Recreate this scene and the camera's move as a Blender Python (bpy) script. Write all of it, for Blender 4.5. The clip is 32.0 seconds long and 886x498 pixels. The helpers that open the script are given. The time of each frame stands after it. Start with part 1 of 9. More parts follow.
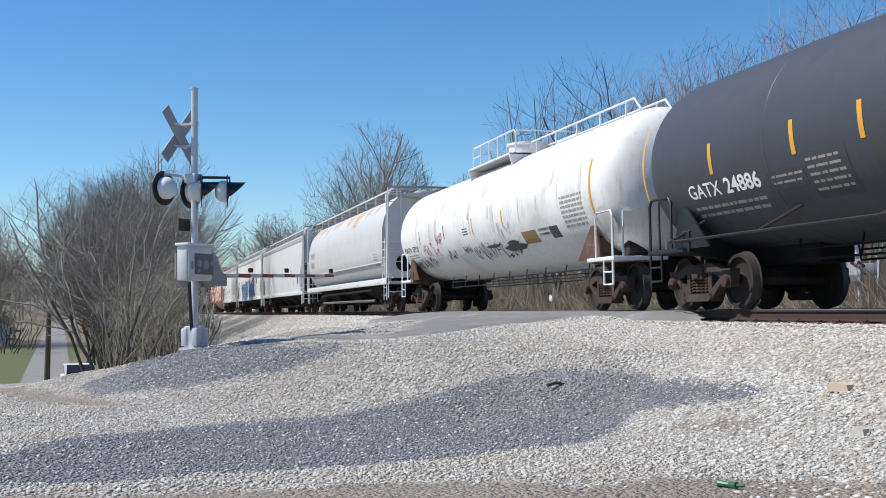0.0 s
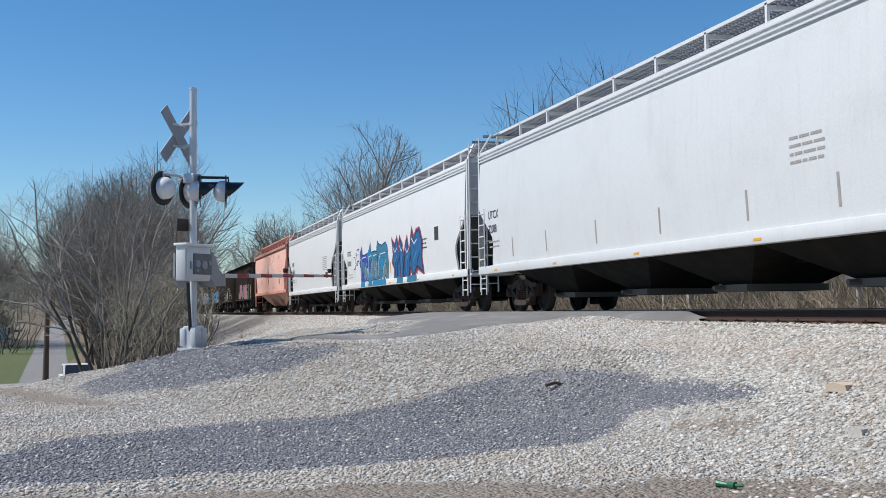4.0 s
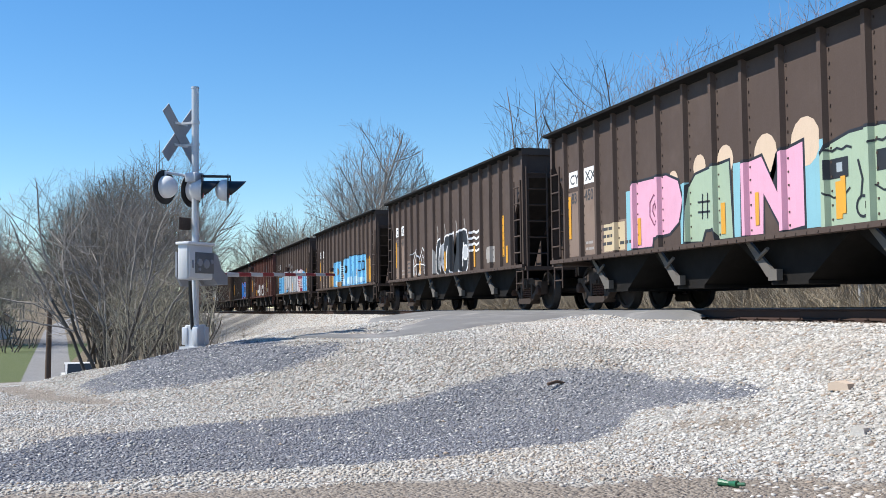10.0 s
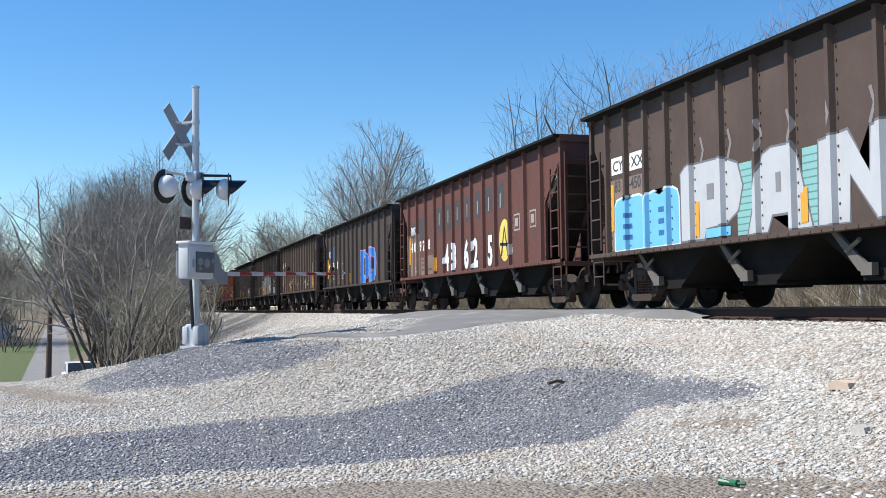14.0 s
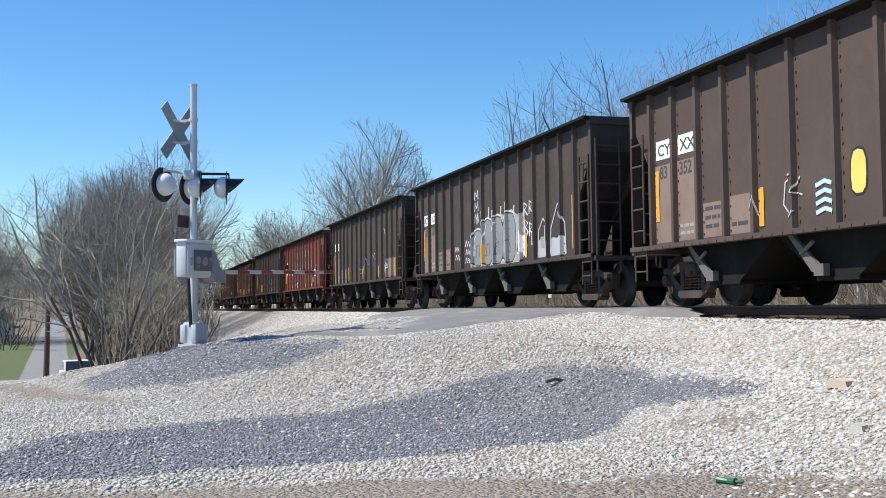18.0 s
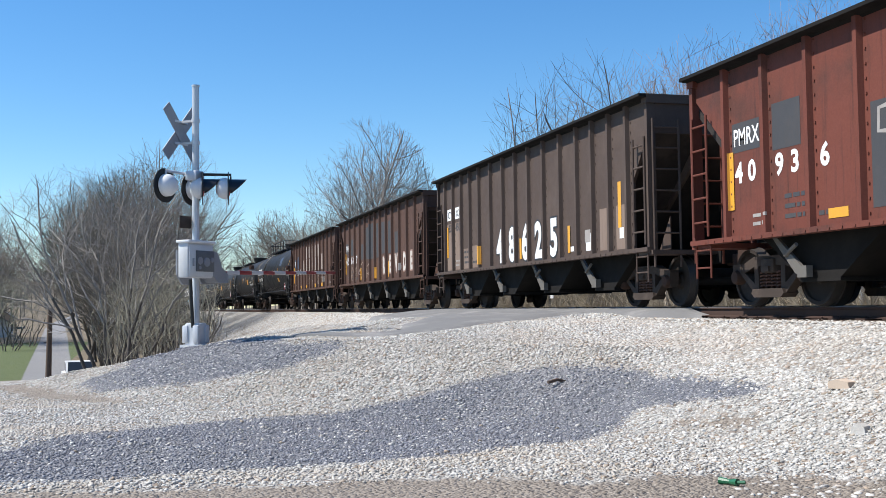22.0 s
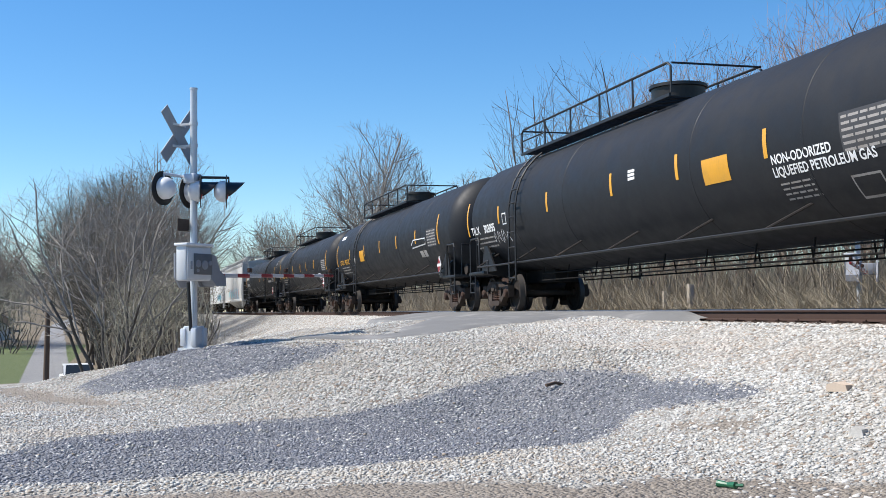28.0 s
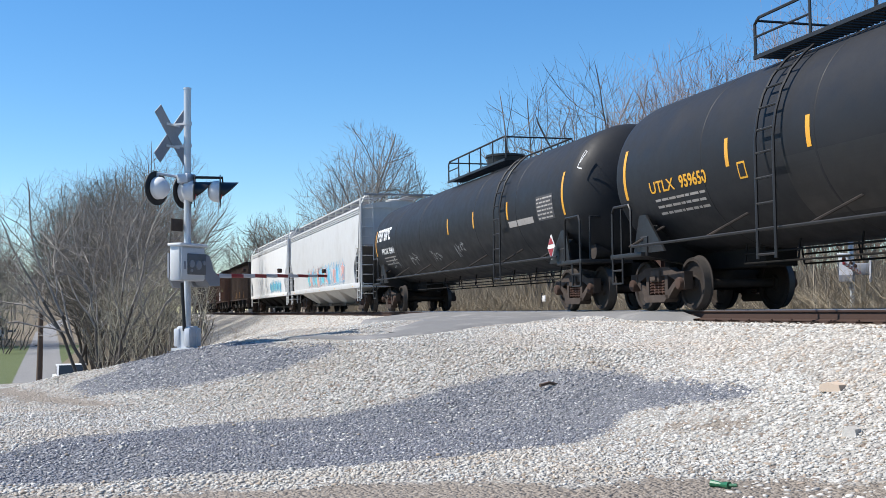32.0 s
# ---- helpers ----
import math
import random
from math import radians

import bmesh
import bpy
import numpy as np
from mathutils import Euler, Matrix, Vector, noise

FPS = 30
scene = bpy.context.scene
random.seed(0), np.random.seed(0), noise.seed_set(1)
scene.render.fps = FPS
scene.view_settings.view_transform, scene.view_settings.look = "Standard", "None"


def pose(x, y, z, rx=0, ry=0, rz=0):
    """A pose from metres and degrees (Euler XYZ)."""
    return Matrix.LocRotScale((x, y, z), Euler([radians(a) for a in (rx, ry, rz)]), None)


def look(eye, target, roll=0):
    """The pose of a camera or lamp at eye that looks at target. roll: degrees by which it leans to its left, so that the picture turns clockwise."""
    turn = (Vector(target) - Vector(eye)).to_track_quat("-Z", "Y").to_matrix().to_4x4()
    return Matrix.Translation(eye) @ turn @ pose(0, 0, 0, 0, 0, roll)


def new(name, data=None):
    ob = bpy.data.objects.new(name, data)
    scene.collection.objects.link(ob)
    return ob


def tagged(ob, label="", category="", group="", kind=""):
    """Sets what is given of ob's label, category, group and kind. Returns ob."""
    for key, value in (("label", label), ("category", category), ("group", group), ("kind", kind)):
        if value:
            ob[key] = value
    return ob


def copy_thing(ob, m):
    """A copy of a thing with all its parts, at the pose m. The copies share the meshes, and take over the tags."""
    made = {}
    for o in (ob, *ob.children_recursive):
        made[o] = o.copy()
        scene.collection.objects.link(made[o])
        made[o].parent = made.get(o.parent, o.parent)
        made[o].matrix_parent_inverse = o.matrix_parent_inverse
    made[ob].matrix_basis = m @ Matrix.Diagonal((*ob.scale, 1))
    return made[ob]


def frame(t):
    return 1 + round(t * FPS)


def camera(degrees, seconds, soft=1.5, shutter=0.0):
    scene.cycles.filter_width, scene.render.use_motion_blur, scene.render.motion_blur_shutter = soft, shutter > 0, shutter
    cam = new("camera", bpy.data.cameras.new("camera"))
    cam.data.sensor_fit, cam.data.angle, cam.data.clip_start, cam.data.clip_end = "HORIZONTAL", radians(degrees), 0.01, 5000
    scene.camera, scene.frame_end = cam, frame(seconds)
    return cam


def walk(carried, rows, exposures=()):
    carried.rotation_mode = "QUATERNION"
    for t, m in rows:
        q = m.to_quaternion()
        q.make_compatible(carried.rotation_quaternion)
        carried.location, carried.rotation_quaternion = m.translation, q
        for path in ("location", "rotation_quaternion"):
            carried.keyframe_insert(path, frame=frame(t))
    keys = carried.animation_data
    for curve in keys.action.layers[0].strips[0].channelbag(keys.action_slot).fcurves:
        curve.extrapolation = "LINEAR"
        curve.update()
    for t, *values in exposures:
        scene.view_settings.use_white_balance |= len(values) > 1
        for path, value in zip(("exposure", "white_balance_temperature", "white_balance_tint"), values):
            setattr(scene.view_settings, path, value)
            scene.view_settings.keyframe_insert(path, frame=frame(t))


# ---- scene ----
# World: the track runs along x (trains travel towards +x), rail tops at z = 0, the camera stands south of it (-y).
SPEED = 12.5286
EYE = (36.578, -10.188, 0.069)
cam = camera(43.44, 32.0, soft=0.8)
# Hand sway: seconds, degrees of turn to the left, degrees of tilt upwards.
SWAY = [(0, 0.0, 0.0), (0.5, 0.0, 0.0), (1, -0.087, 0.036), (1.5, -0.12, 0.0), (2, -0.167, 0.036), (2.5, -0.167, 0.0), (3, -0.145, -0.006), (3.5, -0.095, 0.0),
        (5.5, 0.044, 0.035), (6, 0.175, 0.047), (6.5, 0.186, 0.036), (7, 0.259, 0.074), (7.5, 0.229, 0.003), (8, 0.353, 0.014), (8.5, 0.306, -0.014), (9, 0.211, -0.047)]
SWAY += [(9.5, 0.074, -0.053), (10, 0.033, -0.057), (10.5, 0.03, -0.184), (11, -0.031, -0.224), (11.5, -0.06, -0.184), (12, -0.036, -0.098), (12.5, -0.123, -0.134),
         (13, -0.081, -0.101), (13.5, -0.06, -0.092), (14, 0.058, -0.095), (14.5, 0.003, -0.148), (16.5, -0.076, -0.184), (17, -0.081, -0.224), (17.5, -0.036, -0.192)]
SWAY += [(18, -0.042, -0.184), (18.5, 0.058, -0.221), (19, 0.036, -0.187), (19.5, 0.041, -0.178), (20, 0.033, -0.175), (20.5, 0.047, -0.17), (21, 0.03, -0.175),
         (21.5, 0.044, -0.175), (22, 0.056, -0.148), (22.5, 0.074, -0.134), (23, 0.118, -0.134), (23.5, 0.08, -0.104), (24, 0.011, -0.181), (24.5, -0.054, -0.178)]
SWAY += [(25, -0.045, -0.134), (25.5, -0.009, -0.095), (27.5, -0.048, -0.044), (28, -0.045, 0.003), (28.5, -0.093, -0.006), (29, -0.06, 0.038), (29.5, -0.047, 0.085),
         (30, 0.0, 0.044), (30.5, -0.093, 0.047), (31, -0.14, 0.05), (31.5, -0.318, 0.014), (32, -0.355, 0.006)]


def aim(turn, tilt):
    a, b = radians(15.5637 - turn), radians(3.09 + tilt)
    to = Vector(EYE) + Vector((-math.cos(a) * math.cos(b), math.sin(a) * math.cos(b), math.sin(b)))
    return look(EYE, to, -0.73)


walk(cam, [(t, aim(a, b)) for t, a, b in SWAY], exposures=[(0, 0.36), (1, -0.06), (2, 0.02), (3, 0.2), (3.5, 0.18), (5.5, 0.04), (6, 0.02), (7, 0.1), (8.5, 0.18), (9, 0.3), (10, 0.56), (32, 0.6)])

# Clear spring day, the sun high in the south.
SUN_TURN, SUN_RISE = math.atan2(-0.97, -0.24), radians(52)
world = bpy.data.worlds.new("world")
scene.world = world
world.use_nodes = True
sky = world.node_tree.nodes.new("ShaderNodeTexSky")
sky.sky_type, sky.sun_disc = "NISHITA", False
sky.sun_elevation, sky.sun_rotation = SUN_RISE, math.pi / 2 - SUN_TURN
sky.air_density, sky.dust_density, sky.ozone_density = 1.0, 0.0, 3.0
deep = world.node_tree.nodes.new("ShaderNodeHueSaturation")
deep.inputs["Saturation"].default_value = 1.27
world.node_tree.links.new(sky.outputs[0], deep.inputs["Color"])
tint = world.node_tree.nodes.new("ShaderNodeMix")
tint.data_type, tint.blend_type = "RGBA", "MULTIPLY"
tint.inputs[0].default_value, tint.inputs[7].default_value = 1.0, (0.88, 0.982, 1.055, 1)
world.node_tree.links.new(deep.outputs[0], tint.inputs[6])
world.node_tree.links.new(tint.outputs[2], world.node_tree.nodes["Background"].inputs[0])
world.node_tree.nodes["Background"].inputs[1].default_value = 0.102
sun = new("sun", bpy.data.lights.new("sun", "SUN"))
sun.data.energy, sun.data.angle, sun.data.color = 4.9, radians(0.53), (1.0, 0.955, 0.89)
sun_to = Vector((math.cos(SUN_TURN) * math.cos(SUN_RISE), math.sin(SUN_TURN) * math.cos(SUN_RISE), math.sin(SUN_RISE)))
sun.matrix_world = look(sun_to * 60, (0, 0, 0))

# ---- materials ----
def shader(name):
    m = bpy.data.materials.new(name)
    m.use_nodes = True
    t = m.node_tree
    return m, t, t.nodes["Principled BSDF"]


def node(t, kind, **inputs):
    n = t.nodes.new(kind)
    for k, v in inputs.items():
        n.inputs[k.replace("_", " ")].default_value = v
    return n


def coords(t, scale=(1, 1, 1), shift=0.0):
    """Object space, shifted by a random amount for each object."""
    tc = t.nodes.new("ShaderNodeTexCoord")
    mp = t.nodes.new("ShaderNodeMapping")
    mp.inputs["Scale"].default_value = scale
    t.links.new(tc.outputs["Object"], mp.inputs["Vector"])
    if shift:
        info = t.nodes.new("ShaderNodeObjectInfo")
        mul = t.nodes.new("ShaderNodeMath")
        mul.operation = "MULTIPLY"
        mul.inputs[1].default_value = shift
        t.links.new(info.outputs["Random"], mul.inputs[0])
        t.links.new(mul.outputs[0], mp.inputs["Location"])
    return mp.outputs[0]


def noise_tex(t, vec, scale, detail=4, rough=0.6):
    n = node(t, "ShaderNodeTexNoise", Scale=scale, Detail=detail, Roughness=rough)
    t.links.new(vec, n.inputs["Vector"])
    return n.outputs["Fac"]


def ramp(t, fac, lo, hi, a=0.0, b=1.0):
    r = node(t, "ShaderNodeMapRange")
    r.interpolation_type = "SMOOTHSTEP"
    for i, v in enumerate((lo, hi, a, b)):
        r.inputs[i + 1].default_value = v
    t.links.new(fac, r.inputs[0])
    return r.outputs[0]


def blend(t, fac, a, b, how="MIX"):
    n = t.nodes.new("ShaderNodeMix")
    n.data_type, n.blend_type = "RGBA", how
    for i, v in ((0, fac), (6, a), (7, b)):
        if isinstance(v, (int, float)):
            n.inputs[i].default_value = v
        elif isinstance(v, tuple):
            n.inputs[i].default_value = (*v, 1)
        else:
            t.links.new(v, n.inputs[i])
    return n.outputs[2]


def bump(t, bsdf, fac, strength, distance):
    b = node(t, "ShaderNodeBump", Strength=strength, Distance=distance)
    t.links.new(fac, b.inputs["Height"])
    t.links.new(b.outputs[0], bsdf.inputs["Normal"])


def paint(name, colour, rough=0.5, metal=0.0, dirt=(0.12, 0.09, 0.07), amount=0.35, streaks=0.3, scale=1.0, relief=0.002, gloss=None):
    """Weathered paint: large stains, run-down streaks, fine grain."""
    m, t, b = shader(name)
    v = coords(t, shift=40.0)
    big = ramp(t, noise_tex(t, v, 0.7 * scale, 6, 0.65), 0.45, 0.75, 0.0, amount)
    run = ramp(t, noise_tex(t, coords(t, (5.5 * scale, 5.5 * scale, 0.35 * scale), 17.0), 1.6, 4, 0.7), 0.5, 0.78, 0.0, streaks)
    fine = noise_tex(t, v, 38 * scale, 3)
    c = blend(t, big, colour, dirt)
    c = blend(t, run, c, tuple(0.75 * d for d in dirt))
    c = blend(t, ramp(t, fine, 0.3, 0.7, 0.0, 0.16), c, tuple(min(1, 1.5 * k + 0.01) for k in colour))
    t.links.new(c, b.inputs["Base Color"])
    t.links.new(ramp(t, noise_tex(t, v, 3.0, 5), 0.3, 0.7, max(0.05, rough - 0.05), min(1, rough + 0.08)), b.inputs["Roughness"])
    b.inputs["Metallic"].default_value = metal
    b.inputs["Specular IOR Level"].default_value = gloss if gloss is not None else (0.5 if rough < 0.6 else 0.15)
    bump(t, b, fine, 0.25, relief)
    return m


RUST = (0.16, 0.055, 0.022)
M_BROWN = paint("brown car paint", (0.072, 0.052, 0.043), 0.64, dirt=(0.115, 0.086, 0.07), amount=0.6, streaks=0.5)
M_DARK = paint("dark brown car paint", (0.052, 0.041, 0.036), 0.64, dirt=(0.095, 0.076, 0.062), amount=0.6, streaks=0.5)
M_RED = paint("rust red car paint", (0.135, 0.043, 0.03), 0.66, dirt=(0.055, 0.032, 0.026), amount=0.85, streaks=0.8)
M_MAROON = paint("maroon car paint", (0.115, 0.052, 0.042), 0.62, dirt=(0.08, 0.05, 0.04), amount=0.6, streaks=0.45)
M_RUSTBROWN = paint("rusty brown car paint", (0.085, 0.048, 0.036), 0.64, dirt=(0.055, 0.036, 0.029), amount=0.75, streaks=0.7)
M_TANK_BLACK = paint("black tank paint", (0.0145, 0.0155, 0.018), 0.55, dirt=(0.03, 0.0285, 0.028), amount=0.35, streaks=0.25, gloss=0.22)
M_TANK_GREY = paint("faded black tank paint", (0.049, 0.054, 0.066), 0.5, gloss=0.25, dirt=(0.045, 0.046, 0.05), amount=0.35, streaks=0.1)
M_TANK_WHITE = paint("white tank paint", (0.68, 0.67, 0.645), 0.5, dirt=(0.3, 0.24, 0.19), amount=0.5, streaks=0.45)
M_WHITE = paint("white car paint", (0.63, 0.63, 0.62), 0.42, dirt=(0.45, 0.43, 0.40), amount=0.2, streaks=0.14)
M_LIGHT = paint("pale grey car paint", (0.55, 0.56, 0.56), 0.45, dirt=(0.36, 0.34, 0.32), amount=0.25, streaks=0.16)
M_GREY = paint("grey car paint", (0.47, 0.47, 0.46), 0.5, dirt=(0.3, 0.27, 0.24), amount=0.35, streaks=0.3)
M_PINK = paint("faded salmon pink paint", (0.71, 0.42, 0.355), 0.6, dirt=(0.56, 0.39, 0.34), amount=0.45, streaks=0.3)
M_PINK_TRIM = paint("salmon pink trim paint", (0.58, 0.29, 0.23), 0.6, dirt=(0.22, 0.1, 0.07), amount=0.5, streaks=0.3)
M_STEEL = paint("dusty dark steel", (0.03, 0.026, 0.024), 0.75, dirt=(0.075, 0.058, 0.048), amount=0.7, streaks=0.2, scale=2)
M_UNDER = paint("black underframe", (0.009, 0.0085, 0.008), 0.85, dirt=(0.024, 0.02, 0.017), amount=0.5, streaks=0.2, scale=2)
M_CAST = paint("dusty cast steel", (0.048, 0.037, 0.031), 0.8, dirt=(0.11, 0.085, 0.07), amount=0.6, streaks=0.15, scale=3)
M_CAST_RED = paint("rusty cast steel", (0.05, 0.03, 0.023), 0.8, dirt=(0.085, 0.06, 0.048), amount=0.5, streaks=0.15, scale=3)
M_WHEEL = paint("worn wheel steel", (0.03, 0.025, 0.022), 0.75, dirt=(0.065, 0.05, 0.042), amount=0.6, streaks=0.1, scale=3)
M_TREAD = paint("worn wheel tread", (0.05, 0.045, 0.042), 0.5, metal=0.2, dirt=(0.03, 0.026, 0.024), amount=0.4, streaks=0.0, scale=3)
M_SPRING = paint("rusty spring steel", (0.1, 0.055, 0.042), 0.7, dirt=(0.16, 0.13, 0.11), amount=0.5, streaks=0.0, scale=4)
M_LEVER = paint("bare grey lever steel", (0.12, 0.112, 0.1), 0.65, metal=0.0, dirt=(0.12, 0.1, 0.08), amount=0.5, streaks=0.2, scale=3)
M_GALV = paint("galvanised steel", (0.52, 0.54, 0.56), 0.42, metal=0.35, dirt=(0.36, 0.37, 0.38), amount=0.4, streaks=0.2, scale=3)
M_ALU = paint("dull aluminium", (0.55, 0.56, 0.58), 0.4, metal=0.25, dirt=(0.4, 0.4, 0.41), amount=0.4, streaks=0.15, scale=3)
M_SIGNBACK = paint("grey sign back", (0.25, 0.26, 0.28), 0.5, metal=0.2, dirt=(0.17, 0.17, 0.18), amount=0.4, streaks=0.2, scale=3)
M_BLACK = paint("matt black paint", (0.008, 0.008, 0.009), 0.5, dirt=(0.03, 0.03, 0.03), amount=0.2, streaks=0.1, scale=3)
M_HOOD = paint("black lamp hood", (0.015, 0.015, 0.018), 0.35, dirt=(0.05, 0.05, 0.05), amount=0.2, streaks=0.1, scale=4)
M_HOUSE = paint("white lamp housing", (0.66, 0.67, 0.68), 0.4, dirt=(0.42, 0.42, 0.42), amount=0.3, streaks=0.15, scale=4)
M_BOX = paint("pale grey enclosure paint", (0.55, 0.56, 0.56), 0.42, dirt=(0.38, 0.38, 0.37), amount=0.3, streaks=0.15, scale=3)
M_DIAL = paint("dark recessed panel", (0.10, 0.105, 0.11), 0.5, dirt=(0.2, 0.2, 0.2), amount=0.3, streaks=0.0, scale=4)
M_RAIL = paint("brown rusted rail", (0.055, 0.034, 0.027), 0.75, dirt=(0.05, 0.032, 0.025), amount=0.5, streaks=0.0, scale=3)
M_RAILTOP = paint("shiny rail head", (0.4, 0.38, 0.36), 0.3, metal=0.9, dirt=(0.25, 0.2, 0.17), amount=0.3, streaks=0.0, scale=3)
M_TIE = paint("creosoted tie wood", (0.06, 0.042, 0.033), 0.88, dirt=(0.13, 0.1, 0.08), amount=0.6, streaks=0.3, scale=3, relief=0.006)
M_POLE = paint("weathered pole wood", (0.12, 0.085, 0.065), 0.85, dirt=(0.07, 0.05, 0.04), amount=0.5, streaks=0.5, scale=2, relief=0.006)
M_POST = paint("grey post wood", (0.33, 0.29, 0.24), 0.85, dirt=(0.2, 0.17, 0.14), amount=0.5, streaks=0.5, scale=3, relief=0.006)
M_YELLOW = paint("yellow reflector strip", (0.62, 0.3, 0.025), 0.4, dirt=(0.35, 0.2, 0.05), amount=0.45, streaks=0.25, scale=3)
M_GATE_RED = paint("red gate sheeting", (0.24, 0.02, 0.025), 0.4, dirt=(0.14, 0.02, 0.02), amount=0.3, streaks=0.1, scale=3)
M_GATE_WHITE = paint("white gate sheeting", (0.46, 0.46, 0.47), 0.4, dirt=(0.4, 0.4, 0.4), amount=0.3, streaks=0.1, scale=3)
M_INK = paint("white stencil paint", (0.72, 0.72, 0.71), 0.5, dirt=(0.3, 0.27, 0.24), amount=0.35, streaks=0.25, scale=3)
M_INK_DIM = paint("faded stencil paint", (0.30, 0.28, 0.26), 0.6, dirt=(0.14, 0.12, 0.1), amount=0.6, streaks=0.4, scale=4)
M_INK_BLACK = paint("black stencil paint", (0.03, 0.03, 0.032), 0.5, dirt=(0.15, 0.14, 0.14), amount=0.35, streaks=0.25, scale=3)
M_INK_AMBER = paint("amber stencil paint", (0.6, 0.3, 0.02), 0.5, dirt=(0.3, 0.17, 0.04), amount=0.35, streaks=0.25, scale=3)
M_TANPATCH = paint("worn tan primer patch", (0.2, 0.148, 0.118), 0.65, dirt=(0.14, 0.095, 0.075), amount=0.7, streaks=0.5, scale=2)
M_ORANGEPATCH = paint("worn ochre patch", (0.30, 0.18, 0.075), 0.65, dirt=(0.2, 0.12, 0.08), amount=0.6, streaks=0.6, scale=2)
M_GREYPATCH = paint("dark grey paint-out patch", (0.055, 0.056, 0.06), 0.6, dirt=(0.09, 0.075, 0.065), amount=0.4, streaks=0.3, scale=2)
M_PALEPATCH = paint("pale taupe paint-out patch", (0.30, 0.25, 0.22), 0.6, dirt=(0.19, 0.14, 0.11), amount=0.4, streaks=0.3, scale=2)
M_BLUEPATCH = paint("dark blue paint-out patch", (0.03, 0.055, 0.10), 0.55, dirt=(0.08, 0.07, 0.065), amount=0.4, streaks=0.3, scale=2)
M_RUSTPATCH = paint("orange rust bloom", (0.46, 0.31, 0.21), 0.7, dirt=(0.47, 0.44, 0.41), amount=0.9, streaks=0.8, scale=2.2)
M_ASPHALT = paint("worn asphalt", (0.16, 0.158, 0.155), 0.88, dirt=(0.3, 0.29, 0.275), amount=0.7, streaks=0.0, scale=1.5, relief=0.012)
M_PINKWEAR = paint("flaked brown primer", (0.3, 0.15, 0.1), 0.7, dirt=(0.55, 0.32, 0.27), amount=0.8, streaks=0.5, scale=3)
M_RUSTSTEEL = paint("rusty brown saddle", (0.09, 0.05, 0.035), 0.75, dirt=(0.2, 0.14, 0.1), amount=0.6, streaks=0.4, scale=2)
M_STAIN = paint("grey-brown stain", (0.5, 0.46, 0.42), 0.6, dirt=(0.62, 0.6, 0.57), amount=0.8, streaks=0.6, scale=3)
# dark grey carries the shade below the covered hoppers' ends
M_SLOPE_SHADE = paint("grey steel with painted shade", (0.07, 0.07, 0.07), 0.75, dirt=(0.035, 0.033, 0.03), amount=0.5, streaks=0.4, scale=1.5)
M_PALEPINK = paint("faded pale lettering", (0.72, 0.51, 0.45), 0.6, dirt=(0.6, 0.42, 0.37), amount=0.6, streaks=0.4, scale=3)
SPRAY = {}


def spray(colour):
    if colour not in SPRAY:
        SPRAY[colour] = paint("spray paint", colour, 0.45, dirt=tuple(0.6 * c + 0.02 for c in colour), amount=0.3, streaks=0.2, scale=2.5)
    return SPRAY[colour]


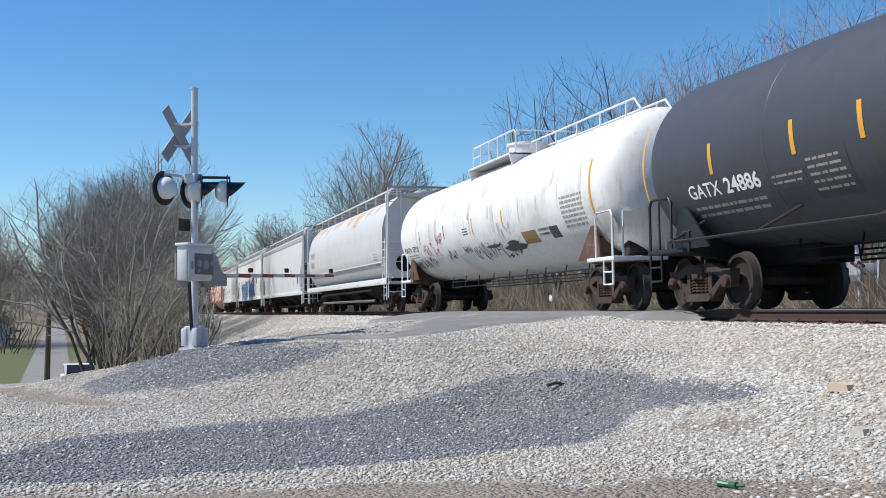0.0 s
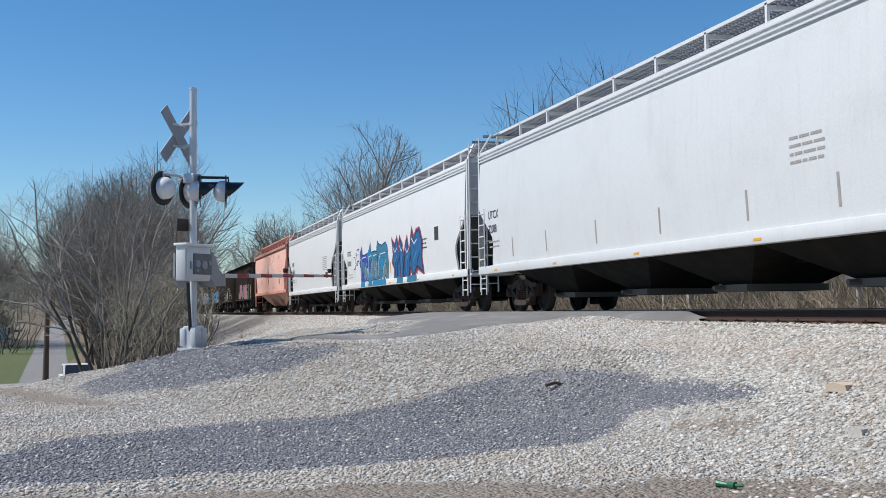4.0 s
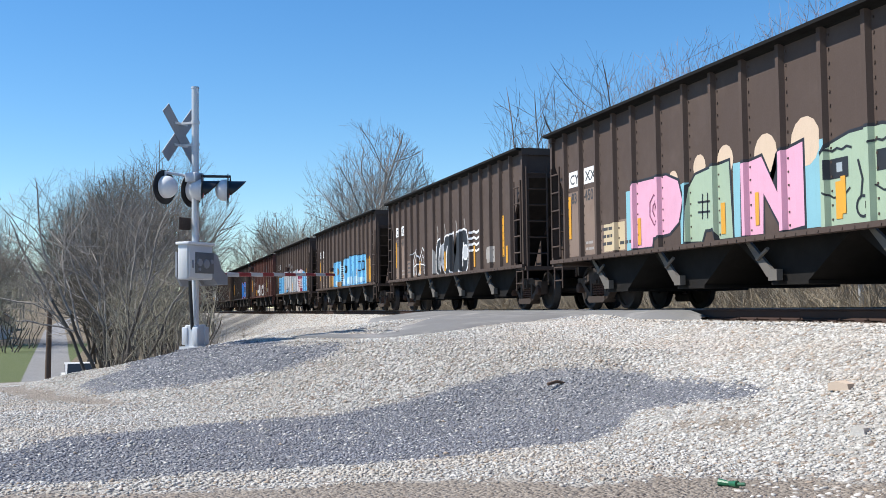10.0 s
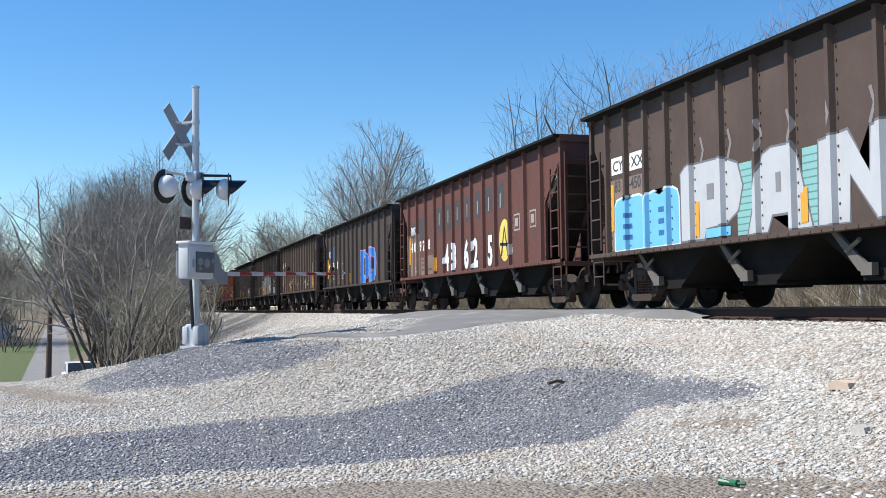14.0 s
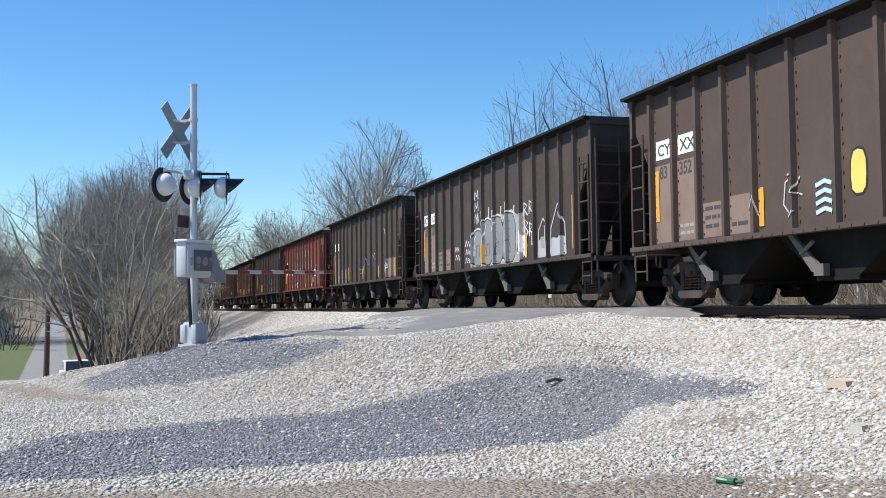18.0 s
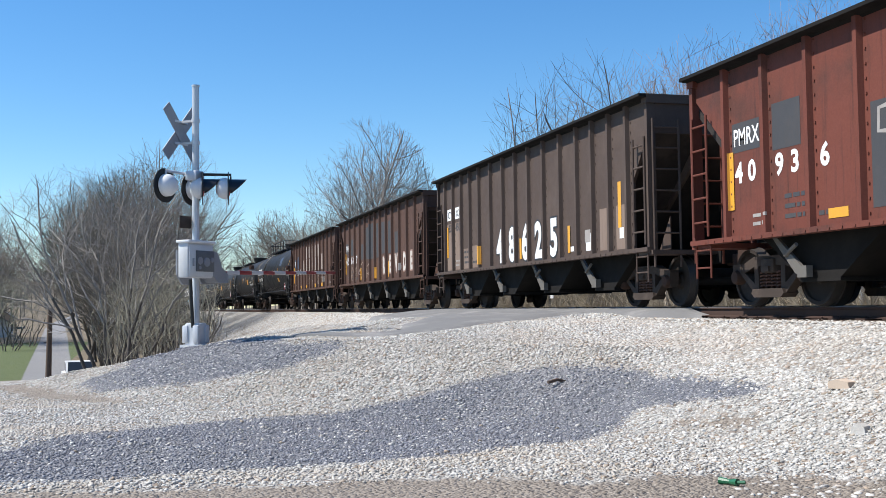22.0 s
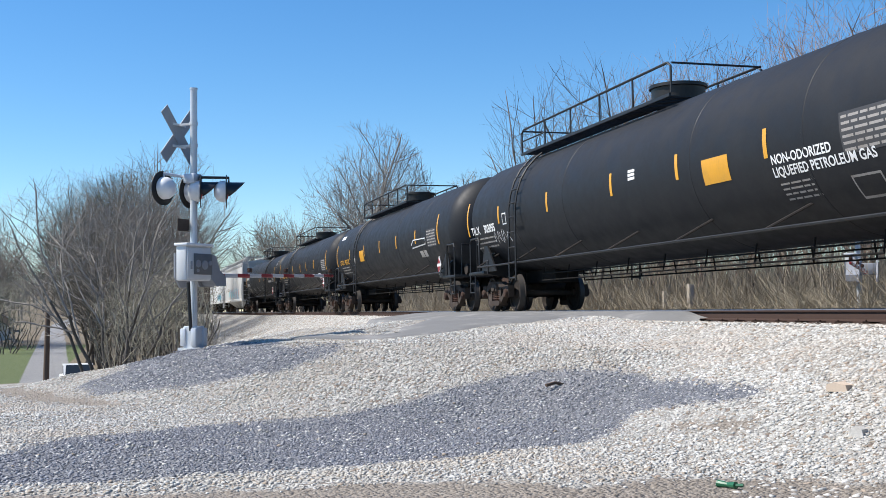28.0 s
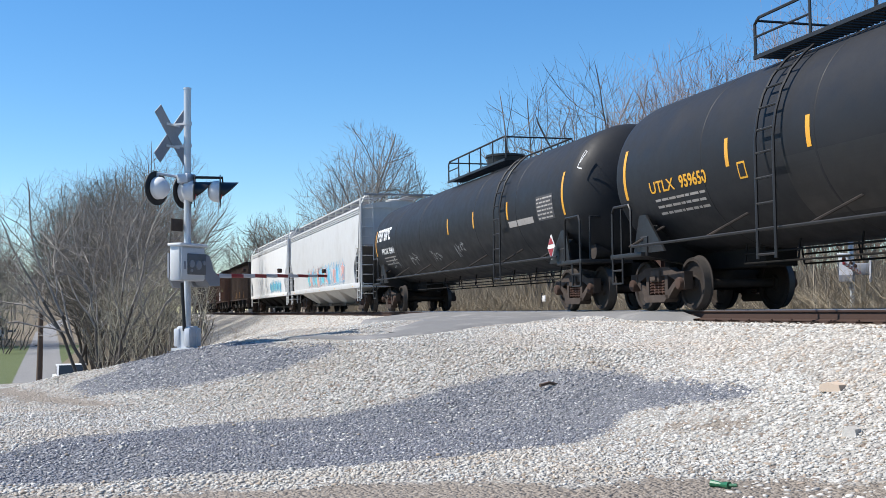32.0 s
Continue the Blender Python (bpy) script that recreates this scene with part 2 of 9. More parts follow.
# ---- mesh tools ----
class Geo:
    """Collects vertices and faces of one mesh."""

    def __init__(self):
        self.v, self.f = [], []

    def add(self, verts, faces):
        n = len(self.v)
        self.v += [tuple(p) for p in verts]
        self.f += [tuple(n + i for i in q) for q in faces]
        return self

    def box(self, x0, x1, y0, y1, z0, z1):
        p = [(x, y, z) for x in (x0, x1) for y in (y0, y1) for z in (z0, z1)]
        return self.add(p, [(0, 1, 3, 2), (4, 6, 7, 5), (0, 4, 5, 1), (2, 3, 7, 6), (0, 2, 6, 4), (1, 5, 7, 3)])

    def soft(self, x0, x1, y0, y1, z0, z1, r=0.02):
        """A box whose edges are chamfered."""
        bm = bmesh.new()
        bmesh.ops.create_cube(bm, size=1)
        for v in bm.verts:
            v.co = (x0 if v.co.x < 0 else x1, y0 if v.co.y < 0 else y1, z0 if v.co.z < 0 else z1)
        bmesh.ops.bevel(bm, geom=bm.edges[:], offset=r, segments=2, affect="EDGES", profile=0.5)
        bm.verts.index_update()
        self.add([v.co for v in bm.verts], [[v.index for v in f.verts] for f in bm.faces])
        bm.free()
        return self

    def prism(self, pts, axis, a, b):
        """A polygon (two coordinates) drawn out along an axis from a to b."""
        put = {"x": lambda u, w, k: (k, u, w), "y": lambda u, w, k: (u, k, w), "z": lambda u, w, k: (u, w, k)}[axis]
        n = len(pts)
        v = [put(u, w, a) for u, w in pts] + [put(u, w, b) for u, w in pts]
        return self.add(v, [tuple(range(n))[::-1], tuple(range(n, 2 * n))] + [(i, (i + 1) % n, n + (i + 1) % n, n + i) for i in range(n)])

    def rod(self, p, q, r, n=8, r2=None):
        p, q = Vector(p), Vector(q)
        d = (q - p).normalized()
        a = d.orthogonal().normalized()
        b = d.cross(a)
        ring = lambda c, k: [c + (a * math.cos(6.28318 * i / n) + b * math.sin(6.28318 * i / n)) * k for i in range(n)]
        return self.add(ring(p, r) + ring(q, r if r2 is None else r2), [tuple(range(n))[::-1], tuple(range(n, 2 * n))] + [(i, (i + 1) % n, n + (i + 1) % n, n + i) for i in range(n)])

    def pipe(self, pts, r, n=6):
        """A bent tube through the points."""
        pts = [Vector(p) for p in pts]
        rings, up = [], None
        for i, p in enumerate(pts):
            d = (pts[min(i + 1, len(pts) - 1)] - pts[max(i - 1, 0)]).normalized()
            a = (up - d * up.dot(d)) if up is not None else d.orthogonal()
            if a.length < 1e-4:
                a = d.orthogonal()
            a.normalize()
            up, b = a, d.cross(a)
            rings += [p + (a * math.cos(6.28318 * k / n) + b * math.sin(6.28318 * k / n)) * r for k in range(n)]
        f = [(i * n + k, i * n + (k + 1) % n, (i + 1) * n + (k + 1) % n, (i + 1) * n + k) for i in range(len(pts) - 1) for k in range(n)]
        return self.add(rings, f + [tuple(range(n))[::-1], tuple(range((len(pts) - 1) * n, len(pts) * n))])

    def lathe(self, profile, centre, axis="x", n=24):
        """Profile (along, radius) turned round an axis through centre."""
        put = {"x": lambda a, u, w: (a, u, w), "y": lambda a, u, w: (u, a, w), "z": lambda a, u, w: (u, w, a)}[axis]
        cx = Vector(centre)
        v = [cx + Vector(put(a, r * math.cos(6.28318 * k / n), r * math.sin(6.28318 * k / n))) for a, r in profile for k in range(n)]
        m = len(profile)
        f = [(i * n + k, i * n + (k + 1) % n, (i + 1) * n + (k + 1) % n, (i + 1) * n + k) for i in range(m - 1) for k in range(n)]
        if profile[0][1] > 1e-5:
            f.append(tuple(range(n))[::-1])
        if profile[-1][1] > 1e-5:
            f.append(tuple(range((m - 1) * n, m * n)))
        return self.add(v, f)

    def mesh(self, name, material, smooth=30):
        me = bpy.data.meshes.new(name)
        me.from_pydata(self.v, [], self.f)
        me.materials.append(material)
        if smooth:
            me.polygons.foreach_set("use_smooth", [True] * len(me.polygons))
            me.set_sharp_from_angle(angle=radians(smooth))
        return me


def part(name, geo, material, parent, label="", smooth=30):
    """Links a mesh as one part of a thing or of another part."""
    me = geo if isinstance(geo, bpy.types.Mesh) else geo.mesh(name, material, smooth)
    ob = new(name, me)
    ob.parent = parent
    return tagged(ob, label)


def thing(name, at=(0, 0, 0), turn=0, label="", category="", group="", kind=""):
    ob = new(name)
    ob.matrix_world = pose(*at, 0, 0, turn)
    return tagged(ob, label, category, group, kind)


def arc(cx, cz, r, a, b, n=8):
    return [(cx + r * math.cos(radians(a + (b - a) * i / n)), cz + r * math.sin(radians(a + (b - a) * i / n))) for i in range(n + 1)]


def letters(text, size, bold=0.0):
    """Letters in the built-in font as a flat bmesh in x and y."""
    cu = bpy.data.curves.new("letters", "FONT")
    cu.body, cu.size, cu.offset, cu.resolution_u = text, size, bold, 3
    cu.align_x = "LEFT"
    ob = bpy.data.objects.new("letters", cu)
    me = bpy.data.meshes.new_from_object(ob)
    bm = bmesh.new()
    bm.from_mesh(me)
    bpy.data.objects.remove(ob)
    bpy.data.curves.remove(cu)
    bpy.data.meshes.remove(me)
    return bm


def shapes(polys):
    """Flat polygons in x and y as a bmesh."""
    bm = bmesh.new()
    for p in polys:
        bm.faces.new([bm.verts.new((x, y, 0)) for x, y in p])
    return bm


def lay(bm, x, z, skin, proud, cuts_x=(), cuts_z=(), width=1.0, side=-1):
    """Lays flat artwork (x along the car, y up) on a car's side: skin(x, z) is how far the side stands out."""
    for v in bm.verts:
        v.co = (x + v.co.x * width, 0, z + v.co.y)
    xs, zs = [v.co.x for v in bm.verts], [v.co.z for v in bm.verts]
    if cuts_x:
        bmesh.ops.triangulate(bm, faces=bm.faces[:])
    for c in cuts_x:
        if min(xs) < c < max(xs):
            bmesh.ops.bisect_plane(bm, geom=bm.verts[:] + bm.edges[:] + bm.faces[:], plane_co=(c, 0, 0), plane_no=(1, 0, 0))
    for c in cuts_z:
        if min(zs) < c < max(zs):
            bmesh.ops.bisect_plane(bm, geom=bm.verts[:] + bm.edges[:] + bm.faces[:], plane_co=(0, 0, c), plane_no=(0, 0, 1))
    bm.verts.index_update()
    verts = [(v.co.x, side * (skin(v.co.x, v.co.z) + proud), v.co.z) for v in bm.verts]
    faces = [tuple(v.index for v in f.verts) for f in bm.faces]
    bm.free()
    g = Geo()
    g.v, g.f = verts, faces
    return g


# ---- ground ----
ROAD = [(18, 6, -0.3), (14, 1.8, -0.03), (12.2, 0.0, -0.02), (10.9, -1.5, -0.03), (9.2, -3.5, -0.25), (7.9, -5.1, -0.62), (5.7, -7.6, -1.3), (0, -12.2, -2.6), (-12, -14.0, -3.6), (-30, -14.8, -4.2), (-65, -17.2, -4.4), (-92, -18.9, -4.2), (-125, -20.8, -3.6), (-175, -24, -3.0), (-260, -27, -2.0), (-500, -10, 4)]


def road_at(X, Y):
    best, z = np.full(X.shape, 1e9), np.zeros(X.shape)
    for (ax, ay, az), (bx, by, bz) in zip(ROAD, ROAD[1:]):
        ux, uy = bx - ax, by - ay
        k = np.clip(((X - ax) * ux + (Y - ay) * uy) / (ux * ux + uy * uy), 0, 1)
        d = np.hypot(X - ax - k * ux, Y - ay - k * uy)
        z = np.where(d < best, az + k * (bz - az), z)
        best = np.minimum(best, d)
    return best, z


def step(a, b, x):
    k = np.clip((x - a) / (b - a), 0, 1)
    return k * k * (3 - 2 * k)


def smax(a, b, k):
    """The larger of two heights with a rounded crease."""
    h = np.clip(0.5 + 0.5 * (a - b) / k, 0, 1)
    return b + (a - b) * h + k * h * (1 - h)


def lumps(X, Y):
    r = np.zeros(X.shape)
    for i, (f, amp) in enumerate(((0.35, 0.05), (0.9, 0.03), (2.3, 0.012))):
        r += amp * np.sin(f * X + 1.7 * i) * np.cos(f * 1.13 * Y + 0.9 * i + 0.6 * np.sin(f * 0.7 * X))
    return r


def height(X, Y):
    bank = -0.2 - np.maximum(0, np.abs(Y) - 1.75) * 0.4
    near = -1.38 - 3.1 * step(15, -28, X) * step(-3, -9, Y)
    far = -0.9 + 22 * step(60, 420, Y)
    g = np.where(Y < 0, near, far) + 26 * step(-170, -420, X) * step(5, -90, Y)
    d, zr = road_at(X, Y)
    fill = zr - 0.1 - 0.02 * step(4.6, 5.4, d) - 0.065 * np.clip(d - 4.8, 0, 4.6) - 0.4 * np.maximum(0, d - 9.4)
    fill = np.where(Y > 3, -9, fill)
    h = smax(smax(bank, g, 0.25), fill, 0.2)
    return h + lumps(X, Y) * step(2.4, 4.5, np.abs(Y)) * step(3.6, 6.0, d)


def band(X, Y, path):
    """How far inside a winding strip (x, y, half width) each place lies; negative outside."""
    best = np.full(X.shape, -1e9)
    for (ax, ay, aw), (bx, by, bw) in zip(path, path[1:]):
        ux, uy = bx - ax, by - ay
        k = np.clip(((X - ax) * ux + (Y - ay) * uy) / (ux * ux + uy * uy), 0, 1)
        best = np.maximum(best, aw + k * (bw - aw) - np.hypot(X - ax - k * ux, Y - ay - k * uy))
    return best


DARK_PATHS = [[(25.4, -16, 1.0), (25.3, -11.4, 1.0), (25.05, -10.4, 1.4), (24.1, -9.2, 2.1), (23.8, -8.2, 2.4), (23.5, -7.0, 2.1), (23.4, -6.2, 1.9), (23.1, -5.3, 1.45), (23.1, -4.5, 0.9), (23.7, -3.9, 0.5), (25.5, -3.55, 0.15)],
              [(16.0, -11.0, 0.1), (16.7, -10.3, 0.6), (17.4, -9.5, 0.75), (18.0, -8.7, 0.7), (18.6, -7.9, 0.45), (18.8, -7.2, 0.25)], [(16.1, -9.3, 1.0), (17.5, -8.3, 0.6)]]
DIRT_PATHS = [[(27.6, -13, 0.6), (27.9, -9.9, 0.8), (28.1, -9, 0.8), (28.2, -8.1, 0.75), (28.8, -6.8, 0.35), (28.7, -5.9, 0.6), (29.0, -5.1, 0.5), (30.5, -4.8, 0.8)],
              [(25.4, -4.4, 0.08), (26.3, -4.15, 0.12)], [(13.0, -12.9, 0.2), (16.5, -11.6, 0.3), (18.5, -10.4, 0.15)], [(19.5, -5.4, 0.05), (21.0, -3.3, 0.1), (22.5, -2.3, 0.1)]]


TONGUE = [(13.2, -1.3, 2.0), (14.9, -2.6, 2.0), (16.0, -3.6, 1.5), (17.0, -4.7, 1.05), (17.8, -5.4, 0.62), (17.95, -6.1, 0.38), (17.6, -6.8, 0.2), (16.9, -7.6, 0.08)]


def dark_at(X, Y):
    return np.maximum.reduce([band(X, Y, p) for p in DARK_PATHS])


def dirt_at(X, Y):
    return np.maximum.reduce([band(X, Y, p) for p in DIRT_PATHS])


def axis(parts):
    return np.unique(np.round(np.concatenate([np.arange(a, b, s) for a, b, s in parts]), 3))


def ground_material():
    m, t, b = shader("gravel ground")
    geo = t.nodes.new("ShaderNodeNewGeometry")
    pos = geo.outputs["Position"]

    def mask(name, soft, rough, scale):
        a = t.nodes.new("ShaderNodeAttribute")
        a.attribute_name = name
        n = noise_tex(t, pos, scale, 5, 0.65)
        add = node(t, "ShaderNodeMath")
        add.operation = "MULTIPLY_ADD"
        t.links.new(n, add.inputs[0])
        add.inputs[1].default_value = rough
        t.links.new(a.outputs["Fac"], add.inputs[2])
        return ramp(t, add.outputs[0], rough * 0.5 - soft, rough * 0.5 + soft)

    def pebbles(scale):
        v = node(t, "ShaderNodeTexVoronoi", Scale=scale)
        t.links.new(pos, v.inputs["Vector"])
        sep = t.nodes.new("ShaderNodeSeparateColor")
        t.links.new(v.outputs["Color"], sep.inputs[0])
        return v.outputs["Distance"], sep.outputs[0], sep.outputs[1]

    d1, r1, r2 = pebbles(17)
    d2, r3, r4 = pebbles(38)
    stain = noise_tex(t, pos, 0.5, 6, 0.6)
    grey = blend(t, r1, (0.26, 0.245, 0.22), (0.5, 0.48, 0.44))
    grey = blend(t, ramp(t, r2, 0.75, 0.95), grey, (0.2, 0.155, 0.12))
    grey = blend(t, ramp(t, stain, 0.42, 0.68, 0.0, 0.55), grey, (0.3, 0.265, 0.22))
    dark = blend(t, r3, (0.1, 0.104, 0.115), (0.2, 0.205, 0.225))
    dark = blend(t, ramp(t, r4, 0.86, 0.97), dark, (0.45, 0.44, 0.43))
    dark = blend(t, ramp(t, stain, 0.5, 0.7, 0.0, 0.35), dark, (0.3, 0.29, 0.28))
    earth = blend(t, r3, (0.17, 0.14, 0.11), (0.3, 0.26, 0.215))
    grass = blend(t, noise_tex(t, pos, 3, 6), (0.055, 0.085, 0.022), (0.14, 0.165, 0.06))
    tar = blend(t, noise_tex(t, pos, 1.2, 6), (0.19, 0.19, 0.195), (0.3, 0.295, 0.29))
    litter = blend(t, noise_tex(t, pos, 2.0, 8, 0.7), (0.11, 0.085, 0.055), (0.26, 0.21, 0.14))
    c = blend(t, mask("earth", 0.1, 1.2, 1.6), grey, earth)
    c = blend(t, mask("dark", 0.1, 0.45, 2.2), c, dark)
    c = blend(t, mask("wild", 0.5, 3.0, 0.4), c, litter)
    c = blend(t, mask("grass", 0.5, 3.0, 0.25), c, grass)
    c = blend(t, mask("tar", 0.08, 0.35, 2.5), c, tar)
    # pits of the fine pebbles are darkened in the base colour as shade
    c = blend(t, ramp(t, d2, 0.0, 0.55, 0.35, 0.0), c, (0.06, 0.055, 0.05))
    t.links.new(c, b.inputs["Base Color"])
    b.inputs["Roughness"].default_value = 0.9
    mix = node(t, "ShaderNodeMath")
    mix.operation = "MULTIPLY_ADD"
    t.links.new(d1, mix.inputs[0])
    mix.inputs[1].default_value = 1.8
    t.links.new(d2, mix.inputs[2])
    bump(t, b, mix.outputs[0], 0.85, -0.03)
    return m


def build_ground():
    xs = axis([(-1400, -200, 40), (-200, -60, 5), (-60, 0, 1.0), (0, 8, 0.4), (8, 31, 0.14), (31, 60, 1.0), (60, 700, 40)])
    ys = axis([(-900, -60, 30), (-60, -20, 2), (-20, -14, 0.5), (-14, -1.2, 0.14), (-1.2, 4, 0.4), (4, 30, 1.5), (30, 1300, 40)])
    X, Y = np.meshgrid(xs, ys)
    Z = height(X, Y)
    nx = len(xs)
    v = np.stack([X, Y, Z], -1).reshape(-1, 3)
    i, j = np.meshgrid(np.arange(nx - 1), np.arange(len(ys) - 1))
    q = (j * nx + i).ravel()
    me = bpy.data.meshes.new("ground")
    me.from_pydata(v.tolist(), [], np.stack([q, q + 1, q + nx + 1, q + nx], -1).tolist())
    d, zr = road_at(X, Y)
    flare = 4.9 + 1.2 * step(-4, 0, Y)
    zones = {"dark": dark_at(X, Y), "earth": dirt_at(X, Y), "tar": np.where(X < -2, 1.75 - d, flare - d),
             "wild": np.where(Y > 0, Y - 4.5, np.where(X < 9, np.minimum(9.0 - X, np.abs(Y) - 5.0) - 1.0, -5.0)),
             "grass": np.where((Y < -15.5) & (X < -14), np.minimum(np.minimum(-14 - X, X + 118), 9.0) - 4.0 + 4 * step(-16, -40, Y) * step(-118, -104, X), -6.0)}
    for name, val in zones.items():
        at = me.attributes.new(name, "FLOAT", "POINT")
        at.data.foreach_set("value", np.clip(val, -9, 9).astype(np.float32).ravel())
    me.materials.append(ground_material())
    me.polygons.foreach_set("use_smooth", [True] * len(me.polygons))
    return tagged(new("ground", me), "pale crushed stone and dark gravel rising to a railway", kind="structure")


build_ground()

# asphalt of the crossing between and beside the rails, and the ramp down to the valley with a broken edge
g = Geo()
for y0, y1, z in ((-0.62, 0.62, -0.012), (0.9, 2.6, -0.02)):
    g.prism([(4.2 + 0.5 * y0, y0), (19.6 + 0.3 * y0, y0), (19.6 + 0.3 * y1, y1), (4.2 + 0.5 * y1, y1)], "z", -0.3, z)
rnd = random.Random(3)
lip = []
for k in range(52):
    x = 3.6 + 16.1 * k / 51
    e = step(19.75, 18.9, np.array([x]))[0]
    j = [rnd.uniform(-0.07, 0.07) for _ in range(3)]
    near = step(11.5, 15.0, np.array([x]))[0]
    drop = 0.12 * (1 - e)
    spots = [(-0.86, -0.015), (-0.98 - 0.22 * e, -0.025), (-1.06 - 0.42 * e, -0.075), (-1.16 - 0.62 * e, -0.17), (-1.3 - 0.75 * e, -0.34), (-1.35 - 0.8 * e, -0.6)]
    flat = [(-0.86, -0.012), (-1.3, -0.02), (-1.9, -0.05), (-2.6, -0.12), (-3.3, -0.22), (-3.6, -0.6)]
    row = [(fy + (yy - fy) * near, fz + (zz - fz) * near) for (yy, zz), (fy, fz) in zip(spots, flat)]
    lip.append([(x + (j[0] if q else 0), yy + (j[1 + q % 2] * near if q else 0), zz - drop) for q, (yy, zz) in enumerate(row)])
g.add([p for r in lip for p in r], [(i * 6 + q, (i + 1) * 6 + q, (i + 1) * 6 + q + 1, i * 6 + q + 1)[::-1] for i in range(51) for q in range(5)])
tagged(new("road", g.mesh("road", M_ASPHALT, 25)), "cracked grey asphalt crossing over the rails", kind="structure")

# the worn asphalt tongue off the crossing, thin and broken at its edges, its outline shaped to fit the camera's view
rnd = random.Random(12)
rows = []
for (ax, ay, aw), (bx, by, bw) in zip(TONGUE, TONGUE[1:]):
    n = Vector((by - ay, ax - bx)).normalized()
    for k in range(6):
        u = k / 6
        w = aw + u * (bw - aw)
        left, right = w * rnd.uniform(0.92, 1.06), w * rnd.uniform(0.9, 1.05)
        x, y = ax + u * (bx - ax), ay + u * (by - ay)
        row = []
        for q in range(9):
            e = -left + (left + right) * q / 8
            px, py = x + n.x * e, y + n.y * e
            z = float(height(np.array([px]), np.array([py]))[0])
            row.append((px, py, z + (-0.06 if q in (0, 8) else 0.028 + 0.012 * math.sin(2.1 * px + 1.3 * py))))
        rows.append(row)
g = Geo()
g.add([p for r in rows for p in r], [(i * 9 + q, (i + 1) * 9 + q, (i + 1) * 9 + q + 1, i * 9 + q + 1)[::-1] for i in range(len(rows) - 1) for q in range(8)])
tagged(new("road", g.mesh("road", M_ASPHALT, 40)), "pale worn asphalt strip leading off the crossing", kind="structure")

# ---- track ----
track = thing("track", label="rusty rails on dark wooden ties in pale ballast", category="railway", kind="structure")
for s in (-1, 1):
    y = s * 0.7525
    prof = [(-0.07, -0.17), (0.07, -0.17), (0.07, -0.158), (0.012, -0.14), (0.01, -0.045), (0.036, -0.035), (0.037, -0.012), (-0.037, -0.012), (-0.036, -0.035), (-0.01, -0.045), (-0.012, -0.14), (-0.07, -0.158)]
    rail = part("rail", Geo().prism([(y + u, w) for u, w in prof][::-1], "x", -420, 90), M_RAIL, track, "rusty steel rail", smooth=20)
    part("rail_head", Geo().prism([(y - 0.037, -0.012), (y - 0.03, 0.0), (y + 0.03, 0.0), (y + 0.037, -0.012)], "x", -420, 90), M_RAILTOP, rail, "polished rail head", smooth=0)
    g = Geo()
    for x in (-2.0, -14.0):
        g.box(x - 0.45, x + 0.45, y - 0.05, y - 0.012, -0.13, -0.05)
        for k in range(4):
            g.rod((x - 0.33 + 0.22 * k, y - 0.075, -0.09), (x - 0.33 + 0.22 * k, y - 0.04, -0.09), 0.018, 6)
    part("joint_bar", g, M_RAIL, rail)
TIE = Geo().soft(-0.115, 0.115, -1.3, 1.3, -0.36, -0.185, 0.012).mesh("tie", M_TIE)
PLATE = Geo().box(-0.1, 0.1, -0.18, 0.18, -0.186, -0.168).rod((0.06, -0.1, -0.17), (0.06, -0.1, -0.145), 0.014, 6).rod((-0.06, 0.1, -0.17), (-0.06, 0.1, -0.145), 0.014, 6).mesh("tie_plate", M_RAIL)
rnd = random.Random(6)
for i in range(110):
    x = 27.0 - 0.53 * i
    if 4.8 < x < 19.2:
        continue
    tie = part("tie", TIE, None, track)
    tie.matrix_local = pose(x + rnd.uniform(-0.03, 0.03), rnd.uniform(-0.04, 0.04), rnd.uniform(-0.01, 0.006), 0, 0, rnd.uniform(-1.2, 1.2))
    for s in (-1, 1):
        p = part("tie_plate", PLATE, None, tie)
        p.location = (0, s * 0.7525, 0)
g = Geo()
for i in range(640):
    x = -31.5 - 0.53 * i
    g.box(x - 0.115, x + 0.115, -1.3, 1.3, -0.36, -0.185)
tagged(part("distant_tie", g, M_TIE, track, smooth=0), kind="stuff")


# ---- loose stone ----
def stone_material(name, lo, hi, odd, share, tan=(0.4, 0.33, 0.25), stained=0.45):
    """Each stone its own shade, dusted with tan fines in drifts."""
    m, t, b = shader(name)
    geo = t.nodes.new("ShaderNodeNewGeometry")
    r = geo.outputs["Random Per Island"]
    c = blend(t, r, lo, hi)
    w = t.nodes.new("ShaderNodeTexWhiteNoise")
    w.noise_dimensions = "1D"
    t.links.new(r, w.inputs["W"])
    c = blend(t, ramp(t, w.outputs["Value"], 1 - share, 1 - share + 0.06), c, odd)
    n = noise_tex(t, geo.outputs["Position"], 45, 4, 0.7)
    c = blend(t, ramp(t, n, 0.4, 0.7, 0.0, 0.35), c, tuple(0.6 * k for k in lo))
    drift = ramp(t, noise_tex(t, geo.outputs["Position"], 0.55, 5, 0.65), 0.46, 0.66, 0.0, stained)
    c = blend(t, drift, c, tan)
    t.links.new(c, b.inputs["Base Color"])
    b.inputs["Roughness"].default_value = 0.88
    bump(t, b, n, 0.4, 0.006)
    return m


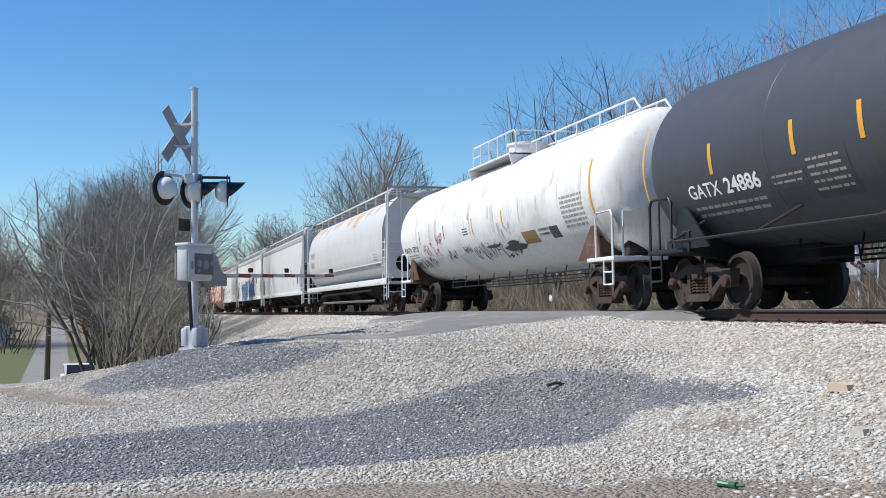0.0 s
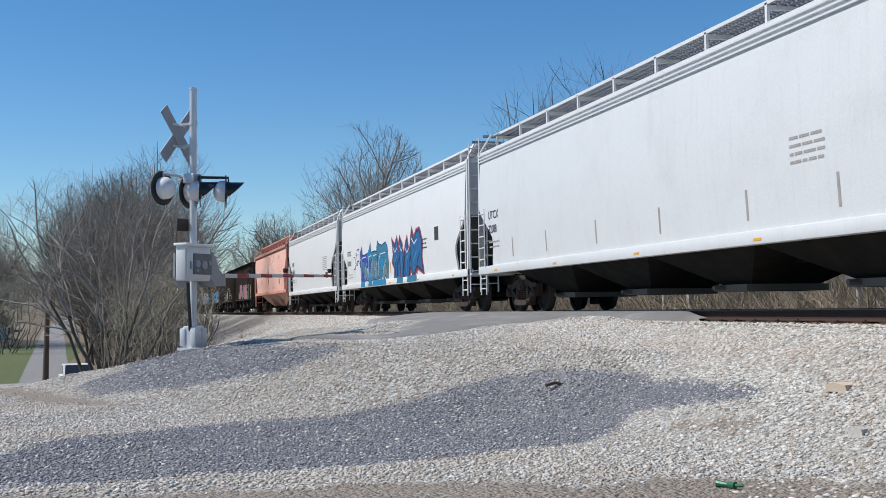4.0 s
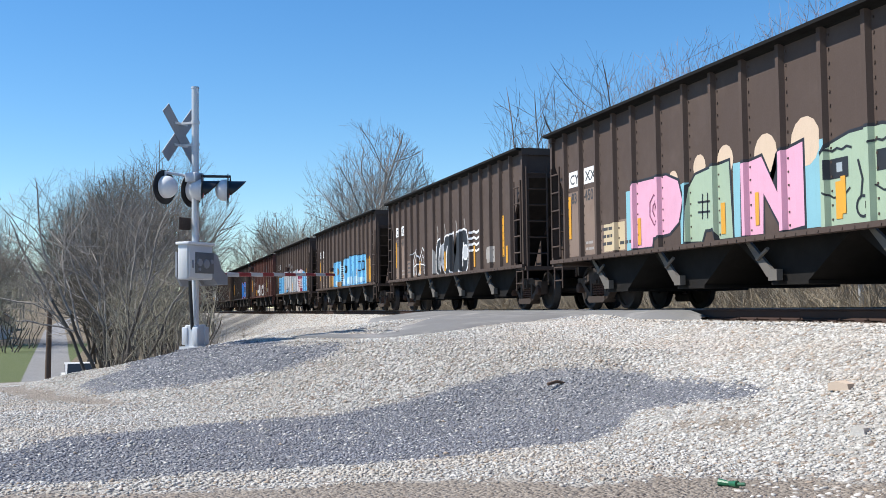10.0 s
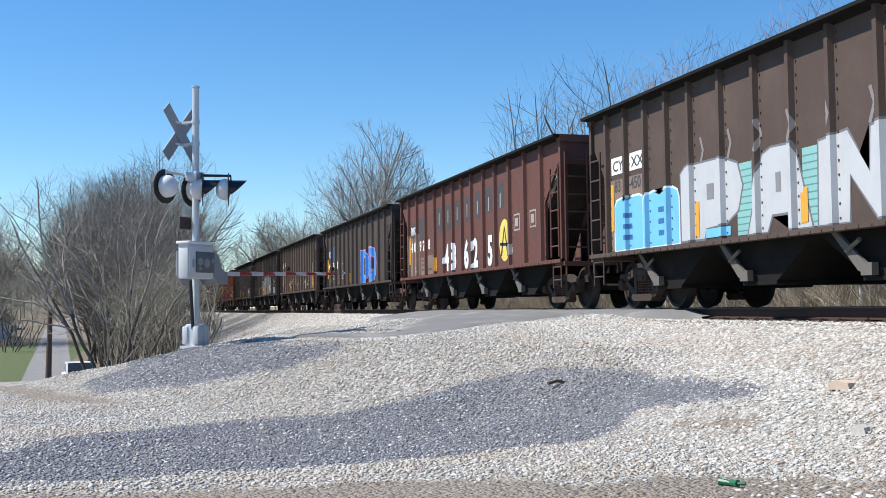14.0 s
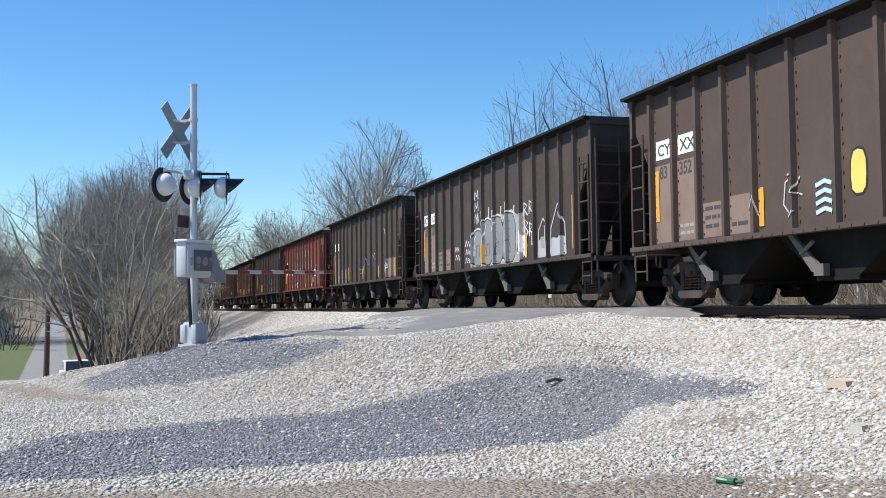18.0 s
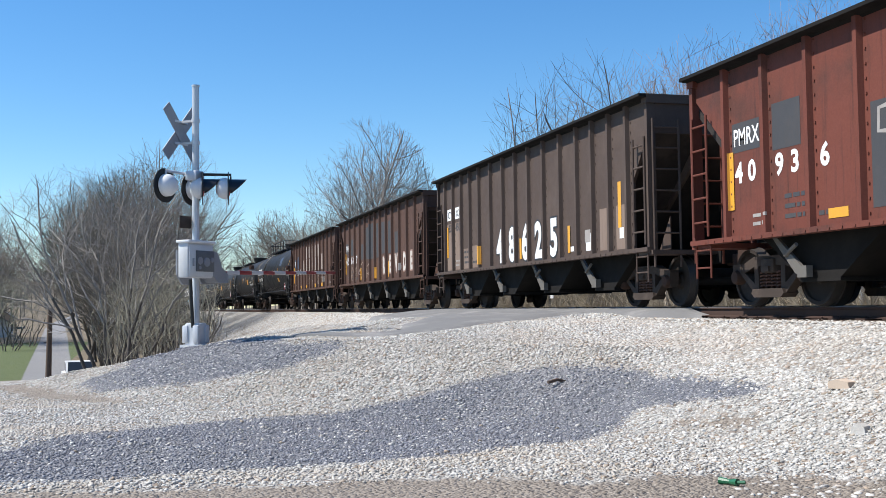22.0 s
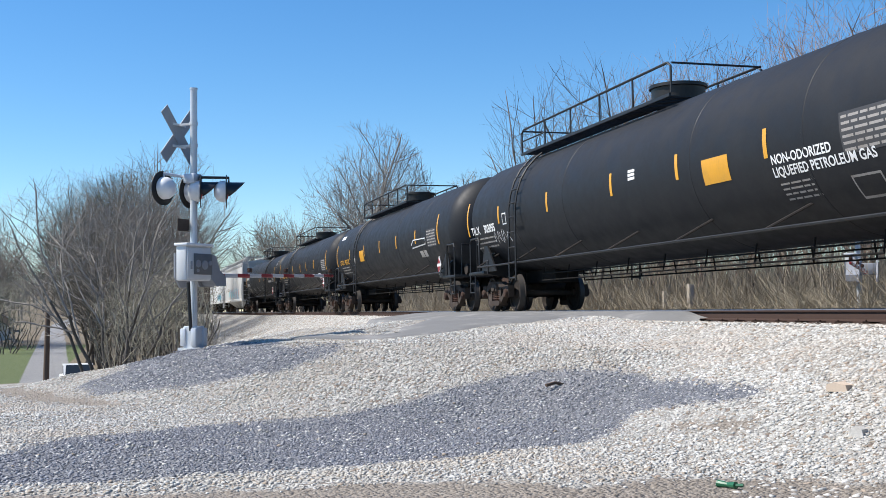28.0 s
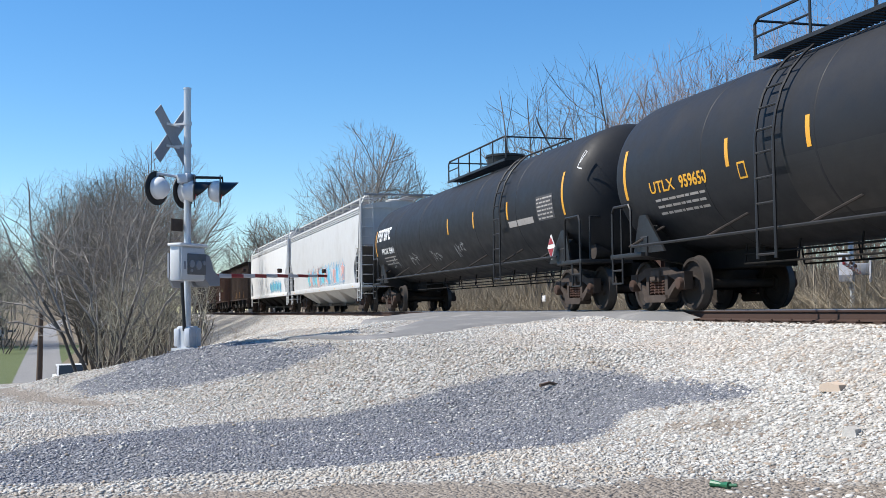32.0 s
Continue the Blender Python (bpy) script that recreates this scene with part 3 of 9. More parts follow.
def scatter(name, spots, sizes, mat, label, round_shape=True, seed=1):
    """Many stones in one mesh: uneven lumps turned every way and half sunk in the ground."""
    rng = np.random.default_rng(seed)
    if round_shape:
        p = (1 + 5 ** 0.5) / 2
        base = np.array([(-1, p, 0), (1, p, 0), (-1, -p, 0), (1, -p, 0), (0, -1, p), (0, 1, p), (0, -1, -p), (0, 1, -p), (p, 0, -1), (p, 0, 1), (-p, 0, -1), (-p, 0, 1)]) / 1.9
        tri = np.array([(0, 11, 5), (0, 5, 1), (0, 1, 7), (0, 7, 10), (0, 10, 11), (1, 5, 9), (5, 11, 4), (11, 10, 2), (10, 7, 6), (7, 1, 8), (3, 9, 4), (3, 4, 2), (3, 2, 6), (3, 6, 8), (3, 8, 9), (4, 9, 5), (2, 4, 11), (6, 2, 10), (8, 6, 7), (9, 8, 1)])
    else:
        base = np.array([(a, b, c) for c in (-1, 1) for b in (-1, 1) for a in (-1, 1)], float) / 1.45
        tri = np.array([(0, 2, 3), (0, 3, 1), (4, 5, 7), (4, 7, 6), (0, 1, 5), (0, 5, 4), (2, 6, 7), (2, 7, 3), (0, 4, 6), (0, 6, 2), (1, 3, 7), (1, 7, 5)])
    n, m = len(spots), len(base)
    v = base[None] * rng.uniform(0.68, 1.25, (n, m, 1)) * rng.uniform(0.65, 1.2, (n, 1, 3))
    q = rng.normal(size=(n, 4))
    q /= np.linalg.norm(q, axis=1, keepdims=True)
    w, x, y, z = q.T
    rot = np.stack([np.stack([1 - 2 * (y * y + z * z), 2 * (x * y - z * w), 2 * (x * z + y * w)], -1), np.stack([2 * (x * y + z * w), 1 - 2 * (x * x + z * z), 2 * (y * z - x * w)], -1), np.stack([2 * (x * z - y * w), 2 * (y * z + x * w), 1 - 2 * (x * x + y * y)], -1)], 1)
    v = np.einsum("nij,nkj->nki", rot, v) * np.array([1, 1, 0.62]) * sizes[:, None, None] * 0.5 + spots[:, None, :]
    f = (tri[None] + (np.arange(n) * m)[:, None, None]).reshape(-1, 3)
    me = bpy.data.meshes.new(name)
    me.vertices.add(n * m)
    me.vertices.foreach_set("co", v.astype(np.float32).ravel())
    me.loops.add(len(f) * 3)
    me.loops.foreach_set("vertex_index", f.astype(np.int32).ravel())
    me.polygons.add(len(f))
    me.polygons.foreach_set("loop_start", np.arange(0, len(f) * 3, 3, dtype=np.int32))
    me.update(calc_edges=True)
    me.materials.append(mat)
    return tagged(new(name, me), label, "gravel", kind="stuff")


def spots_in(count, x0, x1, y0, y1, seed, keep):
    rng = np.random.default_rng(seed)
    x, y = rng.uniform(x0, x1, count), rng.uniform(y0, y1, count)
    ok = keep(x, y, rng.uniform(0, 1, count))
    x, y = x[ok], y[ok]
    return np.stack([x, y, height(x, y)], -1), rng


def off_road(x, y):
    d, _ = road_at(x, y)
    return d - 4.95 - 0.95 * step(-4, 0, y)


M_BALLAST = stone_material("pale ballast stone", (0.3, 0.285, 0.26), (0.6, 0.58, 0.54), (0.33, 0.26, 0.2), 0.14, (0.45, 0.36, 0.28), 0.3)
M_CRUSHED = stone_material("crushed grey stone", (0.33, 0.32, 0.295), (0.62, 0.605, 0.57), (0.32, 0.26, 0.2), 0.16)
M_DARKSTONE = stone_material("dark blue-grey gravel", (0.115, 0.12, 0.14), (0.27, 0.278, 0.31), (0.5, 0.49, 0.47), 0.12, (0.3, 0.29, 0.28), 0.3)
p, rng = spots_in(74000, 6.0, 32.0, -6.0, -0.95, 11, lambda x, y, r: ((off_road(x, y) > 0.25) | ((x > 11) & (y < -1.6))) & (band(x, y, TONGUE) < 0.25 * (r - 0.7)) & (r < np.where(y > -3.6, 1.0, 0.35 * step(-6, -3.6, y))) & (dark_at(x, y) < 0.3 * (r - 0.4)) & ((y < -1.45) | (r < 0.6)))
scatter("ballast", p - np.array([0, 0, 0.004]), 0.03 + 0.06 * rng.beta(2, 3, len(p)), M_BALLAST, "pale angular ballast stones beside the rails", True, 1)
p, rng = spots_in(46000, -34.0, 6.0, -4.6, -1.0, 12, lambda x, y, r: (off_road(x, y) > 0.1) & (r < step(-40, 4, x)))
scatter("ballast", p + np.array([0, 0, 0.01]), rng.uniform(0.05, 0.11, len(p)), M_BALLAST, "pale ballast stones on the railway bank", False, 2)
p, rng = spots_in(135000, 12.5, 31.0, -14.0, -3.0, 13, lambda x, y, r: (off_road(x, y) > 0.15) & (band(x, y, TONGUE) < 0.25 * (r - 0.7)) & (dark_at(x, y) < 0.3 * (r - 0.5)) & (r > 0.85 * step(-0.5, 0.25, dirt_at(x, y))) & (r < 0.85))
scatter("gravel", p + np.array([0, 0, 0.002]), 0.02 + 0.055 * rng.beta(1.2, 3.6, len(p)), M_CRUSHED, "crushed pale grey stone underfoot", False, 3)
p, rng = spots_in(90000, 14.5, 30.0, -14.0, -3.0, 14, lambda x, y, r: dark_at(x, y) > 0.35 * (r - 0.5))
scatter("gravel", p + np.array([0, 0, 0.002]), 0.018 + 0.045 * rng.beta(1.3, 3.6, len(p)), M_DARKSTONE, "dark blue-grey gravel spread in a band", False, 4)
p, rng = spots_in(16000, 14.5, 30.0, -14.0, -3.0, 15, lambda x, y, r: (dark_at(x, y) > 0.1) & (r < 0.05 + 0.15 * step(0.2, 1.2, np.sin(1.7 * x + 0.8 * y) + np.sin(2.3 * y - x))))
scatter("gravel", p + np.array([0, 0, 0.008]), 0.03 + 0.055 * rng.beta(1.3, 3, len(p)), M_CRUSHED, "stray pale stones lying on the dark gravel", False, 5)

# ---- wheels and trucks, shared by all cars ----
R_WHEEL = 0.457
WHEELSETS = []


def wheel_profile(s):
    p = [(0.08, 0.05), (0.08, 0.12), (0.03, 0.14), (0.02, 0.3), (0.05, 0.375), (0.09, 0.385), (0.09, 0.44), (-0.03, R_WHEEL), (-0.045, 0.482), (-0.06, 0.48), (-0.06, 0.385), (-0.02, 0.37), (-0.04, 0.3), (-0.03, 0.14), (-0.08, 0.12), (-0.08, 0.05)]
    return [(s * a, r) for a, r in p]


def make_truck_meshes():
    ms = {}
    g = Geo()
    for s in (-1, 1):
        g.lathe(wheel_profile(s), (0, s * 0.775, 0), "y", 32)
    g.rod((0, -1.13, 0), (0, 1.13, 0), 0.075, 12)
    for s in (-1, 1):
        g.lathe([(s * 0.99, 0.08), (s * 0.99, 0.11), (s * 1.1, 0.115), (s * 1.14, 0.095), (s * 1.15, 0.0)], (0, 0, 0), "y", 12)
    me = g.mesh("wheelset", M_WHEEL, 40)
    me.materials.append(M_TREAD)
    me.materials.append(M_CAST_RED)
    for p in me.polygons:
        c = p.center
        far = max(math.hypot(me.vertices[i].co.x, me.vertices[i].co.z) for i in p.vertices)
        near = min(math.hypot(me.vertices[i].co.x, me.vertices[i].co.z) for i in p.vertices)
        p.material_index = 1 if near > 0.43 and abs(abs(c.y) - 0.8) < 0.06 else (2 if abs(c.y) > 0.985 else 0)
    ms["wheelset"] = me
    # cast side frame with two windows and a spring nest, in x and z about the truck's centre
    g = Geo()
    a, b = -0.075, 0.075
    top = [(-1.02, 0.52), (-0.98, 0.64), (-0.72, 0.66), (-0.42, 0.76), (0.42, 0.76), (0.72, 0.66), (0.98, 0.64), (1.02, 0.52), (0.76, 0.5), (0.42, 0.61), (-0.42, 0.61), (-0.76, 0.5)]
    g.prism(top[::-1], "y", a, b)
    for s in (-1, 1):
        pts = [(s * 0.72, 0.54), (s * 0.86, 0.54), (s * 0.42, 0.2), (s * 0.3, 0.2), (s * 0.3, 0.3), (s * 0.4, 0.34)]
        g.prism(pts if s < 0 else pts[::-1], "y", a, b)
        g.box(s * 0.36 - 0.055, s * 0.36 + 0.055, a, b, 0.3, 0.64)
        g.prism([(s * 1.02, 0.36), (s * 1.05, 0.62), (s * 1.0, 0.62), (s * 0.96, 0.36)][::s], "y", a, b)
        g.box(s * 0.9 - 0.13, s * 0.9 + 0.13, a - 0.01, b + 0.01, 0.5, 0.66)
    g.prism([(-0.44, 0.2), (-0.36, 0.14), (0.36, 0.14), (0.44, 0.2), (0.4, 0.27), (-0.4, 0.27)], "y", a - 0.05, b + 0.05)
    ms["side_frame"] = g.mesh("side_frame", M_CAST, 25)
    g = Geo()
    for k in range(4):
        cx = -0.225 + 0.15 * k
        pts = [(cx + 0.06 * math.cos(i * 1.2566), (0.06 * math.sin(i * 1.2566)), 0.275 + 0.25 * i / 25) for i in range(26)]
        g.pipe(pts, 0.016, 5)
    ms["spring"] = g.mesh("spring", M_SPRING, 60)
    g = Geo().soft(-0.17, 0.17, -1.12, 1.12, 0.5, 0.72, 0.03)
    g.lathe([(0.7, 0.22), (0.78, 0.2)], (0, 0, 0), "z", 16)
    g.box(-0.1, 0.1, -1.16, 1.16, 0.53, 0.6)
    ms["truck"] = g.mesh("truck", M_CAST, 30)
    g = Geo()
    for s in (-1, 1):
        g.box(s * 0.36 - 0.03, s * 0.36 + 0.03, -0.8, 0.8, 0.36, 0.46)
        for y in (-0.775, 0.775):
            g.prism([(s * 0.40, 0.3), (s * 0.44, 0.46), (s * 0.40, 0.62), (s * 0.35, 0.62), (s * 0.38, 0.46), (s * 0.35, 0.3)][::s], "y", y - 0.05, y + 0.05)
    ms["brake_beam"] = g.mesh("brake_beam", M_UNDER, 30)
    return ms


TRUCK = make_truck_meshes()


def add_truck(car, x):
    tr = part("truck", TRUCK["truck"], None, car)
    tr.location = (x, 0, 0)
    for s in (-1, 1):
        fr = part("side_frame", TRUCK["side_frame"], None, tr)
        fr.location = (0, s * 1.0, 0)
        sp = part("spring", TRUCK["spring"], None, tr, "rusty nest of coil springs")
        sp.location = (0, s * 1.02, 0)
        ws = part("wheelset", TRUCK["wheelset"], None, tr, "dusty steel wheels on an axle")
        ws.matrix_parent_inverse = pose(s * 0.9, 0, R_WHEEL)
        WHEELSETS.append(ws)
    part("brake_beam", TRUCK["brake_beam"], None, tr)
    return tr


def coupler_mesh():
    g = Geo().soft(-0.62, 0.1, -0.09, 0.09, 0.72, 0.92, 0.02)
    g.prism([(0.05, -0.12), (0.3, -0.16), (0.42, -0.1), (0.4, 0.0), (0.28, 0.02), (0.27, 0.1), (0.4, 0.14), (0.36, 0.2), (0.1, 0.16)], "z", 0.68, 0.97)
    g.rod((0.36, -0.06, 0.66), (0.36, -0.06, 0.99), 0.03, 8)
    return g.mesh("coupler", M_CAST_RED, 30)


COUPLER = coupler_mesh()


def hose_mesh():
    pts = [(-0.3, 0.35, 0.78), (0.0, 0.36, 0.76), (0.25, 0.33, 0.66), (0.5, 0.26, 0.5), (0.75, 0.2, 0.42), (0.98, 0.16, 0.4)]
    return Geo().pipe(pts, 0.028, 6).mesh("air_hose", M_BLACK, 60)


HOSE = hose_mesh()


def add_ends(car, length):
    """Couplers and air hoses at both ends; the pulling faces meet 1 m beyond the body."""
    for x, turn in ((length + 0.62, 0), (-0.62, 180)):
        c = part("coupler", COUPLER, None, car, "rusty knuckle coupler")
        c.matrix_local = pose(x, 0, 0, 0, 0, turn)
        h = part("air_hose", HOSE, None, car, "black rubber air hose")
        h.matrix_local = pose(x - (0.6 if turn == 0 else -0.6), 0, 0, 0, 0, turn)


def ladder(g, p, q, out, rungs, bar=0.022, along="x", width=0.45):
    """Two stiles from height p to q and rungs between; out: place of the stiles, along: axis of the rungs."""
    x, y = out
    for k in (0, width):
        a = (x + k, y, p) if along == "x" else (x, y + k, p)
        b = (a[0], a[1], q)
        g.rod(a, b, bar, 6)
    for i in range(rungs):
        z = p + (q - p) * (i + 0.6) / rungs
        g.rod((x, y, z), (x + width, y, z) if along == "x" else (x, y + width, z), bar * 0.8, 6)


def brake_wheel_geo(x, y, z, face=1):
    g = Geo()
    r = 0.27
    g.pipe([(x, y + r * math.cos(a), z + r * math.sin(a)) for a in np.linspace(0, 6.2832, 19)], 0.022, 6)
    for k in range(5):
        a = 1.2566 * k + 0.3
        g.rod((x + 0.04, y, z), (x, y + r * math.cos(a), z + r * math.sin(a)), 0.016, 5)
    g.rod((x - 0.05, y, z), (x + 0.18 * face, y, z), 0.06, 10)
    return g


# ---- open-top hoppers ----
H_SILL = 1.02


def spaced(first, *gaps):
    at = [first]
    for n, gap in gaps:
        for k in range(n):
            at.append(round(at[-1] + gap, 3))
    return at


# fifteen-rib cars, and longer, lower thirteen-rib cars
RIBS_A = spaced(0.76, (4, 0.815), (2, 0.98), (2, 0.91), (2, 0.98), (1, 0.92), (3, 0.8))
RIBS_B = spaced(1.04, (3, 1.08), (2, 0.985), (2, 0.905), (1, 1.05), (1, 0.97), (3, 1.09))
LONG_LEN = 14.6


def ribbed(ribs):
    """How far a ribbed side stands out at x, and the lines along which flat artwork folds over the ribs."""
    def skin(x, z):
        d = min(abs(x - r) for r in ribs)
        return 1.515 + 0.075 * min(1.0, max(0.0, (0.0755 - d) / 0.0355))
    return skin, [r + s for r in ribs for s in (-0.0755, -0.04, 0.04, 0.0755)]


def open_hopper(paint_mat, H_LEN, H_TOP, RIBS, lean, truck_in):
    """lean: where the side sheet is cut away at both ends, as (depth, low, high); truck_in: the trucks' distance from the ends."""
    car = thing("open_hopper_car", category="hopper car")
    deep, low, high = lean
    for s in (-1, 1):
        # side sheet with sloping upper corners at both ends
        pts = [(0.08, H_TOP - 0.1), (0.08, high), (deep, low), (deep, H_SILL), (H_LEN - deep, H_SILL), (H_LEN - deep, low), (H_LEN - 0.08, high), (H_LEN - 0.08, H_TOP - 0.1)]
        part("side_sheet", Geo().prism(pts if s < 0 else pts[::-1], "y", s * 1.46, s * 1.515), paint_mat, car)
        for r in RIBS:
            g = Geo()
            b = s * 1.59
            z0 = H_SILL if deep - 0.1 <= r <= H_LEN - deep + 0.1 else low + 0.1
            g.prism([(r - 0.0768, s * 1.51), (r - 0.04, b), (r + 0.04, b), (r + 0.0768, s * 1.51)][::-s], "z", z0, H_TOP - 0.06)
            for k in range(14):
                z = z0 + 0.12 + k * 0.185
                for e in (-0.115, 0.115):
                    g.box(r + e - 0.014, r + e + 0.014, s * 1.51, s * 1.53, z - 0.014, z + 0.014)
            part("rib", g, paint_mat, car)
        # near-black chord: the shade below the lip is put into its colour
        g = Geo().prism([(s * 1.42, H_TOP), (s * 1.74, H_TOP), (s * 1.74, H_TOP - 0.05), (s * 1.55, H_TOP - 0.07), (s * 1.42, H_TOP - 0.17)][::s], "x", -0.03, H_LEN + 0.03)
        part("top_chord", g, M_UNDER, car, "top edge blackened to stand for shade")
        g = Geo().box(0.0, H_LEN, s * 1.44, s * 1.62, H_SILL - 0.045, H_SILL + 0.03)
        for k in range(52):
            x = 0.5 + k * (H_LEN - 1.0) / 51
            g.box(x - 0.014, x + 0.014, s * 1.615, s * 1.63, H_SILL - 0.03, H_SILL - 0.004)
        part("side_sill", g, paint_mat, car)
        for x, t in ((0.0, 1), (H_LEN, -1)):
            g = Geo().box(min(x, x + t * 0.1), max(x, x + t * 0.1), s * 1.42, s * 1.58, 0.95, H_TOP - 0.1)
            part("corner_post", g, paint_mat, car)
            g = Geo()
            x0 = x + t * 0.1 if t > 0 else x - 0.1 - 0.45
            ladder(g, 1.1, 3.0, (x0, s * 1.6), 5)
            part("side_ladder", g, paint_mat, car)
            g = Geo()
            y0 = s * 1.5 if s < 0 else s * 1.5 - 0.5
            ladder(g, 0.7, 3.3, (x - t * 0.05, y0), 7, along="y", width=0.5)
            part("end_ladder", g, paint_mat, car)
            g = Geo()
            ladder(g, 0.45, 1.0, (x0, s * 1.56), 2, 0.018)
            part("sill_step", g, paint_mat, car)
    for x, t in ((0.0, 1), (H_LEN, -1)):
        # end sheet with a triangular gusset, slope sheet down into the bays, end platform
        pts = [(x + t * 0.02, H_TOP - 0.04), (x + t * 0.02, 3.05), (x + t * 0.06, 3.05), (x + t * 0.1, H_TOP - 0.04)]
        part("end_sheet", Geo().prism(pts[::-t], "y", -1.45, 1.45), paint_mat, car)
        pts = [(x + t * 0.02, 3.1), (x + t * 2.45, 1.0), (x + t * 2.5, 1.06), (x + t * 0.1, 3.16)]
        part("slope_sheet", Geo().prism(pts[::-t], "y", -1.46, 1.46), M_STEEL, car)
        part("end_chord", Geo().box(min(x - t * 0.04, x + t * 0.16), max(x - t * 0.04, x + t * 0.16), -1.6, 1.6, H_TOP - 0.16, H_TOP - 0.004), paint_mat, car)
        part("end_sill", Geo().box(min(x - t * 0.08, x + t * 0.5), max(x - t * 0.08, x + t * 0.5), -1.55, 1.55, 0.92, 1.0), paint_mat, car)
        g = Geo()
        for y in (-0.55, 0.55):
            g.prism([(x + t * 0.05, 1.0), (x + t * 0.05, 2.9), (x + t * 0.16, 2.9), (x + t * 1.3, 1.9), (x + t * 1.3, 1.8), (x + t * 0.16, 2.6), (x + t * 0.16, 1.0)][::-t], "y", y - 0.03, y + 0.03)
        part("end_brace", g, paint_mat, car)
        for s in (-1, 1):
            pts = [(x + t * 0.12, 1.02), (x + t * 0.12, 1.6), (x + t * 0.55, 1.02)]
            part("gusset", Geo().prism(pts[::t], "y", s * 1.1 - 0.01, s * 1.1 + 0.01), paint_mat, car)
    for k in range(4):
        c = H_LEN / 2 - 4.35 + 2.9 * k
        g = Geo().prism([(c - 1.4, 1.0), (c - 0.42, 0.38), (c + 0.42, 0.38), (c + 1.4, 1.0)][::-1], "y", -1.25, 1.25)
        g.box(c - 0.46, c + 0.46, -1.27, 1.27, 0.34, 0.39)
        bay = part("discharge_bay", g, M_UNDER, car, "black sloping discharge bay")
        for s in (-1, 1):
            g = Geo().prism([(c - 0.95, 0.98), (c - 0.86, 1.0), (c - 0.18, 0.5), (c - 0.24, 0.42), (c - 0.4, 0.46)][::1], "y", s * 1.36 - 0.025, s * 1.36 + 0.025)
            g.box(c - 0.32, c - 0.1, s * 1.36 - 0.05, s * 1.36 + 0.05, 0.4, 0.56)
            g.rod((c - 0.62, s * 1.4, 0.72), (c - 0.3, s * 1.42, 0.86), 0.03, 6)
            part("door_lever", g, M_LEVER, bay, "bare steel door lever")
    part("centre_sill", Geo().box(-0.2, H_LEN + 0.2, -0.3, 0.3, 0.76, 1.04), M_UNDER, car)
    part("brake_wheel", brake_wheel_geo(0.02, -0.75, 1.95, -1), M_STEEL, car, "spoked steel brake wheel")
    add_truck(car, truck_in)
    add_truck(car, H_LEN - truck_in)
    add_ends(car, H_LEN)
    return car


def repaint(car, old, mat):
    for o in car.children_recursive:
        for slot in o.material_slots:
            if slot.material == old:
                slot.link = "OBJECT"
                slot.material = mat


# ---- covered hoppers ----
def smooth01(a, b, x):
    k = min(1.0, max(0.0, (x - a) / (b - a)))
    return k * k * (3 - 2 * k)


def flat_skin(z0, z1, mid=1.58, edge=1.52):
    return lambda x, z: edge + (mid - edge) * max(0.0, math.sin(math.pi * (z - z0) / (z1 - z0)))


def round_skin(x, z):
    knots = [(1.2, 1.12), (1.5, 1.36), (1.95, 1.545), (2.5, 1.58), (3.05, 1.55), (3.5, 1.45), (3.85, 1.25), (4.15, 0.95)]
    return float(np.interp(z, [k[0] for k in knots], [k[1] for k in knots]))


def shell(length, zs, skin, inset, s, thick=0.05, cols=10):
    """A curved side sheet: rows at heights zs, its ends drawn in by inset(z)."""
    g = Geo()
    rows = []
    for off in (0.0, thick):
        for z in zs:
            e = inset(z)
            rows.append([(e + (length - 2 * e) * i / cols, s * (skin(0, z) - off), z) for i in range(cols + 1)])
    n, w = len(zs), cols + 1
    v = [p for r in rows for p in r]
    at = lambda k, j, i: k * n * w + j * w + i
    f = []
    for j in range(n - 1):
        for i in range(cols):
            q = (at(0, j, i), at(0, j, i + 1), at(0, j + 1, i + 1), at(0, j + 1, i))
            r = (at(1, j, i), at(1, j + 1, i), at(1, j + 1, i + 1), at(1, j, i + 1))
            f += [q, r] if s < 0 else [q[::-1], r[::-1]]
        for i in (0, cols):
            f.append((at(0, j, i), at(0, j + 1, i), at(1, j + 1, i), at(1, j, i)))
    for i in range(cols):
        for j in (0, n - 1):
            f.append((at(0, j, i), at(0, j, i + 1), at(1, j, i + 1), at(1, j, i)))
    return g.add(v, f)


def running_board(car, length, z, mat, inner=0.45, outer=1.1, base=4.05, posts=11):
    for s in (-1, 1):
        g = Geo()
        n = int(length / 0.11)
        for i in range(n):
            x = 0.05 + (length - 0.1) * i / n
            g.box(x, x + 0.06, min(s * inner, s * outer), max(s * inner, s * outer), z - 0.02, z)
        for y in np.linspace(inner, outer, 5):
            g.box(0.02, length - 0.02, s * y - 0.008, s * y + 0.008, z - 0.035, z - 0.012)
        board = part("running_board", g, M_SIGNBACK, car, "open steel grating walkway", smooth=0)
        g = Geo().box(0.0, length, s * outer - 0.02, s * outer + 0.02, z - 0.03, z + 0.03)
        part("edge_rail", g, mat, board)
        for i in range(posts):
            x = 0.25 + (length - 0.5) * i / (posts - 1)
            g = Geo().box(x - 0.03, x + 0.03, s * outer - 0.02, s * outer + 0.03, base - 0.02, z)
            g.prism([(s * outer, z - 0.03), (s * inner, z - 0.03), (s * inner, z - 0.07), (s * outer, z - 0.12)][::-s], "x", x - 0.02, x + 0.02)
            part("bracket", g, mat, board)


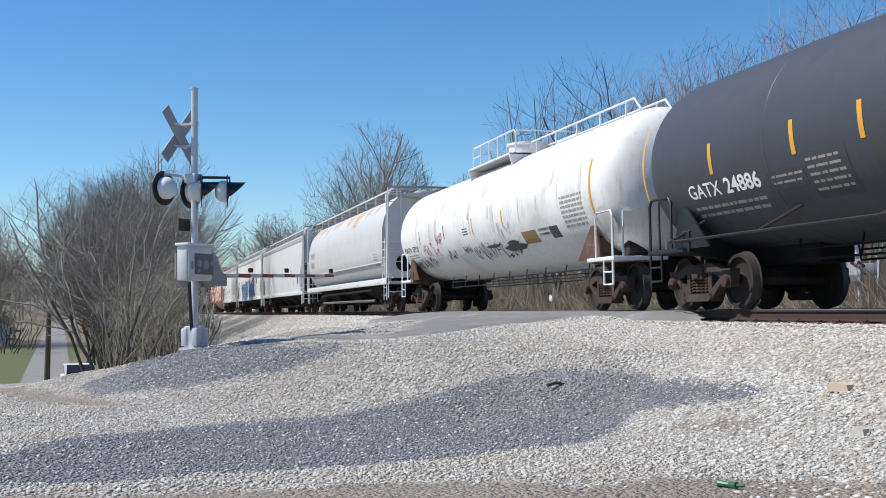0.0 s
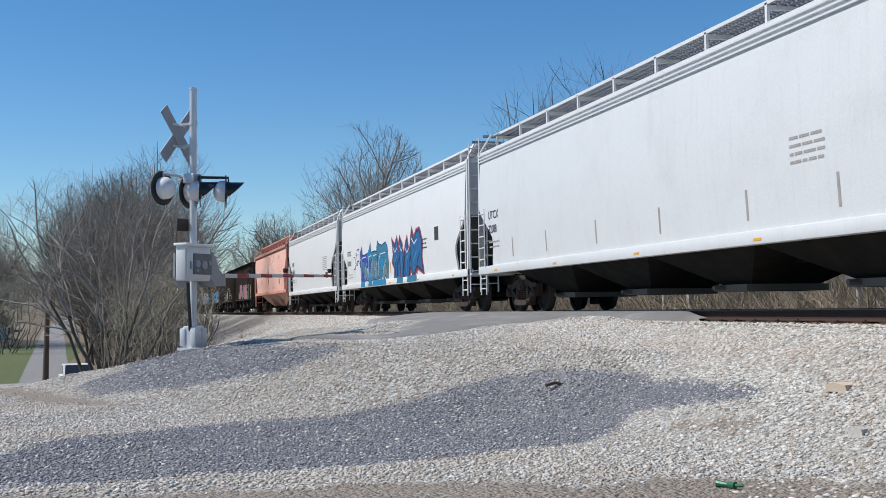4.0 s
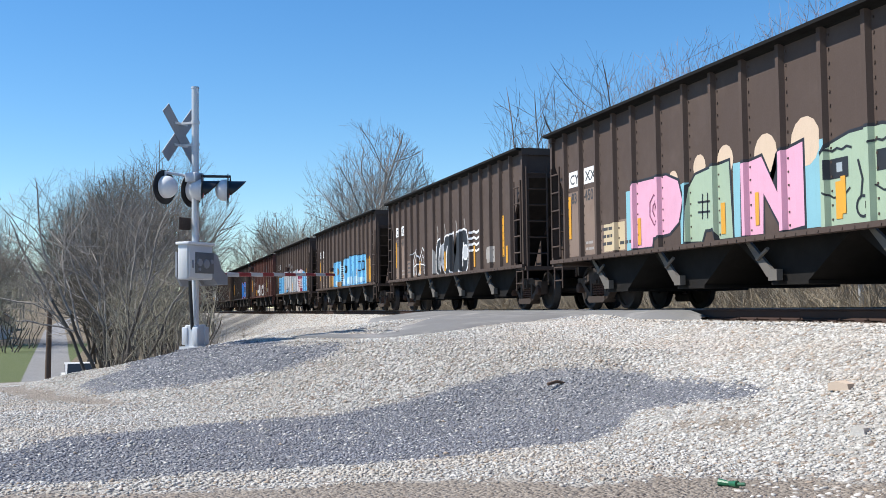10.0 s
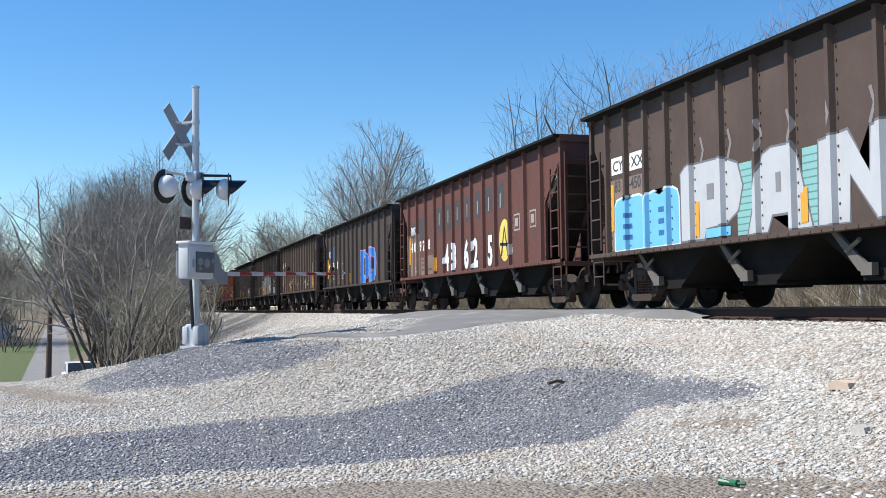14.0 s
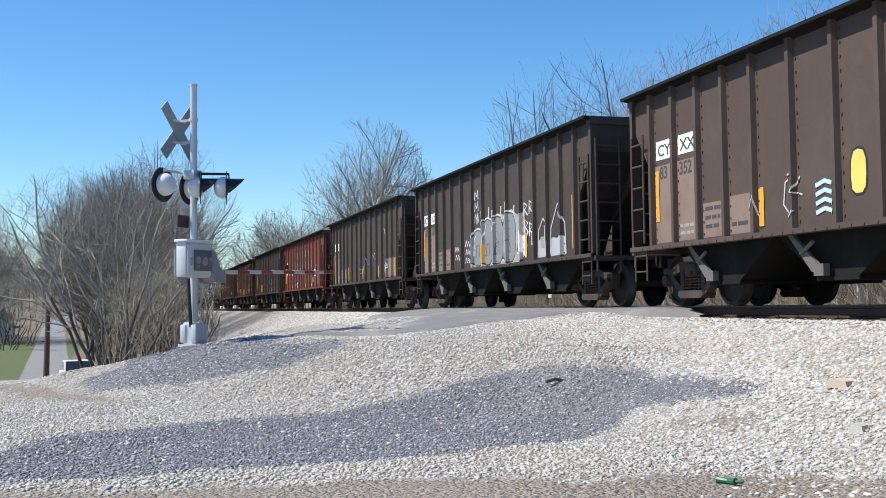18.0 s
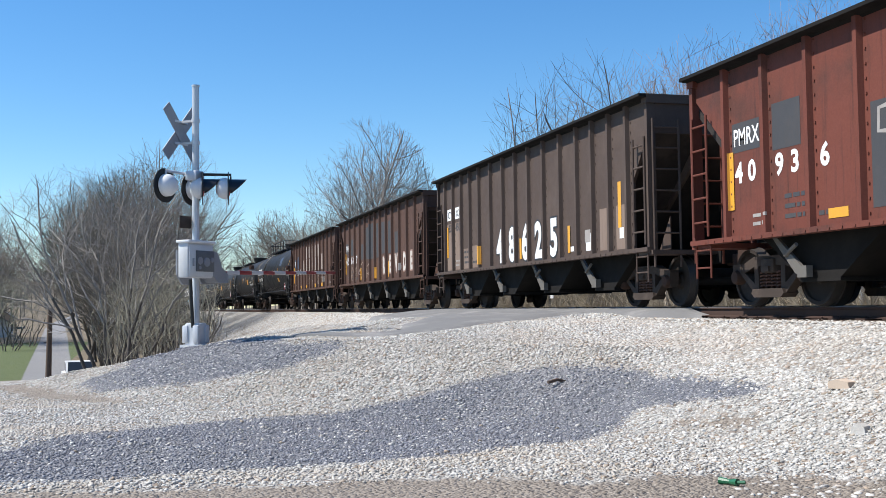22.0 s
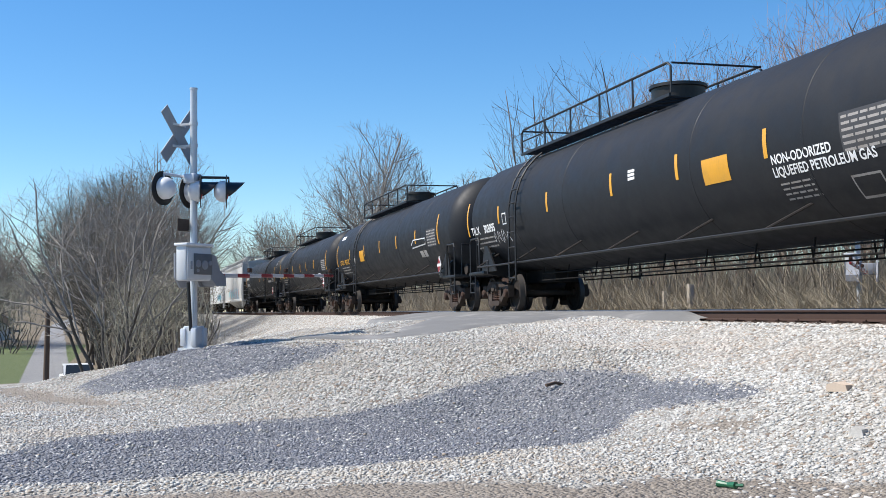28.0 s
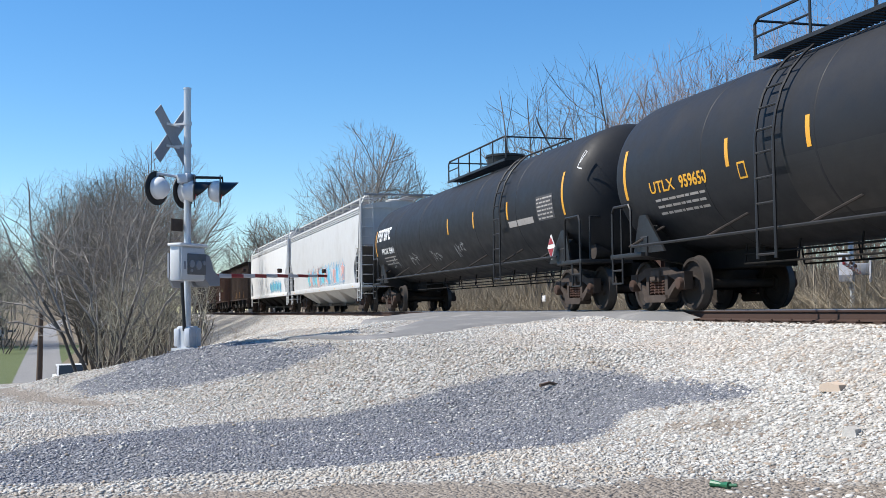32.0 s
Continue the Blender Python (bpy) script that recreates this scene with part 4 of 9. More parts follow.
def covered_hopper(length, mat, skin, z0, z1, sill=(0.94, 1.14), roof=0.26, walk=4.56, bays=4, bay_mat=None, trim=None, cut=(2.7, 1.7, 1.05, 0.9), ridges=True, rounded=False, truck_in=1.9):
    car = thing("covered_hopper_car", category="hopper car")
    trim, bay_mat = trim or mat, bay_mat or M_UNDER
    top, mid, deep, low = cut
    inset = lambda z: 0.14 + deep * smooth01(top, mid, z) - (deep - low) * smooth01(mid, z0, z)
    zs = list(np.linspace(z0, z1, 17))
    for s in (-1, 1):
        part("side_sheet", shell(length, zs, skin, inset, s), mat, car, smooth=60)
        part("side_sill", Geo().soft(0.0, length, min(s * 1.4, s * 1.57), max(s * 1.4, s * 1.57), sill[0], sill[1], 0.012), trim, car)
        for k in range(5):
            x = 1.4 + (length - 2.8) * k / 4
            part("reflector", Geo().box(x - 0.1, x + 0.1, s * 1.565, s * 1.575, sill[0] + 0.05, sill[0] + 0.09), M_YELLOW, car, "yellow reflective strip")
        if ridges and not rounded:
            for k in range(3):
                z = z1 - 0.05 - 0.085 * k
                y = skin(0, z)
                part("roof_ridge", Geo().prism([(s * (y - 0.01), z - 0.03), (s * (y + 0.035), z - 0.02), (s * (y + 0.035), z + 0.01), (s * (y - 0.01), z + 0.03)][::-s], "x", 0.1, length - 0.1), mat, car)
        elif not rounded:
            part("top_chord", Geo().prism([(s * 1.4, z1 - 0.14), (s * 1.6, z1 - 0.12), (s * 1.62, z1 + 0.0), (s * 1.5, z1 + 0.06), (s * 1.4, z1 + 0.06)][::-s], "x", 0.0, length), trim, car)
        for x, t in ((0.0, 1), (length, -1)):
            part("corner_post", Geo().box(min(x, x + t * 0.09), max(x, x + t * 0.09), s * 1.5 - 0.05, s * 1.5 + 0.05, sill[0], z1 + 0.05), trim, car)
            g = Geo()
            ladder(g, sill[1], 2.6, (x + 0.12 if t > 0 else x - 0.57, s * 1.58), 5)
            part("side_ladder", g, trim, car)
            g = Geo()
            ladder(g, 0.5, walk - 0.05, (x - t * 0.05, s * 1.5 if s < 0 else s * 1.5 - 0.48), 11, along="y", width=0.48)
            part("end_ladder", g, trim, car)
            g = Geo()
            ladder(g, 0.42, sill[0], (x + 0.1 if t > 0 else x - 0.55, s * 1.53), 2, 0.02)
            part("sill_step", g, trim, car)
    if rounded:
        pts = [(-skin(0, z1) - 0.0, z1), (-0.6, z1 + roof * 0.8), (0, z1 + roof), (0.6, z1 + roof * 0.8), (skin(0, z1), z1), (0, z1 - 0.1)]
    else:
        y = skin(0, z1)
        pts = [(-y, z1 - 0.02), (-y, z1 + 0.03), (-0.9, z1 + roof * 0.7), (0, z1 + roof), (0.9, z1 + roof * 0.7), (y, z1 + 0.03), (y, z1 - 0.02)]
    part("roof", Geo().prism(pts[::-1], "x", 0.06, length - 0.06), mat, car)
    for k in range(10):
        x = 0.9 + (length - 1.8) * k / 9
        part("hatch", Geo().lathe([(z1 + roof - 0.06, 0.3), (z1 + roof + 0.1, 0.3), (z1 + roof + 0.13, 0.2), (z1 + roof + 0.14, 0.0)], (x, 0, 0), "z", 16), mat, car)
    for x, t in ((0.0, 1), (length, -1)):
        wide = 1.42
        if rounded:
            prof = [(-skin(0, z) + 0.03, z) for z in zs] + [(skin(0, z) - 0.03, z) for z in zs[::-1]]
            part("bulkhead", Geo().prism(prof, "x", x + t * 0.72 - 0.03, x + t * 0.72 + 0.03), trim, car, "pale flat end bulkhead")
            # no hole is cut: a solid black disc paints the opening's shade
            part("end_port", Geo().lathe([(x + t * 0.68 - 0.02, 0.0), (x + t * 0.68 - 0.02, 0.3), (x + t * 0.68 + 0.02, 0.3), (x + t * 0.68 + 0.02, 0.0)], (0, -0.75, 1.75), "x", 20), M_UNDER, car, "black disc standing for a shaded opening")
        if not rounded:
            part("end_sheet", Geo().box(min(x + t * 0.12, x + t * 0.18), max(x + t * 0.12, x + t * 0.18), -wide, wide, top - 0.1, z1 + 0.02), mat, car)
        pts = [(x + t * 0.12, top + 0.05), (x + t * 2.5, z0 - 0.05), (x + t * 2.6, z0), (x + t * 0.2, top + 0.12)]
        if not rounded:
            # shade under the overhanging end is painted on with a darker steel
            part("slope_sheet", Geo().prism(pts[::-t], "y", -wide, wide), M_SLOPE_SHADE, car, "end slope sheet with shade in its colour")
        part("end_platform", Geo().box(min(x - t * 0.15, x + t * 1.1), max(x - t * 0.15, x + t * 1.1), -1.5, 1.5, sill[0] + 0.02, sill[0] + 0.09), trim, car)
        g = Geo()
        for i in range(9):
            g.box(min(x - t * 0.1, x + t * 0.55), max(x - t * 0.1, x + t * 0.55), -1.15 + 0.28 * i, -1.05 + 0.28 * i, walk - 0.02, walk)
        g.box(x - 0.02, x + 0.02, -1.4, 1.4, walk - 0.05, walk + 0.02)
        part("end_walkway", g, M_SIGNBACK, car)
        g = Geo()
        g.pipe([(x + t * 0.05, -1.5, 3.6), (x + t * 0.05, -1.5, 4.1), (x + t * 0.25, -1.25, walk)], 0.03)
        g.pipe([(x + t * 0.05, 1.5, 3.6), (x + t * 0.05, 1.5, 4.1), (x + t * 0.25, 1.25, walk)], 0.03)
        part("corner_grab", g, trim, car)
    running_board(car, length, walk, trim, base=z1)
    for k in range(bays):
        w = (length - 4.4) / bays
        c = 2.2 + w * (k + 0.5)
        z = sill[0] + 0.04
        g = Geo()
        a, b, d = w * 0.5, 0.42, 0.4
        y0, y1 = 1.36, 0.62
        v = [(c - a, -y0, z), (c + a, -y0, z), (c + a, y0, z), (c - a, y0, z), (c - b, -y1, d), (c + b, -y1, d), (c + b, y1, d), (c - b, y1, d)]
        g.add(v, [(3, 2, 1, 0), (4, 5, 6, 7), (0, 1, 5, 4), (1, 2, 6, 5), (2, 3, 7, 6), (3, 0, 4, 7)])
        bay = part("discharge_bay", g, bay_mat, car, smooth=0)
        g = Geo().box(c - 0.5, c + 0.5, -0.75, 0.75, 0.3, 0.41)
        g.rod((c - 0.2, -0.95, 0.36), (c - 0.2, 0.95, 0.36), 0.04, 8)
        part("discharge_gate", g, M_LEVER if bays == 4 else M_STEEL, bay)
    part("centre_sill", Geo().box(-0.3, length + 0.3, -0.32, 0.32, 0.72, 0.98), M_UNDER, car)
    part("brake_wheel", brake_wheel_geo(-0.12, -0.6, 1.9, 1), trim, car, "spoked brake wheel")
    add_truck(car, truck_in)
    add_truck(car, length - truck_in)
    add_ends(car, length)
    return car


# ---- tank cars ----
T_R, T_Z = 1.53, 2.5


def tank_side(radius, middle):
    """How far a round tank's side stands out at a height."""
    return lambda x, z: math.sqrt(max(0.02, radius * radius - (z - middle) ** 2))


tank_skin = tank_side(T_R, T_Z)


def tank_car(length, mat, trim, dome=0.5, deck=(5.0, 10.0), ladder_at=None, bands=(0.2, 0.36, 0.64, 0.8), under_rail=True, long_rail=False, side_gear=True, saddle_mat=None, girth=(T_R, T_Z)):
    """dome: where the manway sits, as a share of the length; deck: the railed platform from and to."""
    car = thing("tank_car", category="tank car")
    radius, middle = girth
    side = tank_side(*girth)
    a, b = -0.55, length + 0.55
    head = [(0.78 * (1 - math.cos(radians(t))), radius * math.sin(radians(t))) for t in range(0, 91, 9)]
    prof = [(a + u, r) for u, r in head] + [(a + (b - a) * k / 6, radius) for k in range(1, 6)] + [(b - u, r) for u, r in head[::-1]]
    tank = part("tank", Geo().lathe(prof[::-1], (0, 0, middle), "x", 64), mat, car, smooth=40)
    for k in bands:
        x = a + (b - a) * k
        part("weld_band", Geo().lathe([(0.03, radius), (0.02, radius + 0.006), (-0.02, radius + 0.006), (-0.03, radius)], (x, 0, middle), "x", 64), mat, tank)
    dx = length * dome
    part("manway", Geo().lathe([(middle + radius - 0.03, 0.42), (middle + radius + 0.12, 0.42), (middle + radius + 0.13, 0.5), (middle + radius + 0.36, 0.52), (middle + radius + 0.37, 0.56), (middle + radius + 0.43, 0.56), (middle + radius + 0.45, 0.4), (middle + radius + 0.46, 0.0)], (dx, 0, 0), "z", 24), trim, car, "bolted manway housing")
    p0, p1 = deck
    zt = middle + radius - 0.03
    for s in (-1, 1):
        g = Geo()
        for i in range(int((p1 - p0) / 0.13)):
            g.box(p0 + 0.13 * i, p0 + 0.13 * i + 0.07, s * 0.68 - 0.26, s * 0.68 + 0.26, zt - 0.02, zt)
        g.box(p0, p1, s * 0.94 - 0.02, s * 0.94 + 0.02, zt - 0.05, zt + 0.01)
        part("top_platform", g, trim, car, smooth=0)
    for s in (-1, 1):
        y = s * 0.92
        g = Geo().pipe([(p0, y, zt + 0.02), (p0, y, zt + 0.5), (p0 + 0.12, y, zt + 0.58), (p1 - 0.12, y, zt + 0.58), (p1, y, zt + 0.5), (p1, y, zt + 0.02)], 0.025)
        g.pipe([(p0, y, zt + 0.3), (p0 + 0.2 * (p1 - p0), y, zt + 0.3)], 0.018)
        for k in range(1, 5):
            x = p0 + (p1 - p0) * k / 5
            g.rod((x, y, zt + 0.02), (x, y, zt + 0.57), 0.022, 6)
        part("platform_railing", g, trim, car, "tube railing round the top platform")
    for x in (p0, p1):
        part("end_railing", Geo().pipe([(x, -0.9, zt + 0.56), (x, 0.9, zt + 0.56)], 0.022), trim, car)
    if not side_gear:
        for s in (-1, 1):
            part("step_box", Geo().prism([(s * 0.5, zt), (s * 1.08, zt - 0.04), (s * 1.08, zt - 0.09), (s * 0.98, zt - 0.42), (s * 0.5, zt - 0.1)][::s], "x", p0, p0 + 0.06).prism([(s * 0.5, zt), (s * 1.08, zt - 0.04), (s * 1.08, zt - 0.09), (s * 0.98, zt - 0.42), (s * 0.5, zt - 0.1)][::s], "x", p1 - 0.06, p1).box(p0, p1, min(s * 0.5, s * 1.08), max(s * 0.5, s * 1.08), zt - 0.05, zt - 0.01), trim, car, "boxed white side platform")
    lx = ladder_at if ladder_at is not None else (p0 + 0.5)
    for s in (-1, 1):
        g = Geo()
        for e in (0.0, 0.46):
            pts = [(lx + e, s * (radius + 0.12), 0.72), (lx + e, s * (radius + 0.12), middle)] + [(lx + e, s * (radius + 0.1) * math.cos(radians(k)), middle + (radius + 0.1) * math.sin(radians(k))) for k in (12, 24, 36, 48, 56)]
            g.pipe(pts, 0.024)
        for k in range(5):
            z = 0.78 + 0.36 * k
            g.rod((lx, s * (radius + 0.12), z), (lx + 0.46, s * (radius + 0.12), z), 0.018, 6)
        for k in (4, 16, 28, 40, 52):
            y, z = s * (radius + 0.1) * math.cos(radians(k)), middle + (radius + 0.1) * math.sin(radians(k))
            g.rod((lx, y, z), (lx + 0.46, y, z), 0.018, 6)
        if side_gear:
            part("side_ladder", g, trim, car)
        # long grab rail on stand-off brackets along the lower side
        y = s * 1.5
        if side_gear:
            part("side_rail", Geo().pipe([(0.8, y, 1.14), (length - 0.8, y, 1.14)], 0.024), trim, car, "long tube grab rail")
        for k in range(7 if side_gear else 0):
            x = 0.7 + 2.75 * k
            part("rail_bracket", Geo().pipe([(x, y, 1.14), (x + 0.62, s * (side(0, 1.45) - 0.02), 1.5)], 0.022), M_STEEL, car)
        if under_rail:
            g = Geo()
            for z in (0.74, 0.9):
                g.pipe([(3.0, s * 0.55, z), (length - 3.0, s * 0.55, z)], 0.016)
            for k in range(9):
                x = 3.0 + (length - 6.0) * k / 8
                g.rod((x, s * 0.55, 0.73), (x, s * 0.5, 1.06), 0.016, 5)
            part("under_rail", g, M_UNDER if trim == M_BLACK else M_LEVER, car)
    if long_rail:
        for s in (-1, 1):
            g = Geo().pipe([(length * dome + 1.2, s * 0.35, zt + 0.12), (length * dome + 1.3, s * 0.35, zt + 0.32), (length - 0.9, s * 0.35, zt + 0.32), (length - 0.6, s * 0.35, zt + 0.05)], 0.025)
            for k in range(5):
                x = length * dome + 1.6 + (length * (1 - dome) - 2.9) * k / 4
                g.rod((x, s * 0.35, zt - 0.05), (x, s * 0.35, zt + 0.31), 0.02, 6)
            part("top_rail", g, trim, car)
    for x, t in ((0.0, 1), (length, -1)):
        lo, hi = min(x - t * 0.3, x + t * 1.0), max(x - t * 0.3, x + t * 1.0)
        part("end_platform", Geo().soft(lo, hi, -1.42, 1.42, 0.96, 1.04, 0.012), trim, car)
        part("stub_sill", Geo().soft(min(x - t * 0.3, x + t * 3.2), max(x - t * 0.3, x + t * 3.2), -0.3, 0.3, 0.7, 1.12, 0.02), M_UNDER, car)
        xb = x + t * 0.95
        for s in (-1, 1):
            pts = [(s * 0.3, 0.78), (s * 1.34, 0.96), (s * 1.34, 1.3), (s * 1.12, 1.52), (s * 0.8, 1.32), (s * 0.3, 1.05)]
            part("saddle", Geo().prism(pts if s < 0 else pts[::-1], "x", xb - 0.14, xb + 0.14), saddle_mat or trim, car)
            pts = [(x + t * 0.5, 1.02), (x + t * 0.75, 1.7), (x + t * 1.0, 1.7), (x + t * 1.7, 1.02)]
            part("gusset", Geo().prism(pts[::-t], "y", s * 1.3 - 0.02, s * 1.3 + 0.02), saddle_mat or trim, car)
            y = s * 1.4
            g = Geo().pipe([(x - t * 0.22, y, 0.5), (x - t * 0.22, y, 1.82), (x - t * 0.14, y, 1.92), (x + t * 0.5, y, 1.92), (x + t * 0.58, y, 1.82), (x + t * 0.58, y, 1.02)], 0.026)
            g.pipe([(x + t * 0.2, y, 0.98), (x + t * 0.2, y, 0.5), (x - t * 0.22, y, 0.5)], 0.022)
            g.rod((x - t * 0.22, y, 0.74), (x + t * 0.2, y, 0.74), 0.018, 6)
            part("end_handrail", g, trim, car, "bent tube handrail and step")
            part("head_rail", Geo().pipe([(x - t * 0.26, s * 1.2, 1.04), (x - t * 0.26, s * 1.2, 1.9), (x - t * 0.26, s * 0.3, 1.9), (x - t * 0.26, s * 0.3, 1.04)], 0.022), trim, car)
        part("air_reservoir", Geo().rod((x + t * 0.15, -0.95, 1.22), (x + t * 0.15, -0.35, 1.22), 0.17, 14), M_STEEL, car)
        g = Geo().soft(min(x + t * 0.3, x + t * 0.62), max(x + t * 0.3, x + t * 0.62), 0.4, 0.85, 1.04, 1.4, 0.03)
        part("brake_gear", g, M_STEEL, car)
    part("brake_wheel", brake_wheel_geo(-0.36, -0.55, 1.75, 1), trim, car, "spoked brake wheel")
    add_truck(car, 0.9)
    add_truck(car, length - 0.9)
    add_ends(car, length)
    return car


# ---- lettering, patches and spray paint on the cars ----
class Art:
    """Flat artwork laid on the near and far sides of one car."""

    def __init__(self, car, skin, cuts_x=(), cuts_z=(), shift=0.0):
        self.car, self.skin, self.cx, self.cz, self.shift = car, skin, cuts_x, cuts_z, shift

    def put(self, name, bm, mat, x, z, proud=0.004, width=1.0, label=""):
        g = lay(bm, x + self.shift, z, self.skin, proud, self.cx, self.cz, width)
        return part(name, g, mat, self.car, label, smooth=0)

    def rect(self, name, mat, x0, x1, z0, z1, proud=0.003, label=""):
        return self.put(name, shapes([[(0, 0), (x1 - x0, 0), (x1 - x0, z1 - z0), (0, z1 - z0)]]), mat, x0, z0, proud, label=label)

    def bars(self, mat, x, z, width, rows=3, pitch=0.09, thick=0.035, seed=1):
        """Small print that cannot be read: broken bars."""
        rnd = random.Random(seed)
        polys = []
        for r in range(rows):
            u = 0.0
            while u < width - 0.05:
                w = min(rnd.uniform(0.08, 0.28), width - u)
                polys.append([(u, -r * pitch), (u + w, -r * pitch), (u + w, -r * pitch + thick), (u, -r * pitch + thick)])
                u += w + 0.035
        self.put("small_print", shapes(polys), mat, x, z)

    def mark(self, mat, x, z, h=0.26, text="", step=0.2):
        """A reporting mark in plain stencil letters; with no text, one plain block for each letter."""
        if "#" not in text:
            self.put("lettering", letters(text, h * 1.38, h * 0.02), mat, x, z, 0.005, min(1.5, step / (0.86 * h)))
            return
        for i, ch in enumerate(text):
            if ch == "#":
                u, w, b = i * step, step * 0.68, step * 0.2
                self.put("lettering", shapes([[(u, 0), (u + w, 0), (u + w, h), (u, h)]]), mat, x, z)
            else:
                self.put("lettering", letters(ch, h * 1.38, h * 0.02), mat, x + i * step, z, 0.005, min(1.0, step / h))

    def word(self, text, mat, x, z, size=0.36, width=1.0, bold=0.004, label=""):
        self.put("lettering", letters(text, size, bold), mat, x, z, 0.005, width, label)

    def strips(self, xs, z0, z1, w=0.085):
        for x in xs:
            self.rect("reflector", M_YELLOW, x, x + w, z0, z1, 0.005, "yellow reflective strip")

    def piece(self, glyphs, outline=(0.02, 0.02, 0.025), halo=None, label="", fat=0.0, shear=0.0, shine=None):
        """Big block letters: (letter, x, z, size, width, fill)."""
        for ch, x, z, size, width, fill in glyphs:
            for extra, col, proud in ((0.13, halo, 0.004), (0.085, outline, 0.006), (0.052, shine, 0.0075), (0.035 if shine else 0.045, fill, 0.009)):
                if col:
                    bm = letters(ch, size, extra + fat)
                    for v in bm.verts:
                        v.co.x += shear * v.co.y
                    self.put("graffiti", bm, spray(col), x, z, proud, width, label)

    def slab(self, x0, x1, z0, z1, fill, edge=(0.02, 0.02, 0.025), marks=(), tilt=0.0, taper=0.0, label=""):
        """One fat block letter: an edged slab with rounded corners; marks are (left, right, low, high, colour) as shares of it."""
        w, h = x1 - x0, z1 - z0

        def ring(k):
            pts = []
            for cx, cz, a0, r in ((w - 0.02, 0.0, -90, 0.03), (w - 0.14 - taper * w, h - 0.14 + tilt, 0, 0.14), (0.12 + taper * w, h - 0.12, 90, 0.12), (0.02, 0.0, 180, 0.03)):
                pts += [(cx + (r + k) * math.cos(radians(a0 + 30 * i)), max(-0.03, cz + (r + k) * math.sin(radians(a0 + 30 * i)))) for i in range(4)]
            return pts
        self.put("graffiti", shapes([ring(0.055)]), spray(edge), x0, z0, 0.004, 1.0, label)
        self.put("graffiti", shapes([ring(0.0)]), spray(fill), x0, z0, 0.007, 1.0, label)
        self.put("graffiti", shapes([[(0.1, h * 0.1), (0.16, h * 0.1), (0.16, h * 0.8), (0.1, h * 0.8)]]), spray(tuple(min(0.85, 1.25 * c + 0.12) for c in fill)), x0, z0, 0.009)
        for i, (a, b, c, d, col) in enumerate(marks):
            pts = [(w * (a + b) / 2 + w * (b - a) / 2 * math.copysign(abs(math.cos(t)) ** 0.6, math.cos(t)), h * (c + d) / 2 + h * (d - c) / 2 * math.copysign(abs(math.sin(t)) ** 0.6, math.sin(t))) for t in np.linspace(0, 5.9, 16)]
            self.put("graffiti", shapes([pts]), spray(col), x0, z0, 0.011 + 0.002 * i)

    def form(self, pts, x0, x1, z0, z1, fill, edge=(0.02, 0.02, 0.025), rim=0.045, halo=None, proud=0.006, label=""):
        """One letter form drawn in a unit square and stretched to its place, with a painted edge and a wider pale halo round it."""
        w, h = x1 - x0, z1 - z0
        ring = [Vector((u * w, q * h)) for u, q in pts]
        turn = sum(a.x * b.y - a.y * b.x for a, b in zip(ring, ring[1:] + ring[:1]))
        sign = 1 if turn > 0 else -1

        def grown(k):
            out = []
            for a, b, c in zip(ring[-1:] + ring[:-1], ring, ring[1:] + ring[:1]):
                e, f = (b - a).normalized(), (c - b).normalized()
                n = Vector((e.y + f.y, -e.x - f.x))
                n = n.normalized() if n.length > 0.2 else Vector((e.y, -e.x))
                out.append(tuple(b + n * k * sign * min(1.6, 1.0 / max(0.5, abs(n.dot(Vector((e.y, -e.x))))))))
            return out
        for k, col, up in ((rim * 2.2, halo, -0.003), (rim, edge, -0.0015), (0.0, fill, 0.0)):
            if col:
                self.put("graffiti", shapes([grown(k)]), spray(col), x0, z0, proud + up, 1.0, label)

    def line(self, pts, mat, thick=0.04, proud=0.012, name="graffiti"):
        """One painted stroke of even width through the points."""
        ps = [Vector(p) for p in pts]
        left, right = [], []
        for i, p in enumerate(ps):
            d = (ps[min(i + 1, len(ps) - 1)] - ps[max(i - 1, 0)]).normalized() * thick * 0.5
            left.append((p.x - d.y, p.y + d.x))
            right.append((p.x + d.y, p.y - d.x))
        bm = bmesh.new()
        a, b = [bm.verts.new((*q, 0)) for q in left], [bm.verts.new((*q, 0)) for q in right]
        for i in range(len(ps) - 1):
            bm.faces.new((a[i], b[i], b[i + 1], a[i + 1]))
        self.put(name, bm, mat, 0, 0, proud)

    def wild(self, x0, x1, z0, z1, fills, outline, seed, n=6, label=""):
        """Interlocking jagged letter forms with a dark outline and a pale inner line."""
        rnd = random.Random(seed)
        w = (x1 - x0) / n
        h = z1 - z0
        rings = []
        for i in range(n):
            cx, cz = w * (i + 0.5), h * (0.5 + 0.06 * rnd.uniform(-1, 1))
            pts = []
            m = 13
            for k in range(m):
                a = 6.28318 * k / m + rnd.uniform(-0.12, 0.12)
                r = (1.0 if k % 2 else 0.66) * rnd.uniform(0.8, 1.12)
                pts.append((cx + w * 0.72 * r * math.cos(a), cz + h * 0.52 * r * math.sin(a)))
            rings.append((cx, cz, pts))
        grow = lambda ring, k: [(ring[0] + (u - ring[0]) * k, ring[1] + (q - ring[1]) * k) for u, q in ring[2]]
        for k, c, p in ((1.16, outline, 0.004), (1.03, (0.7, 0.72, 0.74), 0.006)):
            self.put("graffiti", shapes([grow(r, k) for r in rings]), spray(c), x0, z0, p, 1.0, label)
